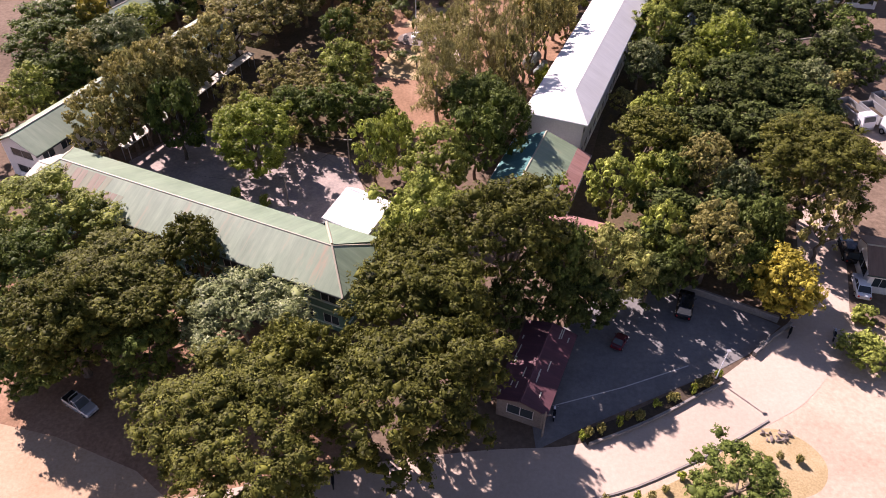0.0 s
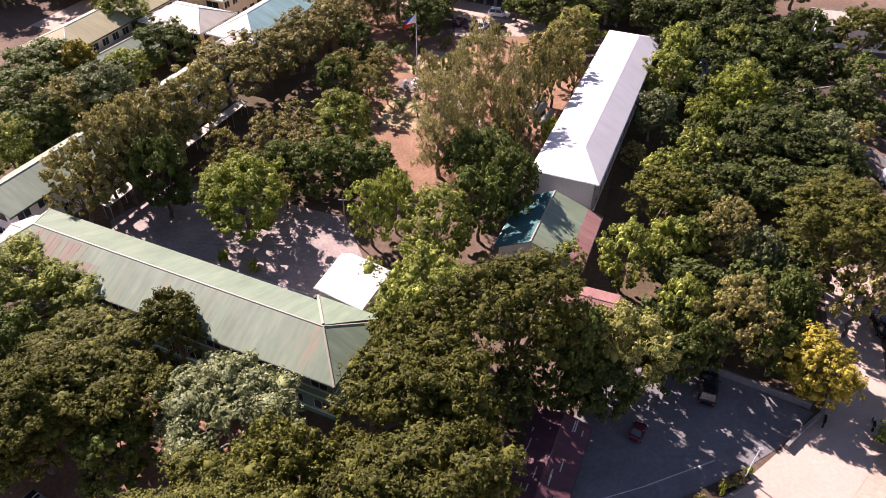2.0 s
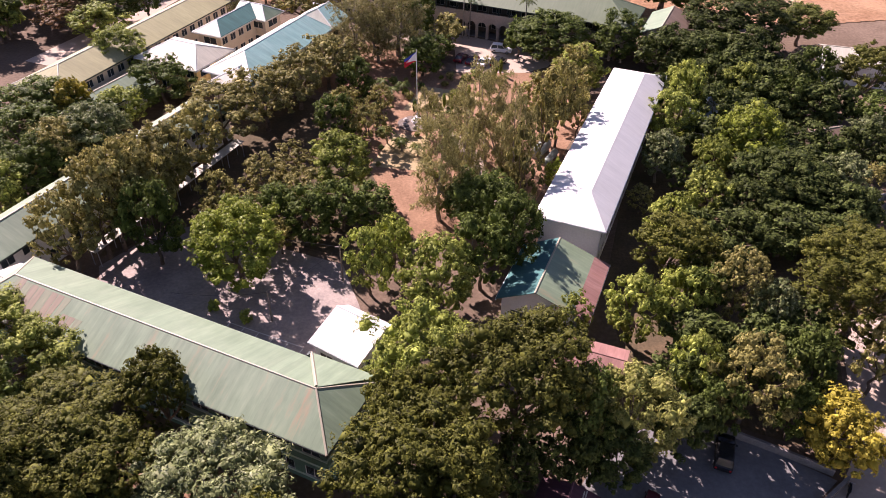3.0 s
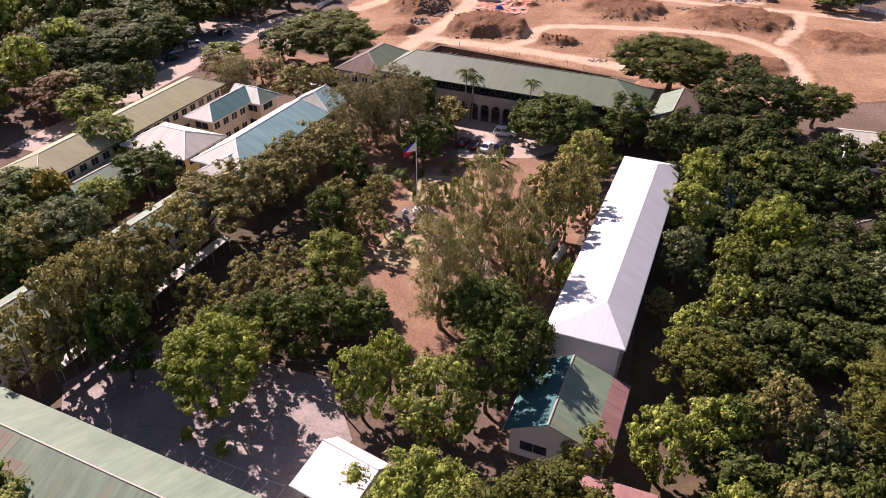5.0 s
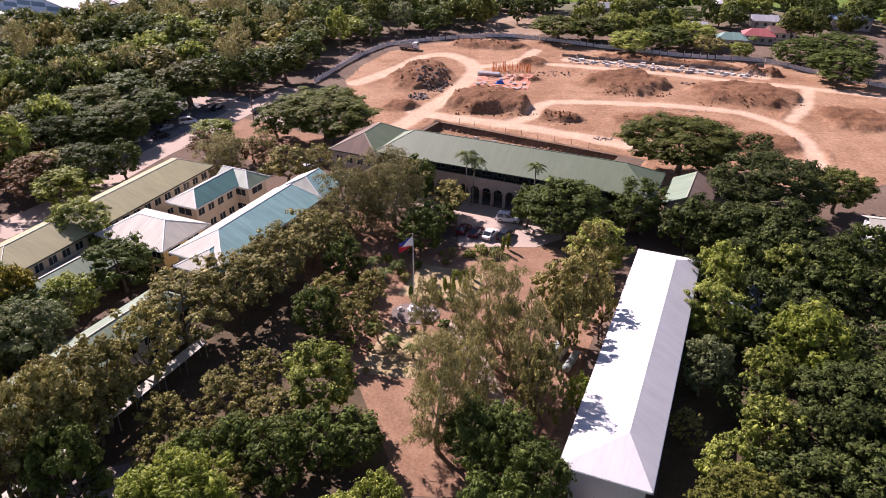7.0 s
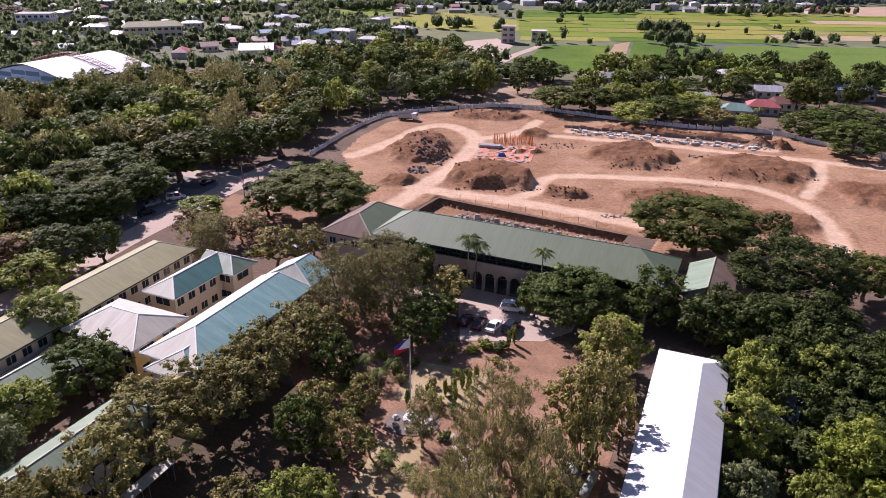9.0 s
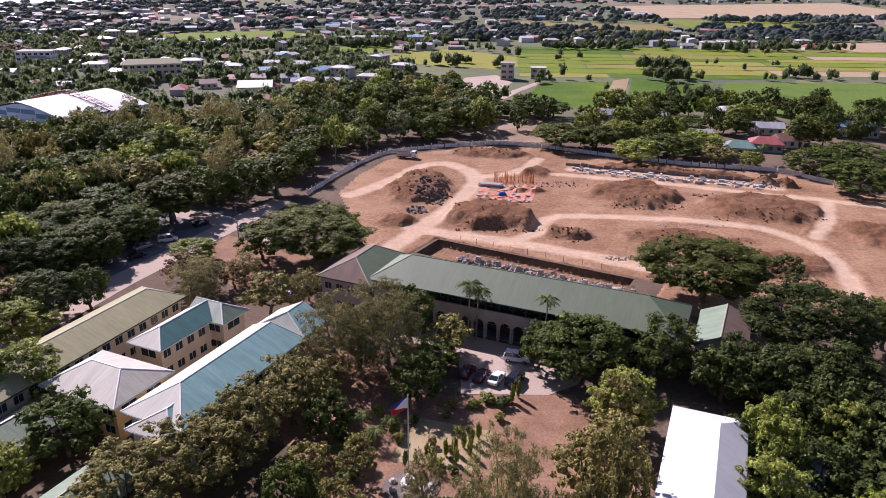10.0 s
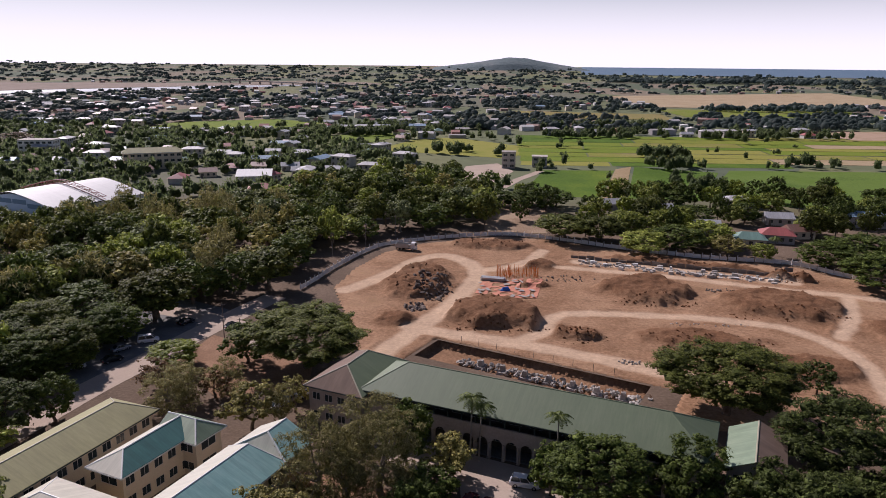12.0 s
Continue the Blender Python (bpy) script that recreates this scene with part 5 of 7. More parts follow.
tree("dark", -23.5, 95.0, 3.4, 8.0)
tree("deep", -76.5, 171.7, 6.7, 10.0, 1)
tree("dark", -70.6, 177.0, 4.5, 9.0, 1)
tree("deep", -88.8, 185.7, 6.7, 11.0, 1)
tree("deep", -83.1, 195.9, 5.1, 9.0, 1)
tree("dark", 4.2, 83.6, 4.0, 12.0)
tree("rain", 45.8, 74.9, 8.3, 14.0)
tree("rain", 74.8, 136.5, 6.5, 11.0, 1)
tree("dark", 65.0, 138.6, 4.9, 11.0, 1)
tree("deep", 64.6, 128.2, 4.1, 9.0, 1)
tree("grey", 68.1, 120.3, 3.6, 7.0, 1)
tree("deep", 58.9, 113.2, 3.7, 7.0, 1)
tree("deep", 55.8, 97.2, 3.7, 8.0)
tree("deep", 50.2, 102.1, 5.0, 9.0)
tree("deep", 49.7, 115.2, 3.6, 9.0)
tree("dark", 57.6, 130.0, 4.0, 10.0, 1)
tree("deep", 54.4, 146.4, 4.9, 10.0, 1)
tree("deep", 10.7, 56.2, 3.5, 10.0)
tree("deep", 6.5, 53.6, 2.6, 9.0)
tree("deep", 13.3, 55.2, 2.2, 8.0)
tree("deep", 65.2, 115.8, 4.2, 8.0, 1)
tree("dark", 71.0, 125.0, 4.5, 9.0, 1)
tree("deep", 68.6, 111.3, 3.5, 7.0, 1)
tree("teak", 63.3, 107.6, 2.7, 6.0, 1)
tree("deep", 43.5, 154.4, 4.4, 9.0, 1)
tree("deep", 47.3, 147.4, 4.8, 10.0, 1)

# ---- construction site ----
SITE = [(-15, 196), (-22, 205), (-24, 216), (-30, 236), (-36, 256), (-33, 276), (-26, 296), (-14, 309), (14, 321), (30, 317), (54, 303), (80, 292), (104, 286), (128, 262),
        (150, 220), (140, 190), (88, 180), (62, 178), (44, 178), (38, 182), (-8, 202)]
TRACKS = [smooth_line(p, 4) for p in (
    [(-33, 254), (-28.3, 259.2), (-20, 274), (-12.3, 289.5), (-3.2, 291.5), (4.8, 275.4), (0.5, 253), (-6.5, 234.4), (-12, 222), (-18, 208)],
    [(-12, 226), (-6, 223.4), (7, 219), (22.8, 212.2), (39, 204), (50, 198)],
    [(14, 219), (19, 224), (26.2, 237.3), (54.3, 236.6), (67.4, 234), (78.8, 228.8), (85.3, 215), (84, 199), (80, 186)],
    [(4.8, 275.4), (18.2, 282.5), (27.2, 300.6)],
    [(30, 281), (64, 271.6), (85.6, 262.7), (106, 256), (124, 248)],
    [(88, 224), (98, 238), (106, 256)],
    [(37, 287), (66, 279), (96, 268)])]
TRACK_W = (4.6, 4.6, 3.2, 3.6, 3.0, 2.8, 4.5)
# mounds: middle, reach along and across, turn, height, roughness
MOUNDS = [((8.5, 236), 15.0, 11.5, -8, 3.5, 0.35), ((-12.5, 263), 12, 19, -8, 2.2, 0.7), ((52, 258), 14, 13.5, -14, 2.7, 0.3), ((83, 247), 18, 13, -12, 2.3, 0.3),
          ((24, 283), 7, 5.5, -20, 1.5, 0.3), ((27.5, 223), 6.5, 4.5, -10, 1.7, 0.4), ((10, 308), 16, 7, -8, 1.6, 0.4), ((74, 206), 12, 8, -10, 1.3, 0.3),
          ((54, 222), 16, 7, -6, 1.2, 0.3), ((98, 272), 7, 3.4, -20, 2.2, 0.8), ((66, 287), 30, 3.6, -17, 1.3, 0.7), ((20, 262), 6, 4, 10, 0.8, 0.5), ((-16, 232), 6, 5, 20, 1.2, 0.8), ((108, 226), 13, 12, 0, 1.2, 0.3)]


def near_line(x, y, pts):
    best = 1e9
    for (x0, y0), (x1, y1) in zip(pts, pts[1:]):
        dx, dy = x1 - x0, y1 - y0
        t = max(0.0, min(1.0, ((x - x0) * dx + (y - y0) * dy) / (dx * dx + dy * dy + 1e-9)))
        best = min(best, math.hypot(x - x0 - t * dx, y - y0 - t * dy))
    return best


def site_height(x, y):
    track, berm = 0.0, 0.0
    for pts, w in zip(TRACKS, TRACK_W):
        d = near_line(x, y, pts)
        d += 0.7 * noise.noise(Vector((x * 0.25, y * 0.25, w)))
        track = max(track, max(0.0, min(1.0, (w * 0.5 + 1.1 - d) / 1.4)))
        berm = max(berm, math.exp(-((d - w * 0.5 - 1.7) / 0.8) ** 2))
    h, bank = 0.0, 0.0
    for (mx, my), ra, rb, turn, top, rough in MOUNDS:
        c, s = math.cos(radians(turn)), math.sin(radians(turn))
        u, v = ((x - mx) * c + (y - my) * s) / ra, (-(x - mx) * s + (y - my) * c) / rb
        e = math.hypot(u, v) + 0.24 * noise.noise(Vector((x * 0.11, y * 0.11, top))) + 0.10 * noise.noise(Vector((x * 0.4, y * 0.4, top)))
        k = max(0.0, min(1.0, (1.0 - e) / 0.34))
        k = k * k * (3 - 2 * k)
        rake = 0.09 * math.sin(1.9 * (u * ra * 0.5 + v * rb) + 2.5 * noise.noise(Vector((x * 0.08, y * 0.08, 3))))
        h = max(h, k * (top * (1.0 - 0.25 * min(1, e)) + rake + 1.4 * rough * noise.fractal(Vector((x * 0.3, y * 0.3, 1.3)), 1.0, 2.0, 4)))
        bank = max(bank, k, 0.75 * max(0.0, min(1.0, (1.4 - e) / 0.5)) * (0.5 + noise.noise(Vector((x * 0.16, y * 0.16, 4)))))
    h += bank * 0.45 * noise.fractal(Vector((x * 0.55, y * 0.55, 8)), 0.8, 2.0, 4)
    h *= 1 - 0.85 * track
    h += 0.5 * berm * (1 - track) * max(0.0, 0.25 + noise.noise(Vector((x * 0.12, y * 0.12, 6))))
    h += 0.18 * noise.fractal(Vector((x * 0.22, y * 0.22, 0)), 1.0, 2.0, 4) * (1 - 0.7 * track)
    r = Vector((x, y)) - TR0
    a, b = r.dot(TRD), r.dot(TRN)
    h = max(h, 0.03)
    if -3 < a < 52:
        if -14 < b < 0.0:
            h = -1.7 * max(0.0, min(1.0, -b / 0.9)) * max(0.0, min(1.0, (a + 3) / 1.0)) + 0.2 * noise.noise(Vector((x, y, 0)))
            bank = 0.55
    return h + 0.05, track, bank


def make_site():
    step = 0.75
    xs, ys = np.arange(-40, 152, step), np.arange(176, 324, step)
    idx, V, F, TK = {}, [], [], []
    for i, x in enumerate(xs):
        for j, y in enumerate(ys):
            if inside(x, y, SITE):
                z, tk, bank = site_height(float(x), float(y))
                idx[i, j] = len(V)
                V.append((float(x), float(y), z))
                TK.append((tk, bank, 0.0, 1.0))
    for (i, j), k in idx.items():
        q = [(i, j), (i + 1, j), (i + 1, j + 1), (i, j + 1)]
        if all(c in idx for c in q):
            F.append([idx[c] for c in q])
    me = bpy.data.meshes.new("site")
    me.from_pydata(V, [], F)
    at = me.color_attributes.new("soil", "FLOAT_COLOR", "POINT")
    at.data.foreach_set("color", np.array(TK, dtype=np.float32).ravel())
    me.shade_smooth()
    m, n, l, p = nodes_of("turned_earth")
    pos = n.new("ShaderNodeNewGeometry").outputs["Position"]
    va = n.new("ShaderNodeVertexColor")
    va.layer_name = "soil"
    sc = n.new("ShaderNodeSeparateColor")
    l.new(va.outputs["Color"], sc.inputs[0])
    big, fine = noise_tex(n, l, pos, 0.05), noise_tex(n, l, pos, 1.1, 8, 0.7)
    flat_r = ramp(n, ((0.17, 0.09, 0.047), (0.265, 0.150, 0.083), (0.36, 0.22, 0.13), (0.27, 0.178, 0.085)))
    l.new(maths(n, l, "MULTIPLY_ADD", fine, 0.4, maths(n, l, "MULTIPLY", big, 0.6)), flat_r.inputs[0])
    bank_r = ramp(n, ((0.115, 0.055, 0.027), (0.175, 0.09, 0.047), (0.25, 0.14, 0.077)))
    l.new(maths(n, l, "MULTIPLY_ADD", fine, 0.5, maths(n, l, "MULTIPLY", big, 0.5)), bank_r.inputs[0])
    col = mixc(n, l, sc.outputs[1], flat_r.outputs[0], bank_r.outputs[0])
    col = mixc(n, l, maths(n, l, "MULTIPLY", sc.outputs[0], 0.85), col, (0.55, 0.395, 0.265))
    col = vary(n, l, col, fine, 0.65, 1.35)
    turned = noise_tex(n, l, pos, 0.22, 7, 0.75)
    col = vary(n, l, col, turned, 0.55, 1.45)
    l.new(col, p.inputs["Base Color"])
    p.inputs["Roughness"].default_value = 0.95
    p.inputs["Specular IOR Level"].default_value = 0.08
    bp = n.new("ShaderNodeBump")
    bp.inputs["Strength"].default_value, bp.inputs["Distance"].default_value = 0.9, 0.32
    l.new(fine, bp.inputs["Height"])
    l.new(bp.outputs[0], p.inputs["Normal"])
    me.materials.append(m)
    return tagged(new("ground_site", me), "bare reddish earth of a construction site with mounds and wheel tracks", "ground", "", "structure")


make_site()


def footing(x, y, z, turn):
    """A column stub on its stepped concrete base with rods sticking out."""
    ob = thing("footing", pose(x, y, z, 0, 0, turn), "pale concrete footing with steel rods in the trench", "footing", "footings in the trench")
    part("base", Shape().hull([(-1.2, -1.2, 0), (1.2, -1.2, 0), (1.2, 1.2, 0), (-1.2, 1.2, 0)], [(-1.0, -1.0, 0.6), (1.0, -1.0, 0.6), (1.0, 1.0, 0.6), (-1.0, 1.0, 0.6)]), M["stone"], ob)
    part("stub", Shape().hull([(-0.6, -0.6, 0.6), (0.6, -0.6, 0.6), (0.6, 0.6, 0.6), (-0.6, 0.6, 0.6)], [(-0.42, -0.42, 1.9), (0.42, -0.42, 1.9), (0.42, 0.42, 1.9), (-0.42, 0.42, 1.9)]), M["stone"], ob)
    for u in (-0.2, 0, 0.2):
        for v in (-0.2, 0.2):
            part("rod", Shape().tube((u, v, 1.9), (u * 1.3, v * 1.3, 2.7), 0.025, 0.025, 4), M["rust_rod"], ob)
    return ob


foot = footing(3.6, 204.3, -2.2, -25)
for k in range(1, 8):
    p = TR0 + TRD * (11.6 + k * 5.1) - TRN * (6.2 + 0.15 * (k % 3))
    copy_thing(foot, pose(p.x, p.y, -1.75, 0, 0, -25 + (k * 7) % 9))
foot.matrix_basis = pose(TR0.x + TRD.x * 11.6 - TRN.x * 6.2, TR0.y + TRD.y * 11.6 - TRN.y * 6.2, -1.75, 0, 0, -25)

# posts along the trench's far edge
for k in range(9):
    p = TR0 + TRD * (3 + k * 4.4) + TRN * 0.9
    tagged(new("fence_post", Shape().tube((p.x, p.y, -0.2), (p.x + 0.04, p.y, 1.5), 0.06, 0.05, 6).mesh("fence_post", M["board"])), "thin grey post at the edge of the trench", "post", "posts along the trench")

# long hoarding round the site
FENCE = smooth_line([(-44.5, 254), (-42, 262), (-38, 278), (-30, 299.5), (-23, 307.7), (-7.6, 316), (14, 322.6), (29, 319), (54.3, 304.6), (79.4, 293.6), (104.3, 287.8), (112.5, 277), (122, 266), (140, 246)], 6)
fence = thing("hoarding", pose(0, 0, 0), "long pale sheet-metal hoarding round the site", "fence")
fence_at, fence_left = [Vector(FENCE[0])], 2.7
for a, b in zip(FENCE, FENCE[1:]):
    a, b = Vector(a), Vector(b)
    while (b - a).length >= fence_left:
        a = a + (b - a).normalized() * fence_left
        fence_at.append(a.copy())
        fence_left = 2.7
    fence_left -= (b - a).length
rng = random.Random(61)
for a, b in zip(fence_at, fence_at[1:]):
    d = (b - a).normalized()
    nrm = Vector((-d.y, d.x)) * 0.03
    a2, b2 = a + d * 0.12, b - d * rng.uniform(0.12, 0.5)
    q = [tuple(a2 - nrm), tuple(b2 - nrm), tuple(b2 + nrm), tuple(a2 + nrm)]
    part("panel", Shape().prism(q, 0.12, rng.uniform(1.25, 1.55)), M["wall_white"], fence)
    part("post", Shape().box(a.x - 0.09, a.y - 0.09, 0, a.x + 0.09, a.y + 0.09, 2.0), M["wall_white"], fence)


def heap(name, x, y, n, rx, ry, sizes, material, label, category, seed, z=None, long=1.0):
    """A heap of broken pieces, each with its own shape."""
    rng = np.random.default_rng(seed)
    s = Shape()
    iv, it = ico()
    for _ in range(n):
        a, d = rng.uniform(0, 6.28), math.sqrt(rng.uniform(0, 1))
        px, py = x + rx * d * math.cos(a), y + ry * d * math.sin(a)
        sz = rng.uniform(*sizes)
        pz = (site_height(px, py)[0] if z is None else z) + sz * 0.2
        rot = Euler(rng.uniform(0, 6.28, 3)).to_matrix()
        k = len(s.v)
        pts = iv * (1 + rng.uniform(-0.3, 0.3, (len(iv), 1))) * np.array([sz * long, sz * 0.7, sz * 0.45])
        for q in pts:
            w = rot @ Vector(q)
            s.v.append((px + w.x, py + w.y, pz + w.z * 0.8))
        for f in it:
            s.f.append(tuple(int(i) + k for i in f))
            s.uv += [(0, 0)] * 3
    return tagged(new(name, s.mesh(name, material)), label, category, "", "stuff")


heap("rubble", -8.2, 256, 90, 6, 11, (0.35, 1.1), M["rubble"], "heap of broken grey concrete rubble", "rubble", 3)
heap("rubble", -12, 241, 24, 3, 3, (0.4, 1.2), M["rubble"], "small heap of broken concrete", "rubble", 4)
heap("rubble", 76, 259, 40, 9, 2.0, (0.2, 0.6), M["board"], "scattered boards and debris", "rubble", 5)
heap("rubble", 30, 268, 36, 9, 3.0, (0.2, 0.6), M["rubble"], "scattered debris on bare earth", "rubble", 6)
for k, (x, y, n, rx, ry) in enumerate(((8.5, 227, 70, 13, 3.5), (9, 240, 40, 12, 6), (52, 247, 60, 12, 3), (83, 238, 60, 16, 4), (-12, 263, 70, 10, 16), (27.5, 221, 40, 7, 4), (98, 271, 50, 8, 3.5), (56, 220, 50, 15, 5), (66, 286, 60, 26, 3), (10, 307, 40, 14, 5))):
    heap("earth_clods", x, y, n, rx, ry, (0.15, 0.5), M["clod"], "loose clods of brown earth on a mound", "earth", 200 + k)
for k in range(8):
    p = TR0 + TRD * (9 + k * 5.1) - TRN * 6.0
    heap("rubble", p.x, p.y, 34, 2.6, 2.0, (0.25, 0.75), M["stone"], "pale debris between the footings", "rubble", 70 + k, -1.1)
heap("rubble", 36, 207.5, 20, 3, 1.4, (0.2, 0.5), M["stone"], "small pile of white bags", "rubble", 8)
heap("rubble", 60, 231, 24, 10, 1.4, (0.15, 0.4), M["stone"], "scattered pale stones", "rubble", 9)
for k in range(84):
    rng = random.Random(k)
    u = k / 84
    x, y = 38 + 56 * u + rng.uniform(-1, 1), 287 - 17 * u + rng.uniform(-5, 2.5)
    z = site_height(x, y)[0]
    w, d, h = rng.uniform(0.35, 0.95), rng.uniform(0.3, 0.7), rng.uniform(0.25, 1.0)
    ob = tagged(new("concrete_form", Shape().hull([(-w, -d, 0), (w, -d, 0), (w, d, 0), (-w, d, 0)], [(-w * 0.85, -d * 0.8, h), (w * 0.85, -d * 0.8, h), (w * 0.85, d * 0.8, h), (-w * 0.85, d * 0.8, h)]).mesh("concrete_form", M["wall_white" if k % 5 == 0 else "stone"])),
                "pale concrete footing form along the far edge of the site", "footing", "footing forms along the far trench")
    ob.matrix_world = pose(x, y, z - 0.1, 0, 0, -16 + rng.uniform(-12, 12))

for k in range(9):
    heap("rubble", 40 + k * 6.4, 285.6 - k * 1.95, 30, 4.0, 2.2, (0.2, 0.65), M["stone"], "pale broken concrete along the far trench", "rubble", 120 + k)
rng = random.Random(63)
retain = thing("board_wall", pose(0, 0, 0), "low dark wall of boards along the far trench", "wall")
for k in range(26):
    x, y = 35.5 + k * 2.42, 292.0 - k * 0.735
    z = site_height(x, y)[0]
    part("board", Shape().prism([(x, y), (x + 2.3, y - 0.70), (x + 2.34, y - 0.58), (x + 0.04, y + 0.12)], z - 0.2, z + rng.uniform(0.7, 1.3)), M["board"], retain)

# orange netting with upright rods, timber stack and blue tarpaulin
net = Shape()
rng = random.Random(2)
for i in range(15):
    for j in range(12):
        def hh(a, b):
            return site_height(3 + a * 1.15 + b * 0.3, 249.5 + b * 1.5)[0] + 0.12 + 0.16 * noise.noise(Vector((a * 0.7, b * 0.7, 0)))
        if rng.random() < 0.62:
            c = [(i, j), (i + 1, j), (i + 1, j + 1), (i, j + 1)]
            net.face([(3 + a * 1.15 + b * 0.3, 249.5 + b * 1.5, hh(a, b)) for a, b in c])
tagged(new("safety_netting", net.mesh("safety_netting", M["orange"])), "crumpled orange netting spread on the earth", "netting")
rods = thing("rod_cage", pose(16.5, 270.5, 0), "dense stand of orange-primed steel rods", "rods")
rng = random.Random(4)
for k in range(120):
    x, y = rng.uniform(-6.2, 6.2), rng.uniform(-2.6, 2.6)
    z = site_height(16.5 + x, 270.5 + y)[0]
    part("rod", Shape().tube((x, y, z - 0.1), (x + rng.uniform(-0.2, 0.2), y + rng.uniform(-0.2, 0.2), z + rng.uniform(1.8, 3.2)), 0.05, 0.04, 4), M["rebar"], rods)
stack = thing("timber_stack", pose(9.2, 265.6, site_height(9.2, 265.6)[0], 0, 0, -12), "stack of grey planks", "timber")
for k in range(9):
    part("plank", Shape().box(-3.6 + (k % 2) * 0.4, -1.2 + (k % 3) * 0.8, 0.02 + 0.3 * (k // 3), 3.2 + (k % 2) * 0.4, -0.5 + (k % 3) * 0.8, 0.28 + 0.3 * (k // 3)), M["steel"], stack)
tz = site_height(12.2, 256)[0]
tarp = Shape().hull([(-1.3, -0.8, 0), (1.3, -0.8, 0), (1.3, 0.8, 0), (-1.3, 0.8, 0)], [(-0.9, -0.2, 1.1), (0.8, -0.25, 1.0), (0.9, 0.3, 1.15), (-0.8, 0.2, 0.95)])
ob = tagged(new("tarpaulin", tarp.mesh("tarpaulin", M["blue"])), "heap under a bright blue tarpaulin", "tarpaulin")
ob.matrix_world = pose(12.2, 256, tz, 0, 0, 20)
cloth = Shape()
rng = random.Random(9)
for k in range(26):
    x, y = rng.uniform(4, 20), rng.uniform(250, 266)
    z, a, w, d = site_height(x, y)[0] + 0.32, rng.uniform(0, 3.1), rng.uniform(0.5, 1.3), rng.uniform(0.3, 0.8)
    c, s_ = math.cos(a), math.sin(a)
    cloth.face([(x + c * u * w - s_ * v * d, y + s_ * u * w + c * v * d, z + 0.1 * rng.random()) for u, v in ((-1, -1), (1, -1), (1, 1), (-1, 1))])
tagged(new("cement_bags", cloth.mesh("cement_bags", M["stone"])), "pale sheets and bags strewn over the netting", "bags", "", "stuff")


# ---- distance ----
FIELDS = []


def field(ring, cols, label, rows=0.0, turn=0.0, z=0.05):
    FIELDS.append(ring)
    n = len(FIELDS)
    m = surf("crop_%d" % n, cols, 0.03, 0.6, 0.9, 0, 0.4, 0.2, grain=0.28)
    area("field_%d" % n, ring, z + 0.005 * n, m, label, "field")


G1, G2, G3 = (0.045, 0.092, 0.011), (0.082, 0.142, 0.016), (0.15, 0.20, 0.022)
Y1, Y2, Y3 = (0.20, 0.21, 0.035), (0.26, 0.245, 0.055), (0.24, 0.19, 0.08)
B1, B2, B3 = (0.30, 0.22, 0.12), (0.38, 0.29, 0.18), (0.44, 0.35, 0.23)
field([(28, 408), (64, 402), (90, 494), (48, 492)], (G1, G2, G3), "green crop field")
field([(66, 402), (76, 401), (104, 512), (92, 500)], (Y3, B1, B2), "strip of dry stubble")
field([(78, 402), (112, 398), (150, 490), (106, 512)], (G1, G2, (0.13, 0.19, 0.06)), "green crop field")
field([(114, 404), (183, 366), (300, 420), (262, 500), (160, 500)], (G1, (0.12, 0.18, 0.035), G2), "large deep green field")
field([(-62, 585), (30, 545), (58, 604), (-8, 680), (-40, 660)], (Y1, Y2, G3), "yellow-green rice field")
rng = random.Random(41)
y = 500.0
while y < 690:
    d = rng.uniform(13, 30)
    x = 36 + (y - 500) * 0.05
    while x < 470:
        w_ = rng.uniform(38, 120)
        a = min(x + w_, 480)
        pal = rng.choice(((G2, G3, Y1), (Y1, Y2, G3), (Y3, Y1, B1), (G1, G2, G3), (Y1, G3, Y2), (B1, B2, Y3) if x > 200 else (G3, Y1, G2)))
        if x > 300 or y > 512 or x < 104:
            sk = 0.16 * (x - 36) * (1 if y < 560 else 0.4)
            sk2 = 0.16 * (a - 36) * (1 if y < 560 else 0.4)
            field([(x, y + 14 - sk * 0.1), (a - 1.2, y + 14 - sk2 * 0.1), (a - 1.2 + d * 0.1, y + 12.8 + d - sk2 * 0.1), (x + d * 0.1, y + 12.8 + d - sk * 0.1)], pal, "strip of green and ripening crop")
        x = a
    y += d
field([(-294, 692), (-203, 724), (-128, 802), (-205, 858), (-294, 801)], (G2, G3, Y1), "bright green field among houses")
field([(-122, 681), (-83, 608), (-49, 689), (-63, 708)], (G2, G3, (0.16, 0.2, 0.08)), "green field beside the town")
field([(290, 1530), (850, 1800), (760, 1320), (540, 1140), (276, 1160)], (B1, B2, B3), "wide dry brown field")
field([(270, 960), (520, 960), (530, 1100), (270, 1110)], (Y3, G3, B1), "field of mixed stubble")
field([(40, 930), (240, 900), (250, 1000), (60, 1040)], (G3, Y3, Y1), "pale green field")
field([(330, 690), (640, 700), (660, 800), (330, 770)], (B2, (0.4, 0.28, 0.2), Y3), "dry pinkish field beside houses")
area("ground_bare", [(8, 330), (30, 327), (50, 345), (28, 398), (14, 392)], 0.04, M["ground"], "bare brown plot beyond the hoarding", "ground")
area("ground_plots", [(-4.7, 441), (9.9, 424), (30, 486), (22, 520), (2, 505)], 0.05, M["concrete"], "cleared bare building plots", "ground")
band("lane", [(20, 428), (30, 455), (46, 488)], 5.0, 0.06, M["concrete"], "pale lane between fields and plots", "road")

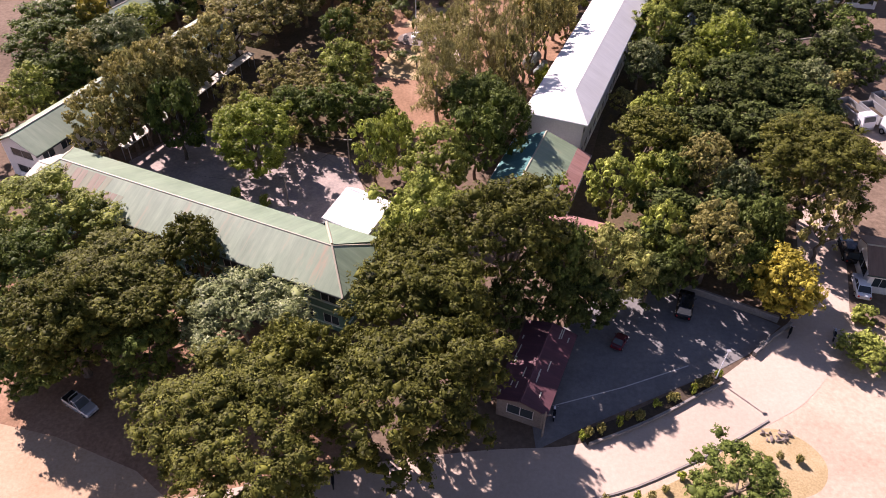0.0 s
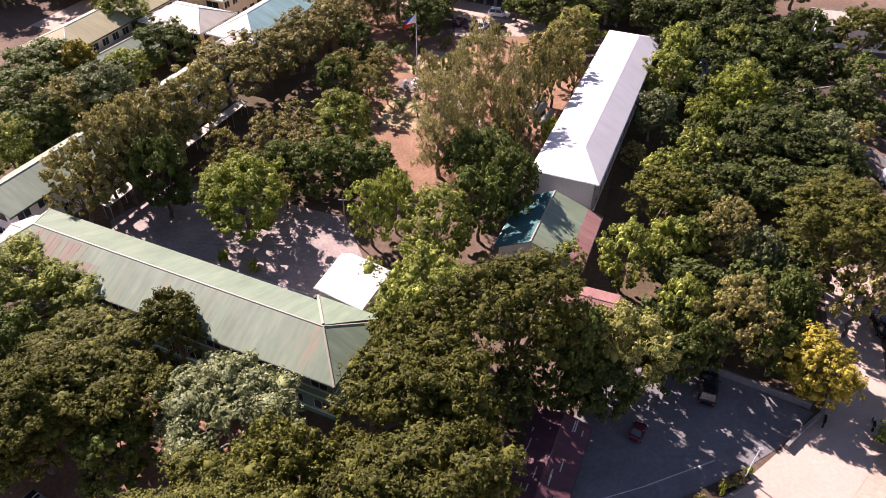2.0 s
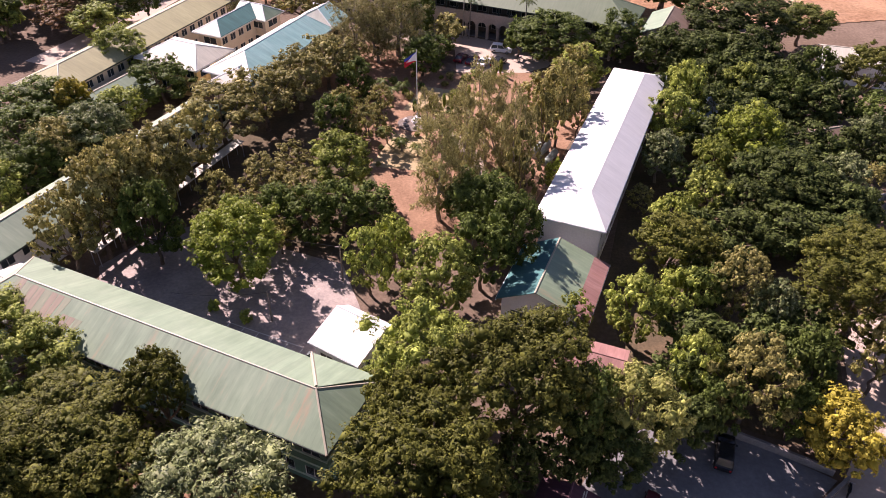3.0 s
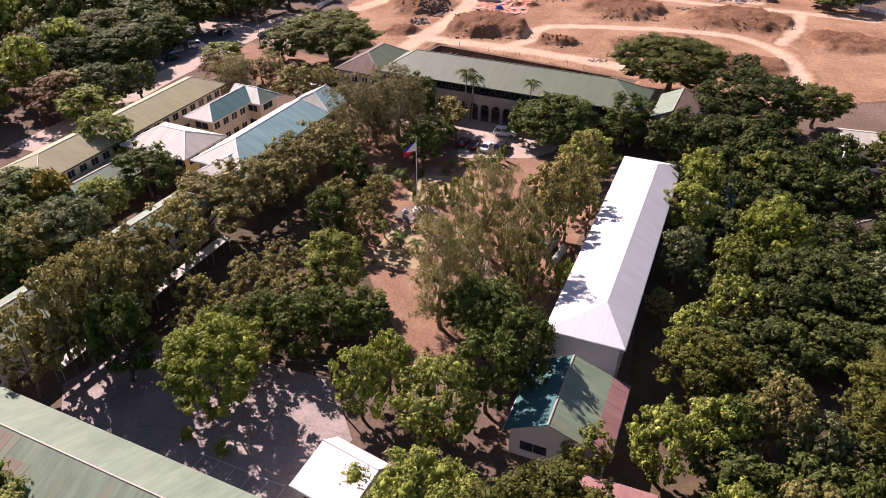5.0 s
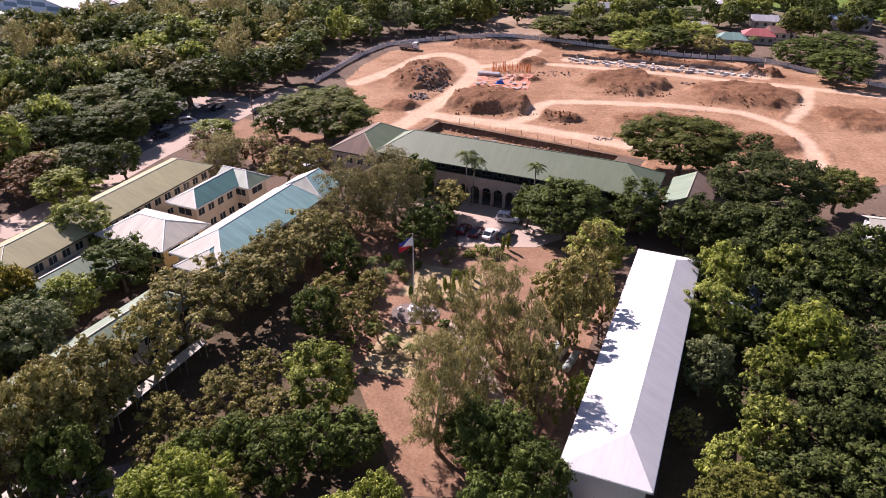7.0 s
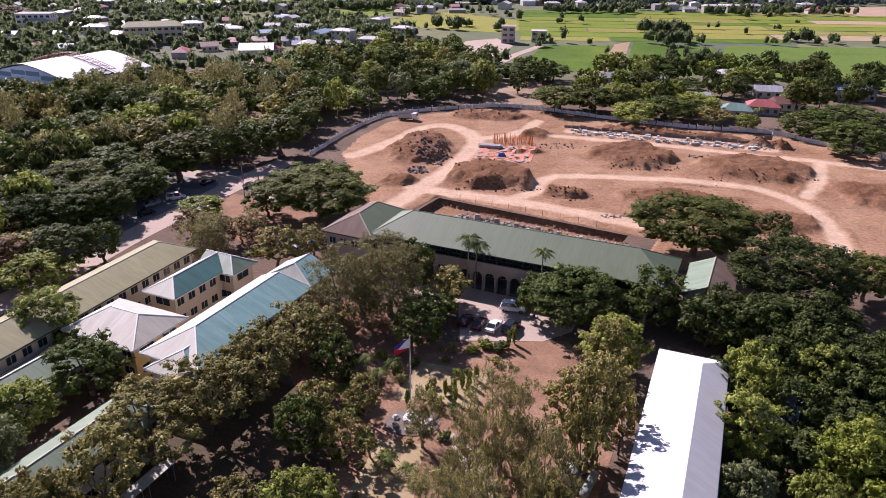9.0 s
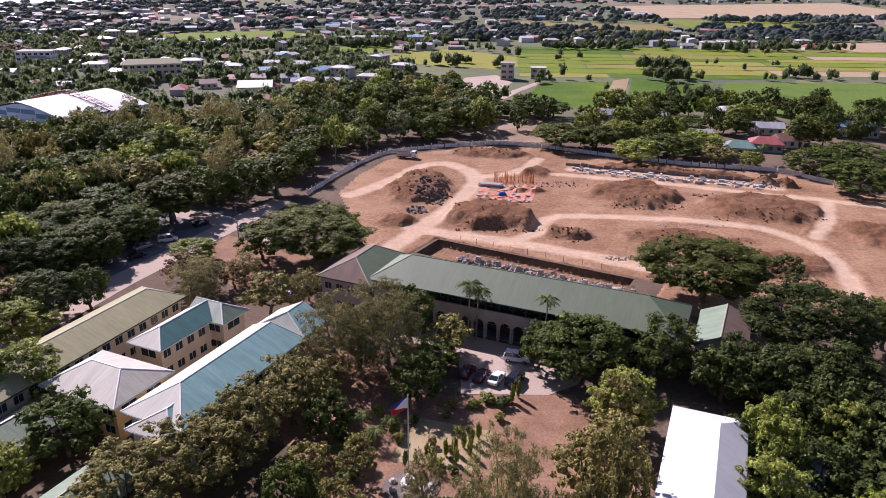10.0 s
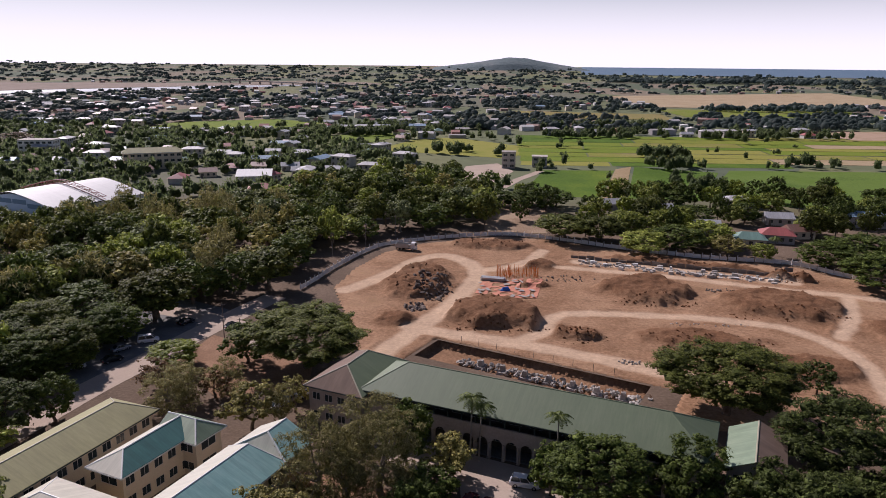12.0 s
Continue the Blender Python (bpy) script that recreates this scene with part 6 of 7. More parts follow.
# river, sea and the hill on the horizon
area("water_river", [(-2400, 1120), (-900, 1290), (-560, 1730), (-420, 2000), (-460, 2060), (-640, 1880), (-960, 1430), (-2400, 1290)], 0.4,
     plain("river_water", (0.42, 0.42, 0.44), 0.35), "pale shallow river", "water")
sand = [(-2400, 1300), (-980, 1450), (-640, 1900), (-420, 2080), (-200, 2150), (-300, 2350), (-900, 2100), (-2400, 1700)]
area("ground_sand", sand, 0.35, surf("river_sand", ((0.22, 0.17, 0.13), (0.30, 0.24, 0.2)), 0.004, 0.05, 0.95), "brown river flats", "ground")


def ring_sheet(name, a0, a1, r0, r1, lift, material, label, category):
    s = Shape()
    n, k = 40, 8
    for i in range(n):
        for j in range(k):
            q = []
            for u, v in ((i, j), (i + 1, j), (i + 1, j + 1), (i, j + 1)):
                an = radians(a0 + (a1 - a0) * u / n)
                rr = r0 + (r1 - r0) * v / k
                q.append((rr * math.sin(an), 80 + rr * math.cos(an), far_z(rr) + lift))
            s.face(list(reversed(q)))
    return flat(name, s, material, label, category)


m_sea = plain("sea_water", (0.10, 0.16, 0.22), 0.45)
ring_sheet("water_sea", 9, 60, 3450, 4860, 1.2, m_sea, "calm blue-grey sea on the horizon", "water")


def make_hill():
    s = Shape()
    nx, ny = 60, 10
    pts = {}
    for i in range(nx + 1):
        for j in range(ny + 1):
            u, v = i / nx * 2 - 1, j / ny * 2 - 1
            e = max(0.0, 1 - abs(u) ** 1.5) * max(0.0, 1 - v * v)
            prof = (0.62 + 0.38 * math.exp(-((u - 0.12) / 0.45) ** 2)) * e ** 0.7
            x, y = 262 + u * 440, 4380 + v * 260
            z = far_z(math.hypot(x, y - 80)) + 66 * prof + 4 * noise.noise(Vector((x * 0.02, y * 0.02, 0))) * e
            pts[i, j] = (x, y, z)
    for i in range(nx):
        for j in range(ny):
            s.face([pts[i, j], pts[i + 1, j], pts[i + 1, j + 1], pts[i, j + 1]])
    # grey-blue tones: the haze over the far hill is in its colour
    me = s.mesh("hill", surf("hazed_wooded_hill", ((0.10, 0.135, 0.14), (0.14, 0.175, 0.18), (0.22, 0.22, 0.21)), 0.006, 0.05, 0.95, 0, 0.6, 4.0), True)
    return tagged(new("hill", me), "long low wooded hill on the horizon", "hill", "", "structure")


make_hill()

# woods beside the site, tree by tree
WOOD = [(-150, 205), (-104, 212), (-92, 240), (-66, 246), (-56, 262), (-50, 282), (-40, 304), (-26, 318), (10, 330), (14, 398), (-10, 430), (-60, 430), (-90, 360), (-115, 350), (-165, 300), (-175, 240)]
rng = random.Random(21)
placed, wood_rows = [], []
tries = 0
while len(placed) < 215 and tries < 15000:
    tries += 1
    x, y = rng.uniform(-175, 14), rng.uniform(205, 430)
    if not inside(x, y, WOOD):
        continue
    r = rng.uniform(4.4, 7.6)
    if any((x - a) ** 2 + (y - b) ** 2 < (0.54 * (r + c)) ** 2 for a, b, c in placed):
        continue
    placed.append((x, y, r))
    kind = rng.choice(("dark", "deep", "shade", "shade", "mango", "teak", "grey", "dry" if x < -60 else "dark"))
    wood_rows.append((kind, x, y, r, rng.uniform(8, 15) if kind != "dry" else 14))
join_trees("woodland", wood_rows, "dense mixed woodland beside the construction site")
grove_rows, grove = [], []
tries = 0
while len(grove) < 70 and tries < 6000:
    tries += 1
    y = rng.uniform(322, 398)
    x = rng.uniform(16, 215)
    edge = 327 - 0.45 * (x - 14) if x < 110 else 285 - 0.9 * (x - 110)
    r = rng.uniform(3.4, 6.4)
    if y < edge + 6 or (8 < x < 50 and 327 < y < 398 and rng.random() < 0.8) or any((x - a) ** 2 + (y - b) ** 2 < (0.5 * (r + c)) ** 2 for a, b, c in grove):
        continue
    if any((x - a) ** 2 + (y - b) ** 2 < 9 ** 2 for a, b in ((63, 335), (98, 322), (92, 334), (88, 318), (110, 330), (118, 372), (126, 350), (84, 352), (140, 344), (60, 372), (57, 392))):
        continue
    grove.append((x, y, r))
    grove_rows.append((rng.choice(("dark", "mango", "shade", "dark", "light")), x, y, r, rng.uniform(8, 13)))
join_trees("grove", grove_rows, "grove of mixed trees between the hoarding and the fields")


def scatter(name, spots, seed, label, lf, sprigs=True):
    """Far trees: one mesh of many small leafy crowns."""
    g = np.random.default_rng(seed)
    V, F = [], []
    base = []
    for v in range(4):
        lob = ball_dirs(5, g) * np.array([0.62, 0.62, 0.42]) * g.uniform(0.5, 1.0, (5, 1))
        lob[:, 2] = np.abs(lob[:, 2]) + 0.35
        vs, fs, k = [], [], 0
        iv, it = ico()
        for c in lob:
            vs.append(c + iv * (1 + g.uniform(-0.25, 0.25, (len(iv), 1))) * g.uniform(0.28, 0.45))
            keep = it[(iv[it][:, :, 2].mean(1) > -0.5)]
            fs.append(keep + k)
            k += len(iv)
        for c in lob if sprigs else ():
            d = ball_dirs(11, g)
            d[:, 2] = np.abs(d[:, 2])
            p = c + d * g.uniform(0.34, 0.56, (11, 1))
            tri = p[:, None, :] + g.normal(size=(11, 3, 3)) * 0.10
            vs.append(tri.reshape(-1, 3))
            fs.append(np.arange(33).reshape(11, 3) + k)
            k += 33
        base.append((np.concatenate(vs), np.concatenate(fs)))
    k = 0
    for i, (x, y, r, h) in enumerate(spots):
        bv, bf = base[i % 4]
        an = g.uniform(0, 6.28)
        c, s_ = math.cos(an), math.sin(an)
        q = bv.copy()
        q[:, 0], q[:, 1] = (bv[:, 0] * c - bv[:, 1] * s_) * r + x, (bv[:, 0] * s_ + bv[:, 1] * c) * r + y
        q[:, 2] = bv[:, 2] * h + far_z(math.hypot(x, y - 80))
        V.append(q)
        F.append(bf + k)
        k += len(q)
    V, F = np.concatenate(V), np.concatenate(F)
    me = bpy.data.meshes.new(name)
    me.vertices.add(len(V))
    me.vertices.foreach_set("co", V.astype(np.float32).ravel())
    me.loops.add(F.size)
    me.loops.foreach_set("vertex_index", F.astype(np.int32).ravel())
    me.polygons.add(len(F))
    me.polygons.foreach_set("loop_start", (np.arange(len(F)) * 3).astype(np.int32))
    me.materials.append(lf)
    me.update(calc_edges=True)
    return tagged(new(name, me), label, "trees", "", "stuff")


def free(x, y):
    return not any(inside(x, y, f) for f in FIELDS) and not inside(x, y, SITE) and not (-30 < x < 40 and 430 < y < 560)


WATER = [[(-2400, 1100), (-900, 1270), (-560, 1710), (-400, 1990), (-200, 2150), (-300, 2350), (-900, 2100), (-2400, 1700)]]
rng = random.Random(31)
spots = []
while len(spots) < 1700:
    y = 330 + 470 * rng.random() ** 1.2
    x = rng.uniform(-0.70, 0.70) * (y - 60)
    town = x < -40 + 0.1 * y
    dens = noise.noise(Vector((x * 0.012, y * 0.012, 2))) + (0.25 if town else -0.18)
    if y < 400 and x > 14:
        continue
    if dens < rng.uniform(-0.3, 0.45) or not free(x, y) or inside(x, y, WOOD):
        continue
    r = rng.uniform(2.2, 5.0)
    spots.append((x, y, r, r * rng.uniform(1.3, 1.9)))
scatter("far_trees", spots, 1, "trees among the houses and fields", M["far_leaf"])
spots = []
while len(spots) < 3300:
    y = 760 + 3600 * rng.random() ** 1.6
    x = rng.uniform(-0.68, 0.68) * y
    if noise.noise(Vector((x * 0.004, y * 0.0075, 7))) < rng.uniform(-0.22, 0.14) or not free(x, y) or inside(x, y, WATER[0]):
        continue
    if math.hypot(x, y - 80) > 3400 and x > 0.15 * y:
        continue
    r = rng.uniform(4.0, 9.0) * (1 + y / 3000)
    spots.append((x, y, r, r * rng.uniform(0.6, 0.95)))
scatter("distant_woods", spots, 2, "distant belts of trees on the plain", M["hazed_leaf"], False)
belt = []
for k in range(620):
    x = 500 + 1900 * rng.random()
    y = 2350 + rng.uniform(-90, 90) - 0.22 * (x - 500) + 250
    belt.append((x, y, rng.uniform(14, 26), rng.uniform(12, 20)))
for k in range(70):
    x = 330 + 210 * rng.random()
    belt.append((x, 1075 + rng.uniform(-25, 25), rng.uniform(6, 11), rng.uniform(7, 12)))
scatter("far_belts", belt, 5, "dark belts of trees towards the sea", M["hazed_leaf"], False)
belt = []
for x0, x1, y0, n in ((122, 150, 560, 26), (112, 148, 505, 12), (300, 420, 505, 34), (110, 136, 430, 10), (110, 200, 790, 60), (-20, 30, 570, 14), (-130, -60, 690, 50), (-260, -190, 640, 45), (60, 330, 690, 60)):
    for k in range(n):
        x = rng.uniform(x0, x1)
        belt.append((x, y0 + rng.uniform(-12, 12), rng.uniform(3, 5.5), rng.uniform(5, 9)))
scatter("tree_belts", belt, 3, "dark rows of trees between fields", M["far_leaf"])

# houses of the town, each a thing of its own
HOUSE_ROOF = []
for nm, c in (("grey", (0.38, 0.38, 0.39)), ("rust", (0.24, 0.13, 0.10)), ("red", (0.33, 0.09, 0.08)), ("pale", (0.46, 0.44, 0.43)), ("green", (0.14, 0.24, 0.2)), ("blue", (0.2, 0.3, 0.4))):
    HOUSE_ROOF.append(sheet_roof("house_roof_" + nm, (tuple(v * 0.8 for v in c), c, tuple(min(0.8, v * 1.15) for v in c)), 0.12, 0.55))


def house(L, W, ze, zr, rm, wall, label, hip=0.0, storeys=1):
    ob = thing("house", pose(0, -200, 0), label, "house", "houses of the town")
    x0, x1, y0, y1 = -L / 2, L / 2, -W / 2, W / 2
    body = Shape().box(x0 + 0.5, y0 + 0.5, 0, x1 - 0.5, y1 - 0.5, ze)
    if not hip:
        for x, o in ((x0 + 0.5, 1), (x1 - 0.7, -1)):
            body.hull([(x, y0 + 0.5, ze), (x + 0.2, y0 + 0.5, ze), (x + 0.2, y1 - 0.5, ze), (x, y1 - 0.5, ze)], [(x, -0.01, zr - 0.2), (x + 0.2, -0.01, zr - 0.2), (x + 0.2, 0.01, zr - 0.2), (x, 0.01, zr - 0.2)])
    part("wall", body, wall, ob)
    r0, r1 = (x0 + hip, 0, zr), (x1 - hip, 0, zr)
    rs = Shape()
    rs.hull([(x0, y0, ze - 0.12), (x1, y0, ze - 0.12), (x1, y1, ze - 0.12), (x0, y1, ze - 0.12)], [(r0[0], -0.01, zr), (r1[0], -0.01, zr), (r1[0], 0.01, zr), (r0[0], 0.01, zr)])
    part("roof", rs, rm, ob)
    rise = ze / storeys
    n = max(2, int(L / 3))
    for k in range(storeys):
        for i in range(n):
            x = x0 + 0.5 + (L - 1) * (i + 0.5) / n
            part("window", Shape().box(x - 0.6, y0 + 0.46, k * rise + 1.0, x + 0.6, y0 + 0.52, k * rise + 2.2), M["glass"], ob)
    part("door", Shape().box(x0 + 1.2, y0 + 0.45, 0, x0 + 2.1, y0 + 0.53, 2.05), M["board"], ob)
    return ob


HOUSES = [house(11, 8, 3.0, 4.8, HOUSE_ROOF[0], M["wall_town"], "small house with a grey metal roof"),
          house(10, 8, 3.0, 4.9, HOUSE_ROOF[1], M["wall_cream"], "small house with a rusty roof"),
          house(12, 9, 3.2, 5.2, HOUSE_ROOF[2], M["wall_town"], "house with a red hipped roof", 3.5),
          house(14, 9, 6.2, 7.4, HOUSE_ROOF[3], M["wall_town"], "two-storey white house with a pale roof", 3.5, 2),
          house(11, 9, 3.0, 4.8, HOUSE_ROOF[4], M["wall_cream"], "small house with a green roof", 3.0),
          house(10, 9, 6.0, 7.2, HOUSE_ROOF[0], M["wall_cream"], "two-storey house with cream walls", 0.0, 2),
          house(16, 10, 4.5, 6.0, HOUSE_ROOF[5], M["wall_town"], "long shed with a blue-grey roof")]
rng = random.Random(77)
done = []
tries = 0


def put_house(k, x, y, turn):
    done.append((x, y))
    if HOUSES[k].location.y < -100:
        HOUSES[k].matrix_basis = pose(x, y, 0, 0, 0, turn)
    else:
        copy_thing(HOUSES[k], pose(x, y, 0, 0, 0, turn))


# houses that can be told apart
for k, x, y, turn in ((2, -32, 352, 20), (1, -28, 372, 15), (4, 63, 335, -20), (2, 113, 320, -15), (0, 92, 334, -10), (4, 101, 314, -12), (1, 124, 327, 5), (0, 83, 365, 10), (3, 118, 372, 0), (0, 126, 350, -8),
                       (0, 84, 352, 30), (6, 160, 348, -10), (0, 67, 376, 8), (2, -96, 402, 12), (2, -80, 398, 0), (3, 211, 700, 0), (3, 232, 705, 5), (0, 195, 705, 0), (5, 250, 712, 0), (2, 300, 705, 0),
                       (3, -90, 716, 5), (5, -76, 722, 5), (5, -104, 712, 8), (3, -175, 530, 10), (3, -142, 506, 5), (5, -150, 516, 0), (5, -278, 535, 10), (6, -120, 500, 20), (0, -100, 480, 15), (2, -130, 470, 5)):
    put_house(k, x, y, turn)
while len(done) < 285 and tries < 9000:
    tries += 1
    y = 430 + 800 * rng.random() ** 1.1
    left_side = rng.random() < 0.72
    x = rng.uniform(-0.68, -0.02) * (y - 60) if left_side else rng.uniform(0.1, 0.66) * (y - 60)
    if not left_side and not (670 < y < 760 or y > 1000):
        continue
    if not free(x, y) or any((x - a) ** 2 + (y - b) ** 2 < 15 ** 2 for a, b in done) or inside(x, y, WOOD):
        continue
    put_house(rng.choice((0, 0, 1, 1, 1, 2, 2, 3, 3, 4, 5, 6)), x, y, rng.choice((0, 12, -20, 70, 95)) + rng.uniform(-8, 8))


def far_town():
    """Roofs of the town too far to pick apart: one mesh, each house with its own colour."""
    g = random.Random(51)
    V, F = [], []
    n = 0
    while n < 360:
        y = 640 + 1500 * g.random() ** 1.3
        x = g.uniform(-0.66, 0.62) * y
        if not free(x, y) or inside(x, y, WATER[0]) or noise.noise(Vector((x * 0.006, y * 0.006, 12))) + (0.2 if x < 0 else -0.12) < g.uniform(-0.2, 0.4):
            continue
        if any((x - a) ** 2 + (y - b) ** 2 < 15 ** 2 for a, b in done):
            continue
        L, W, h, t, an = g.uniform(3.5, 7), g.uniform(3, 5), g.uniform(2.6, 5), g.uniform(0.6, 1.8), g.choice((0.1, 0.2, 1.4, -0.3)) + g.uniform(-0.1, 0.1)
        c, s_ = math.cos(an), math.sin(an)
        z0 = far_z(math.hypot(x, y - 80)) - 0.1
        k = len(V)
        for u, v, z in ((-L, -W, 0), (L, -W, 0), (L, W, 0), (-L, W, 0), (-L, -W, h), (L, -W, h), (L, W, h), (-L, W, h), (-L, 0, h + t), (L, 0, h + t)):
            V.append((x + u * c - v * s_, y + u * s_ + v * c, z0 + z))
        F += [tuple(k + i for i in f) for f in ((0, 1, 5, 4), (2, 3, 7, 6), (1, 2, 6, 9, 5), (3, 0, 4, 8, 7), (4, 5, 9, 8), (6, 7, 8, 9))]
        n += 1
    me = bpy.data.meshes.new("far_town")
    me.from_pydata(V, [], F)
    m, nn, l, p = nodes_of("far_house_paint")
    r = ramp(nn, ((0.45, 0.43, 0.42), (0.30, 0.28, 0.27), (0.34, 0.22, 0.18), (0.5, 0.47, 0.44), (0.36, 0.17, 0.14), (0.6, 0.58, 0.56), (0.26, 0.32, 0.36)), (0.0, 1.0))
    r.color_ramp.interpolation = "CONSTANT"
    geo = nn.new("ShaderNodeNewGeometry")
    l.new(geo.outputs["Random Per Island"], r.inputs[0])
    l.new(vary(nn, l, r.outputs[0], noise_tex(nn, l, geo.outputs["Position"], 0.25), 0.75, 1.25), p.inputs["Base Color"])
    p.inputs["Roughness"].default_value = 0.8
    me.materials.append(m)
    tagged(new("far_town", me), "pale and rusty roofs of the distant town", "houses", "", "stuff")


far_town()


def block(name, x, y, turn, L, W, storeys, wall, rm, label):
    """A bare block with rows of windows and a flat or hipped roof."""
    ob = thing(name, pose(x, y, 0, 0, 0, turn), label, "building")
    h = 3.2 * storeys
    side(ob, -L / 2, L / 2, -W / 2, -1, "x", 0, storeys, 3.2, 3.4, wall, 0.9, 2.4)
    side(ob, -L / 2, L / 2, W / 2, 1, "x", 0, storeys, 3.2, 3.4, wall, 0.9, 2.4, False)
    side(ob, -W / 2 + 0.2, W / 2 - 0.2, -L / 2, -1, "y", 0, storeys, 3.2, 3.4, wall, 0.9, 2.4, False)
    side(ob, -W / 2 + 0.2, W / 2 - 0.2, L / 2, 1, "y", 0, storeys, 3.2, 3.4, wall, 0.9, 2.4, False)
    s = Shape()
    for k in range(storeys):
        s.box(-L / 2 + 0.22, -W / 2 + 0.22, k * 3.2 + 0.02, L / 2 - 0.22, W / 2 - 0.22, k * 3.2 + 0.2)
    part("floor_slab", s, M["dark_room"], ob)
    if rm:
        roof(ob, L + 1.6, W + 1.6, h, h + 2.6, 4, 4, (rm,) * 4, rm, M["fascia_pale"])
    else:
        part("roof_slab", Shape().box(-L / 2 - 0.3, -W / 2 - 0.3, h, L / 2 + 0.3, W / 2 + 0.3, h + 0.3), M["stone"], ob)
    return ob


block("apartment_block", -181, 482, 22, 32, 11, 3, M["wall_cream"], M["roof_olive"], "three-storey cream block with a khaki roof")
block("concrete_house", 27.9, 502, -5, 8, 8, 3, M["stone"], None, "unfinished grey three-storey concrete house")
block("concrete_house", 47.1, 508, -5, 9, 8, 2, M["stone"], None, "unfinished grey concrete house beside a lane")
block("white_block", -282, 540, 8, 22, 12, 3, M["wall_white"], None, "white three-storey town house")
hall("warehouse", (-108, 436), 12, 18, 26, 5.0, 7.0, (0, 0), M["roof_white"], M["wall_white"], "white-roofed warehouse among trees", 0.6, 1, 4)

# sports hall with a low curved white roof, a lattice truss over it and a lean-to at its end
gym = thing("sports_hall", pose(-161.6, 347.1, 0, 0, 0, 67.8), "big sports hall with a low white metal roof", "building")
arcs = [(-22.6 + 45.2 * k / 12, 13.0 - 5.0 * (abs(k - 6) / 6) ** 1.35) for k in range(13)]
for (a, za), (b, zb) in zip(arcs, arcs[1:]):
    slope(gym, [(-21.5, a, za), (0.2, a, za), (0.2, b, zb), (-21.5, b, zb)], M["roof_white"])
    slope(gym, [(1.8, a, za - 0.5), (21.5, a, za - 0.5), (21.5, b, zb - 0.5), (1.8, b, zb - 0.5)], M["roof_white"])
m_blue_wall = plain("pale_blue_wall", (0.42, 0.55, 0.66), 0.7)
for x in (-21.0, 20.6):
    s = Shape()
    for (a, za), (b, zb) in zip(arcs, arcs[1:]):
        s.hull([(x, a, 0), (x + 0.3, a, 0), (x + 0.3, b, 0), (x, b, 0)], [(x, a, za - 0.7), (x + 0.3, a, za - 0.7), (x + 0.3, b, zb - 0.7), (x, b, zb - 0.7)])
    part("end_wall", s, m_blue_wall, gym)
m_louvre = plain("blue_louvres", (0.10, 0.19, 0.27), 0.6)
for y0, y1, z0 in ((-16, -8, 7.4), (-8, 0, 8.6), (0, 8, 8.6), (8, 16, 7.4)):
    part("louvre", Shape().box(-21.12, y0 + 0.3, z0, -21.0, y1 - 0.3, z0 + 1.7), m_louvre, gym)
for y in (-22.3, 22.0):
    part("side_wall", Shape().box(-20.7, y, 0, 20.6, y + 0.3, 7.4), M["wall_white"], gym)
tr = Shape()
for x in (0.2, 1.8):
    arch = [(x, y * 1.03, z + 1.5) for y, z in arcs]
    arch2 = [(x, y * 1.0, z + 0.2) for y, z in arcs]
    tr.line(arch, 0.13).line(arch2, 0.13)
    for a, b, c in zip(arch, arch2[1:], arch[1:]):
        tr.tube(a, b, 0.08, 0.08, 4).tube(b, c, 0.07, 0.07, 4)
    if x < 1:
        for a in arch:
            tr.tube(a, (1.8, a[1], a[2]), 0.07, 0.07, 4)
part("truss", tr, plain("red_steel", (0.25, 0.07, 0.06), 0.6), gym, "red steel lattice truss")
lo = thing("lean_hall", pose(-161.6, 347.1, 0, 0, 0, 67.8), "low annex with a pale blue metal roof", "building")
slope(lo, [(-30.5, 18, 4.5), (-30.5, -22, 4.5), (-22.0, -22, 6.0), (-22.0, 18, 6.0)], M["roof_white"])
part("wall", Shape().box(-30.0, -21.5, 0, -22.2, 17.5, 4.2), M["roof_brown"], lo)

# slender white mast in the town, and the long bridge over the river
mast = thing("mast", pose(-248, 1310, 0), "slender white mast in the town", "tower")
part("shaft", Shape().tube((0, 0, 0), (0, 0, 22), 2.2, 1.2, 10), M["white_paint"], mast)
part("tip", Shape().tube((0, 0, 22), (0, 0, 34), 0.8, 0.2, 8), M["white_paint"], mast)
bridge = thing("bridge", pose(0, 0, 0), "long low concrete bridge over the river", "bridge")
B0, B1_ = Vector((-700, 2190)), Vector((-250, 1790))
bd = (B1_ - B0).normalized()
bn = Vector((-bd.y, bd.x)) * 5
part("deck", Shape().hull([(*(B0 - bn), 7), (*(B1_ - bn), 7), (*(B1_ + bn), 7), (*(B0 + bn), 7)], [(*(B0 - bn), 9.5), (*(B1_ - bn), 9.5), (*(B1_ + bn), 9.5), (*(B0 + bn), 9.5)]), M["stone"], bridge)
for k in range(13):
    p = B0.lerp(B1_, k / 12)
    part("pier", Shape().box(p.x - 2, p.y - 2, 0, p.x + 2, p.y + 2, 7), M["stone"], bridge)


# ---- vehicles ----
def wheel(parent, x, y, r=0.33, w=0.22):
    ob = part("wheel", Shape().tube((x, y - w / 2, r), (x, y + w / 2, r), r, r, 14), M["tyre"], parent)
    o = w / 2 + 0.012
    sgn = 1 if y > 0 else -1
    part("rim", Shape().tube((x, y + sgn * (o - 0.05), r), (x, y + sgn * o, r), r * 0.6, r * 0.55, 10), M["chrome"], ob)


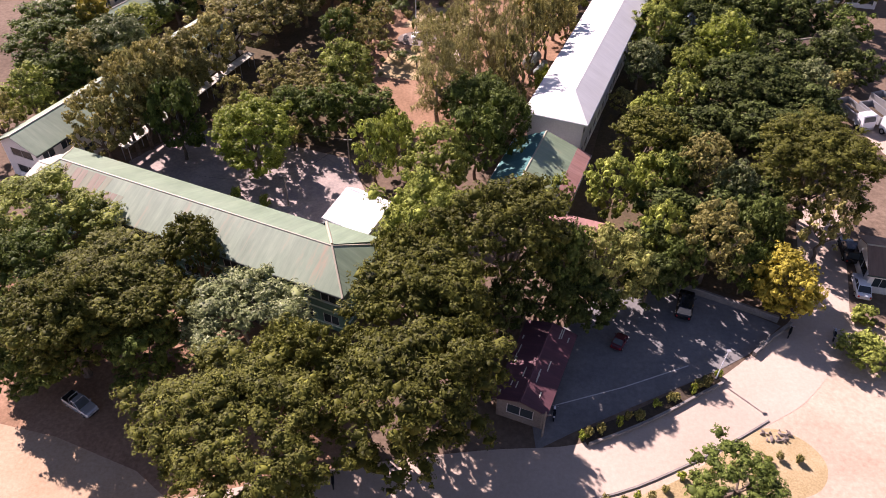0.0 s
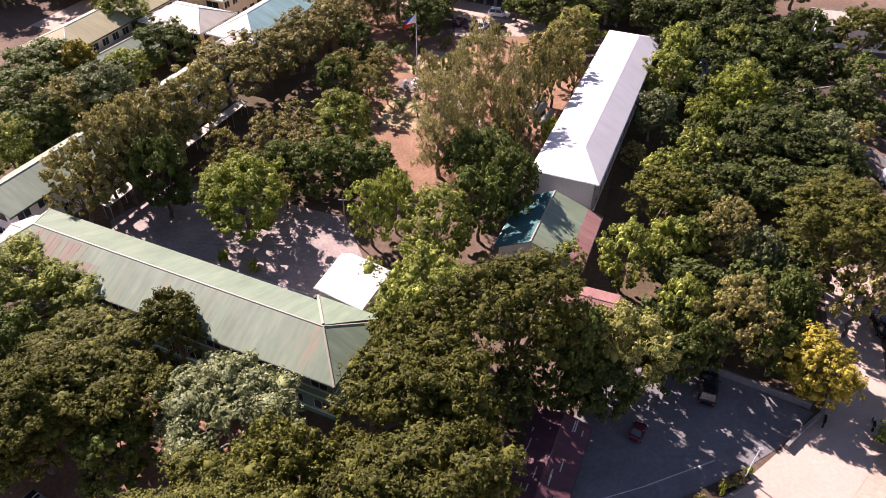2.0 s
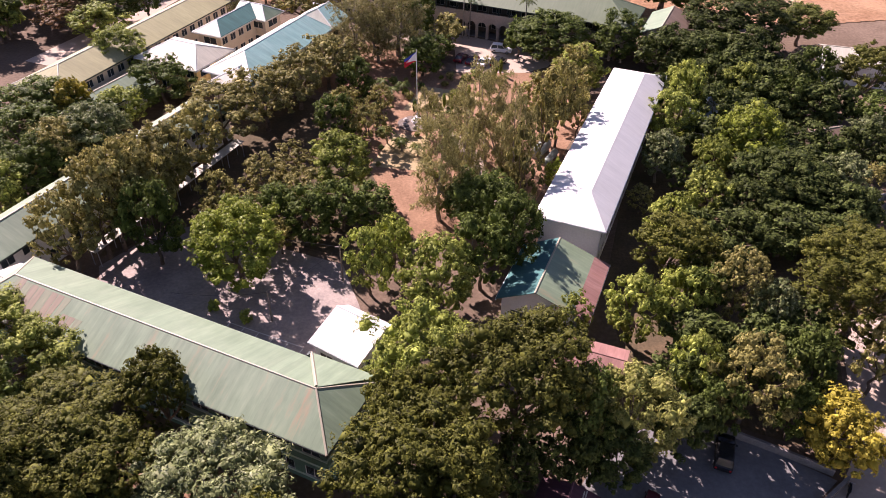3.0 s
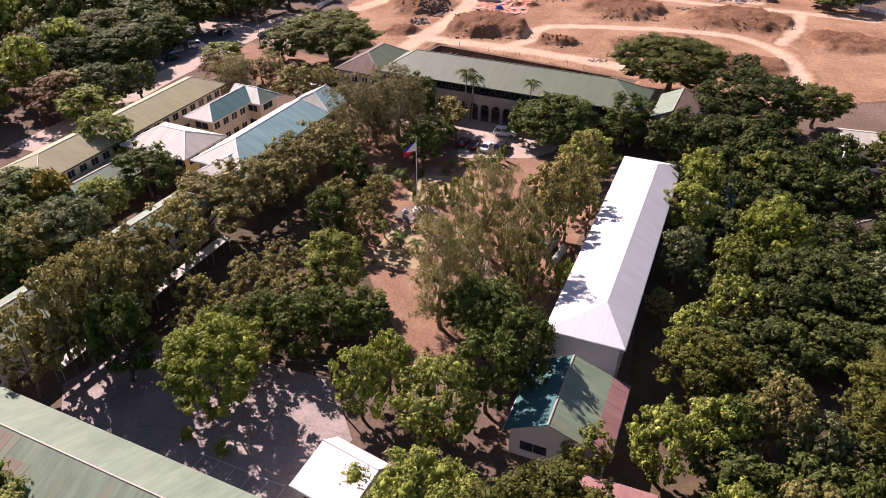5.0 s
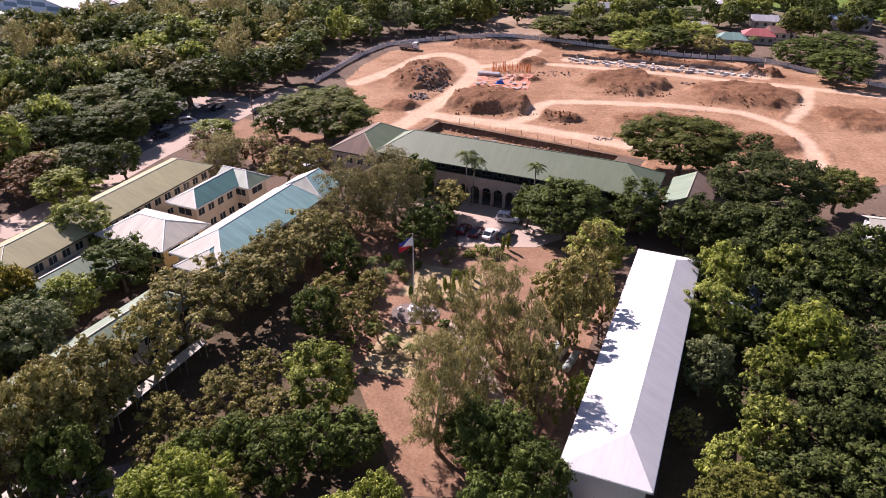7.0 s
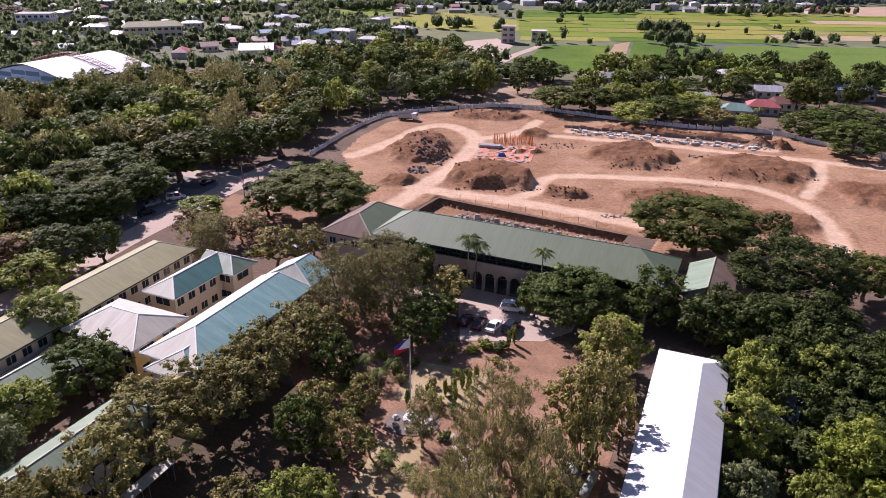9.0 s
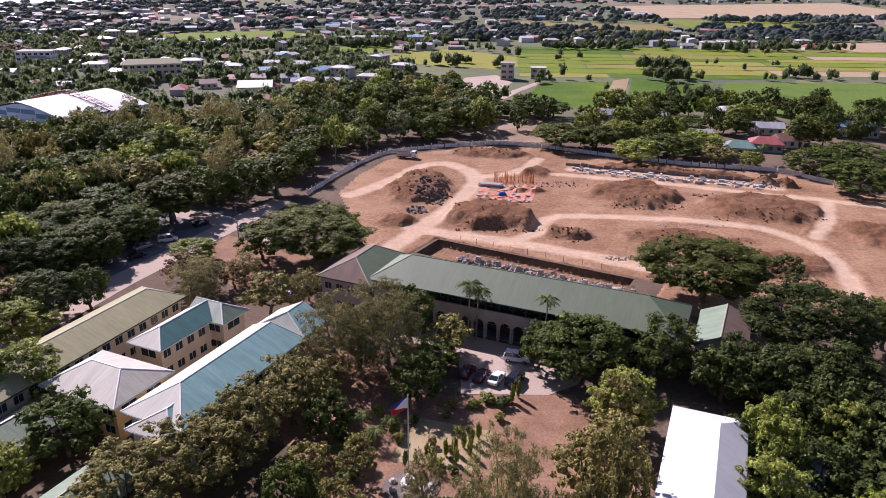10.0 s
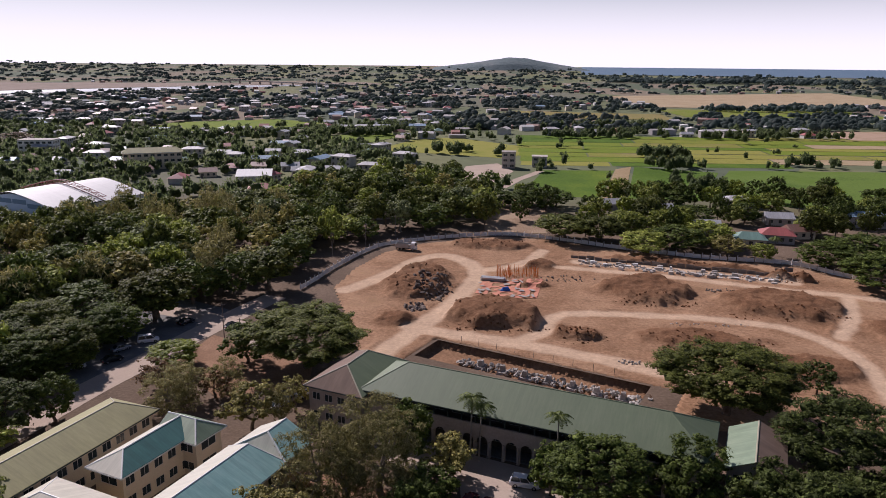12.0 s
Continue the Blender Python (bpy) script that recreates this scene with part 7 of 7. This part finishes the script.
def car(kind, x, y, turn, paint, label, category="car"):
    """A car facing +x: lofted body, tapered cabin with glass, wheels and lamps."""
    ob = thing("pickup_truck" if kind == "pickup" else kind, pose(x, y, 0, 0, 0, turn), label, category)
    L, W, belt, top = {"van": (4.6, 1.74, 1.05, 1.86), "car": (4.3, 1.72, 0.92, 1.46), "suv": (4.6, 1.82, 1.05, 1.76), "pickup": (5.2, 1.82, 1.02, 1.76)}[kind]
    h, w = L / 2, W / 2
    rows = []
    for u, lo, hi, k in ((-h, 0.42, belt * 0.9, 0.90), (-h + 0.25, 0.28, belt * 0.98, 0.98), (-h * 0.4, 0.24, belt, 1.0), (h * 0.35, 0.24, belt, 1.0), (h * 0.62, 0.26, belt * (0.96 if kind != "van" else 0.98), 0.99), (h - 0.25, 0.28, belt * 0.84, 0.95), (h, 0.40, belt * 0.70, 0.84)):
        a = w * k
        rows.append([(u, -a, lo + 0.1), (u, -a * 0.9, lo), (u, a * 0.9, lo), (u, a, lo + 0.1), (u, a, hi - 0.12), (u, a * 0.9, hi), (u, -a * 0.9, hi), (u, -a, hi - 0.12)])
    part("body", Shape().rings(rows), M[paint], ob, "", False)
    c0, c1, t0, t1 = {"van": (-h + 0.1, h * 0.62, -h + 0.3, h * 0.30), "car": (-h * 0.72, h * 0.42, -h * 0.42, h * 0.10), "suv": (-h + 0.15, h * 0.42, -h + 0.45, h * 0.12), "pickup": (-h * 0.25, h * 0.45, -h * 0.12, h * 0.16)}[kind]
    lo = [(c0, -w * 0.9, belt - 0.03), (c1, -w * 0.9, belt - 0.03), (c1, w * 0.9, belt - 0.03), (c0, w * 0.9, belt - 0.03)]
    hi = [(t0, -w * 0.76, top - 0.06), (t1, -w * 0.76, top - 0.06), (t1, w * 0.76, top - 0.06), (t0, w * 0.76, top - 0.06)]
    part("cabin_glass", Shape().hull(lo, hi), M["glass"], ob)
    part("roof", Shape().hull([(p[0], p[1] * 1.02, top - 0.06) for p in hi], [(p[0] * 0.97, p[1] * 0.95, top) for p in hi]), M[paint], ob)
    for sy in (-1, 1):
        for a, b in ((c0, t0), ((c0 + c1) / 2, (t0 + t1) / 2), (c1, t1)):
            part("pillar", Shape().tube((a, sy * w * 0.905, belt - 0.03), (b, sy * w * 0.77, top - 0.05), 0.05, 0.05, 5), M[paint], ob)
        part("headlight", Shape().hull([(h - 0.12, sy * w * 0.62 - 0.16, 0.58), (h - 0.0, sy * w * 0.62 - 0.16, 0.56), (h - 0.0, sy * w * 0.62 + 0.16, 0.56), (h - 0.12, sy * w * 0.62 + 0.16, 0.58)],
                                       [(h - 0.2, sy * w * 0.62 - 0.16, 0.74), (h - 0.08, sy * w * 0.62 - 0.16, 0.72), (h - 0.08, sy * w * 0.62 + 0.16, 0.72), (h - 0.2, sy * w * 0.62 + 0.16, 0.74)]), M["lamp"], ob)
        part("tail_light", Shape().box(-h - 0.01, sy * w * 0.75 - 0.1, 0.6, -h + 0.08, sy * w * 0.75 + 0.1, 0.85), M["red_lens"], ob)
        part("mirror", Shape().box(c1 - 0.25, sy * (w + 0.08) - 0.08, belt, c1 - 0.1, sy * (w + 0.08) + 0.08, belt + 0.14), M[paint], ob)
    for u in (-h * 0.6, h * 0.62):
        for sy in (-1, 1):
            wheel(ob, u, sy * (w - 0.1))
    part("bumper", Shape().box(h - 0.12, -w * 0.8, 0.3, h + 0.03, w * 0.8, 0.46), M["tyre"], ob)
    if kind == "pickup":
        part("bed", Shape().box(-h + 0.15, -w * 0.85, belt - 0.02, -h * 0.3, w * 0.85, belt + 0.012), M["tyre"], ob)
        bar = Shape()
        for sy in (-1, 1):
            bar.tube((-h * 0.32, sy * w * 0.8, belt), (-h * 0.32, sy * w * 0.7, top), 0.04, 0.04, 5)
        bar.tube((-h * 0.32, -w * 0.7, top), (-h * 0.32, w * 0.7, top), 0.04, 0.04, 5)
        part("roll_bar", bar, M["chrome"], ob)
    return ob


def truck(x, y, turn, label):
    ob = thing("dump_truck", pose(x, y, 0, 0, 0, turn), label, "truck")
    part("chassis", Shape().box(-3.6, -0.55, 0.55, 3.2, 0.55, 0.85), M["tyre"], ob)
    part("cab", Shape().rings([[(1.6, -1.15, z0), (3.3 - c, -1.15, z0), (3.3 - c, 1.15, z0), (1.6, 1.15, z0)] for z0, c in ((0.7, 0.0), (1.5, 0.0), (1.75, 0.05), (2.75, 0.35))]), M["car_white"], ob)
    part("windscreen", Shape().hull([(3.25, -1.0, 1.8), (3.28, -1.0, 1.8), (3.28, 1.0, 1.8), (3.25, 1.0, 1.8)], [(3.0, -0.95, 2.55), (3.03, -0.95, 2.55), (3.03, 0.95, 2.55), (3.0, 0.95, 2.55)]), M["glass"], ob)
    bed = Shape().box(-3.7, -1.2, 0.95, 1.3, 1.2, 1.1)
    for a in ((-3.7, -1.2, 1.3, -1.1), (-3.7, 1.1, 1.3, 1.2), (-3.7, -1.1, -3.6, 1.1), (1.2, -1.1, 1.3, 1.1)):
        bed.box(a[0], a[1], 1.1, a[2], a[3], 2.3)
    part("tipper_bed", bed, M["steel"], ob, "grey steel tipper bed")
    part("load", Shape().hull([(-3.55, -1.05, 1.1), (1.15, -1.05, 1.1), (1.15, 1.05, 1.1), (-3.55, 1.05, 1.1)], [(-2.6, -0.5, 1.75), (0.4, -0.5, 1.7), (0.4, 0.5, 1.7), (-2.6, 0.5, 1.75)]), M["soil"], ob, "dark soil load")
    for u in (-2.8, -1.6, 2.4):
        for sy in (-1, 1):
            wheel(ob, u, sy * 1.0, 0.5, 0.32)
    part("bumper", Shape().box(3.25, -1.1, 0.45, 3.42, 1.1, 0.75), M["steel"], ob)
    for sy in (-1, 1):
        part("headlight", Shape().box(3.28, sy * 0.85 - 0.15, 0.85, 3.33, sy * 0.85 + 0.15, 1.05), M["lamp"], ob)
    return ob


def bike(x, y, turn, paint, label):
    ob = thing("motorcycle", pose(x, y, 0, 0, 0, turn), label, "motorcycle")
    for u in (-0.62, 0.62):
        part("wheel", Shape().tube((u, -0.05, 0.3), (u, 0.05, 0.3), 0.3, 0.3, 12), M["tyre"], ob)
    part("body", Shape().rings([[(u, -a, z - b), (u, a, z - b), (u, a, z + b), (u, -a, z + b)] for u, a, z, b in ((-0.75, 0.06, 0.7, 0.06), (-0.3, 0.14, 0.6, 0.16), (0.2, 0.12, 0.62, 0.2), (0.5, 0.08, 0.75, 0.12))]), M[paint], ob)
    part("seat", Shape().box(-0.65, -0.13, 0.76, 0.1, 0.13, 0.86), M["tyre"], ob)
    part("fork", Shape().tube((0.62, 0, 0.3), (0.42, 0, 0.98), 0.035, 0.035, 5), M["chrome"], ob)
    part("handlebar", Shape().tube((0.42, -0.34, 1.0), (0.42, 0.34, 1.0), 0.02, 0.02, 5), M["chrome"], ob)
    return ob


small_truck = car("pickup", -35.9, 43.5, -30, "car_silver", "small silver pickup parked in the shade of the trees", "pickup")
small_truck.matrix_world = small_truck.matrix_world @ Matrix.Diagonal((0.76, 0.82, 0.9, 1))
car("suv", 28.1, 59.0, 70, "car_black", "black car parked in deep shade")
trike = car("car", 19.6, 53.2, 60, "car_red", "maroon covered three-wheeler parked in the lot")
trike.matrix_world = trike.matrix_world @ Matrix.Diagonal((0.56, 0.75, 1.0, 1))
car("car", 49.8, 62.6, 75, "car_white", "white car parked by the house")
car("suv", 50.8, 69.0, 80, "car_black", "dark car on the side of the road")
bike(11.6, 43.7, 80, "car_white", "white motorcycle in the parking lot")
bike(43.7, 54.9, 65, "car_silver", "motorcycle at the roadside")
bike(38.9, 55.2, 60, "car_black", "dark motorcycle at the exit of the lot")
bike(-9.5, 35.8, 100, "car_black", "dark motorcycle under the trees")
truck(64.2, 100.8, -75, "white dump truck parked in the yard")
truck(67.6, 99.8, -75, "white dump truck parked in the yard")
truck(71.0, 103.0, -70, "white dump truck parked in the yard")
tr2 = truck(-18.5, 299.5, -12, "white dump truck on the construction site")
area("ground_truckyard", [(66, 88), (92, 84), (92, 105), (63, 105)], 0.015, M["concrete"], "pale truck yard", "ground")
car("suv", 9.8, 160.2, -14, "car_white", "white car standing before the arcade")
car("car", 6.1, 153.6, 65, "car_white", "white car parked in the forecourt")
car("car", 3.7, 154.3, 65, "car_red", "maroon car parked in the forecourt")
car("suv", 9.0, 153.4, 60, "car_black", "black car parked in the forecourt")
car("car", 1.4, 155.4, 65, "car_red", "dark red car parked in the forecourt")
for k, (x, y, p) in enumerate(((-70, 214, "car_white"), (-74, 209, "car_silver"), (-77, 214, "car_black"), (-80, 208, "car_silver"), (-73, 203, "car_black"), (-79, 199, "car_white"), (-66, 226, "car_black"), (-54, 224, "car_black"))):
    car("van" if k in (0, 5) else "car", x, y, 25 + (k * 31) % 50, p, {"car_white": "white car in the parking area", "car_silver": "silver car in the parking area", "car_black": "dark car in the parking area"}[p])
for k, (x, y, p) in enumerate(((-29.5, 189, "car_white"), (-31.5, 186.5, "car_silver"), (-33.5, 184, "car_white"))):
    car("car", x, y, 60, p, "car parked beside the brown wing")

# ---- garden and forecourt ----
pole = thing("flagpole", pose(-6.2, 128.3, 0), "tall white flagpole in the garden", "flagpole")
part("base", Shape().rings([[(r * math.cos(k * math.pi / 4), r * math.sin(k * math.pi / 4), z) for k in range(8)] for r, z in ((1.1, 0), (1.0, 0.5), (0.6, 0.55), (0.5, 1.1))]), M["white_paint"], pole)
part("shaft", Shape().tube((0, 0, 1.1), (0, 0, 13.1), 0.10, 0.05, 10), M["white_paint"], pole)
part("finial", Shape().rings([[(r * math.cos(k * math.pi / 4), r * math.sin(k * math.pi / 4), z) for k in range(8)] for r, z in ((0.03, 13.1), (0.11, 13.2), (0.11, 13.3), (0.03, 13.4))]), M["chrome"], pole)


def flag_cloth(name, v0, v1, mat, label, wedge=False):
    """A strip of drooping cloth blown to the left of the pole."""
    s = Shape()
    n = 14

    def at(u, v):
        x = -0.06 - 2.0 * u
        z = 12.9 - 1.55 * v - 1.4 * u ** 1.15
        y = 0.16 * math.sin(u * 7 + v * 1.3) * u
        return (x, y, z)

    for i in range(n):
        a, b = i / n, (i + 1) / n
        if wedge:
            wa, wb = max(0.0, 0.5 * (1 - a / 0.8)), max(0.0, 0.5 * (1 - b / 0.8))
            if wa <= 0:
                break
            s.face([(x, y - 0.006, z) for x, y, z in (at(a, 0.5 + wa), at(b, 0.5 + wb), at(b, 0.5 - wb), at(a, 0.5 - wa))])
            s.face([(x, y + 0.006, z) for x, y, z in (at(a, 0.5 - wa), at(b, 0.5 - wb), at(b, 0.5 + wb), at(a, 0.5 + wa))])
        else:
            s.face([at(a, v1), at(b, v1), at(b, v0), at(a, v0)])
    return s.mesh(name, mat), label


flag = thing("flag", pose(-6.2, 128.3, 0), "drooping flag with blue and red bands and white wedge", "flag")
for nm, a, b, mt in (("blue_band", 0.0, 0.32, "flag_blue"), ("red_band", 0.32, 1.0, "flag_red")):
    me, lb = flag_cloth(nm, a, b, M[mt], nm)
    part(nm, me, None, flag)
me, lb = flag_cloth("white_wedge", 0, 0, M["flag_white"], "", True)
part("white_wedge", me, None, flag)


def palm(x, y, h, r, label="slender palm with arching fronds", seed=1, group=""):
    rng = random.Random(seed)
    ob = thing("palm_tree", pose(x, y, 0, 0, 0, rng.uniform(0, 360)), label, "palm", group)
    tk = Shape()
    for k in range(5):
        tk.tube((0.06 * k, 0, h * k / 5 - (0.1 if k == 0 else 0)), (0.06 * (k + 1), 0, h * (k + 1) / 5), 0.16 - 0.012 * k, 0.15 - 0.012 * k, 7)
    part("trunk", tk, M["bark_pale"], ob)
    for i in range(14):
        a = i * 2.4
        up_ = rng.uniform(0.1, 0.9)
        s = Shape()
        pts = []
        for k in range(7):
            t = k / 6
            pts.append(Vector((0.3 + r * t * math.cos(a), r * t * math.sin(a), h + r * (up_ * t - (0.55 + 0.5 * up_) * t * t))))
        sd = Vector((-math.sin(a), math.cos(a), 0))
        for k in range(6):
            w0, w1 = r * 0.20 * math.sin(math.pi * (0.08 + 0.9 * k / 6)), r * 0.20 * math.sin(math.pi * (0.08 + 0.9 * (k + 1) / 6))
            for sg in (-1, 1):
                for q in range(2):
                    p0, p1 = pts[k].lerp(pts[k + 1], q * 0.5), pts[k].lerp(pts[k + 1], q * 0.5 + 0.36)
                    s.face([p0, p1, p1 + sd * sg * w1 + Vector((0, 0, -w1 * 0.6)), p0 + sd * sg * w0 + Vector((0, 0, -w0 * 0.6))])
        part("frond", s, M["leaf_palm"], ob)
    return ob


palm(1.6, 167.6, 10.6, 2.7, "tall palm before the arcade", 1)
palm(3.0, 167.2, 9.6, 2.5, "tall palm before the arcade", 2)
palm(14.6, 162.2, 10.6, 2.3, "tall palm before the arcade", 3)
for k, (x, y, h, r) in enumerate(((-10.8, 120.4, 2.6, 2.4), (-8.2, 118.0, 2.0, 2.2), (-12.5, 131, 2.2, 2.4), (-14, 127, 2.4, 2.2), (-11.5, 136, 2.6, 2.4), (-13.8, 140, 2.4, 2.2), (-5.5, 116.5, 1.8, 2.0), (-16, 133, 2.0, 2.0), (-9.6, 139.5, 2.0, 2.2), (104, 300, 6, 3.2))):
    palm(x, y, h, r * 0.8, "low bushy palm in the garden" if k < 9 else "palm beside a house", 10 + k, "garden palms" if k < 9 else "")


def shrub(x, y, r, h, lf="leaf_mango", label="clipped green shrub in the garden", group="", seed=0):
    key = ("shrub", lf)
    if key not in PROTO:
        g = np.random.default_rng(hash_of(lf))
        lob = ball_dirs(16, g) * np.array([0.6, 0.6, 0.55])
        lob[:, 2] = lob[:, 2] * 0.7 + 0.55
        PROTO[key] = crown_mesh("foliage", M[lf], lob, g.uniform(0.24, 0.4, 16), 260, 0.14, g, 0.85)
    ob = thing("shrub", pose(x, y, 0, 0, 0, (x * 37 + y * 11) % 360) @ Matrix.Diagonal((r, r, h, 1)), label, "shrub", group)
    part("foliage", PROTO[key], None, ob)
    if ("stem",) not in PROTO:
        PROTO[("stem",)] = Shape().tube((0, 0, -0.05), (0, 0, 0.5), 0.08, 0.05, 6).mesh("stem", M["bark"])
    part("stem", PROTO[("stem",)], None, ob)
    return ob


# columnar shrubs in the garden and hedges by the lot
for k, (x, y) in enumerate(((-4.0, 133.2), (-1.6, 134.2), (-0.4, 135.0), (0.8, 136.0), (1.9, 136.8), (-0.2, 132.6), (1.6, 134.3), (2.9, 138.2), (-3.2, 131.5), (9.2, 148.8), (8.2, 147.6))):
    shrub(x, y, 0.5, 2.4 if k < 8 else 2.8, "leaf_mango", "narrow upright green shrub", "columnar shrubs")
for k, (x, y, r, h) in enumerate(((-1.6, 124.4, 1.2, 0.9), (-2.8, 131.8, 1.4, 1.0), (-0.6, 130.6, 1.0, 0.9), (-11.8, 124.3, 1.1, 0.9), (-6.8, 131.6, 0.6, 2.2), (4.5, 147.8, 1.6, 1.2), (7.0, 146.6, 1.8, 1.3), (2.5, 146.0, 1.4, 1.0), (-16, 142, 1.5, 1.2), (-14.5, 137, 1.4, 1.0))):
    shrub(x, y, r, h, "leaf_mango" if k % 2 else "leaf_dark", "low round garden shrub", "garden shrubs")
rng = random.Random(12)
for k in range(13):
    p = PLANT[int(k * (len(PLANT) - 1) / 12)]
    shrub(p[0] + rng.uniform(-0.2, 0.2), p[1] + rng.uniform(-0.3, 0.3), rng.uniform(0.45, 0.8), rng.uniform(0.8, 1.4), "leaf_teak" if k % 3 else "leaf_light", "small plant in the planter strip", "planter plants")
for k in range(16):
    shrub(13 + k * 1.4 + rng.uniform(-0.4, 0.4), 33.2 + k * 0.42 + rng.uniform(-0.8, 0.8), rng.uniform(0.35, 0.8), rng.uniform(0.4, 0.9), ("leaf_teak", "leaf_light", "leaf_dry")[k % 3], "small plant beside the road", "roadside plants")
for x, y, r, h in ((-24.0, 76.6, 1.0, 1.6), (-28.5, 78.6, 1.0, 1.2), (46, 52.5, 2.2, 2.4), (49, 50.5, 2.4, 2.2), (52, 55, 2.6, 2.0), (48, 57.5, 1.8, 1.6), (55.5, 52, 2.4, 1.8)):
    shrub(x, y, r, h, "leaf_mango", "leafy green bush by the road", "bushes")
rng = random.Random(19)
for k in range(46):
    x, y = rng.uniform(-19, 9), rng.uniform(108, 148)
    if abs(x - -6.2) < 4 and abs(y - 128.3) < 4:
        continue
    r = rng.uniform(0.4, 1.2)
    shrub(x, y, r, r * rng.uniform(0.8, 1.6), ("leaf_mango", "leaf_teak", "leaf_dark", "leaf_dry")[k % 4], ("small green garden shrub", "dull olive garden shrub", "dark green garden shrub", "dry brownish garden shrub")[k % 4], "garden undergrowth")
heap("stone_heap", 33.2, 41.8, 26, 1.6, 0.9, (0.15, 0.4), M["rubble"], "small heap of grey stones by the road", "stones", 14, 0.05)
area("ground_verge", smooth_line([(30.6, 42.4), (33.2, 42.6), (35.8, 41.2), (36.9, 38.6), (35.4, 36.0), (31.6, 34.6), (24, 32.0), (12, 28), (13, 33), (17, 34.4), (22.5, 36.8), (27, 39.6), (30.6, 42.4)], 5)[:-1], 0.016, M["drygrass"], "dry grass verge by the road", "ground")

# paved monument circle round the flagpole
mon = thing("monument", pose(-5.9, 127.7, 0), "low paved monument with pale stones and steps", "monument")
part("paving", Shape().prism([(3.8 * math.cos(k * math.pi / 8), 3.0 * math.sin(k * math.pi / 8)) for k in range(16)], 0.0, 0.1), M["rubble"], mon)
for k in range(5):
    part("step", Shape().box(1.2 + k * 0.32, -2.4, 0.1, 1.5 + k * 0.32, 0.6, 0.65 - k * 0.11), M["stone"], mon)
for k in range(7):
    a = k * 0.9
    part("boulder", Shape().rings([[(2.6 * math.cos(a) + r * math.cos(q * math.pi / 3), 1.9 * math.sin(a) + r * math.sin(q * math.pi / 3), z) for q in range(6)] for r, z in ((0.5, 0.08), (0.55, 0.3), (0.25, 0.6))]), M["stone"], mon)
area("path_garden", [(-1.6, 126.5), (0.6, 125), (4, 119), (9, 100), (6.5, 99), (1.5, 117)], 0.018, M["concrete"], "pale garden path", "path")

# water tanks beside the white-roofed building
for x, y, turn, r, ln in ((14.6, 117.6, 60, 1.0, 4.4), (16.0, 115.6, 62, 0.55, 4.6), (3.2, 108.2, 65, 0.6, 5.0)):
    ob = thing("water_tank", pose(x, y, 0, 0, 0, turn), "long grey cylindrical tank lying on blocks", "tank", "tanks beside the building")
    part("barrel", Shape().rings([[(u, r * k * math.cos(q * math.pi / 7), r + 0.3 + r * k * math.sin(q * math.pi / 7)) for q in range(14)] for u, k in ((-ln / 2, 0.5), (-ln / 2 + 0.25, 0.95), (-ln / 2 + 0.5, 1), (ln / 2 - 0.5, 1), (ln / 2 - 0.25, 0.95), (ln / 2, 0.5))]), M["tank"], ob, "", True)
    for u in (-ln / 3, ln / 3):
        part("block", Shape().box(u - 0.2, -r * 0.8, 0, u + 0.2, r * 0.8, 0.45), M["kerb"], ob)

# street lamp in the planter, poles with wires over the courtyard
lampo = thing("street_lamp", pose(29.0, 48.6, 0.2), "thin white street lamp in the planter strip", "lamp")
part("pole", Shape().tube((0, 0, 0), (0.25, 0.15, 4.2), 0.07, 0.05, 8), M["white_paint"], lampo)
part("head", Shape().box(0.1, 0.0, 4.2, 0.5, 0.3, 4.3), M["steel"], lampo)


def wire_pole(x, y, h, label="grey wooden utility pole with crossarm"):
    ob = thing("utility_pole", pose(x, y, 0), label, "pole")
    part("shaft", Shape().tube((0, 0, -0.2), (0, 0, h), 0.12, 0.08, 8), M["board"], ob)
    part("crossarm", Shape().box(-0.6, -0.05, h - 0.5, 0.6, 0.05, h - 0.38), M["board"], ob)


def wire(a, b, sag=0.5):
    a, b = Vector(a), Vector(b)
    pts = [a.lerp(b, k / 10) - Vector((0, 0, sag * 4 * (k / 10) * (1 - k / 10))) for k in range(11)]
    tagged(new("wire", Shape().line(pts, 0.018, 4).mesh("wire", M["wire"])), "thin dark overhead wire", "wire", "overhead wires")


wire_pole(-43.0, 91.8, 6.0)
wire_pole(-13.5, 84.6, 6.0)
wire_pole(-21.0, 76.8, 5.0, "pale lamp pole in the courtyard")
wire((-43, 91.8, 5.6), (-13.5, 84.6, 5.6))
wire((-21, 76.8, 4.7), (-13.5, 84.6, 5.5))
wire((-21, 76.8, 4.7), (-31, 74.2, 6.6))
wire_pole(10.2, 41.2, 4.0, "thin wooden pole beside the shed")
wire_pole(-53.5, 216.0, 9.0)
wire_pole(-47.5, 209, 8.0)
for k in range(5):
    wire_pole(-60 + k * 9, 262 + k * 14, 8.0)
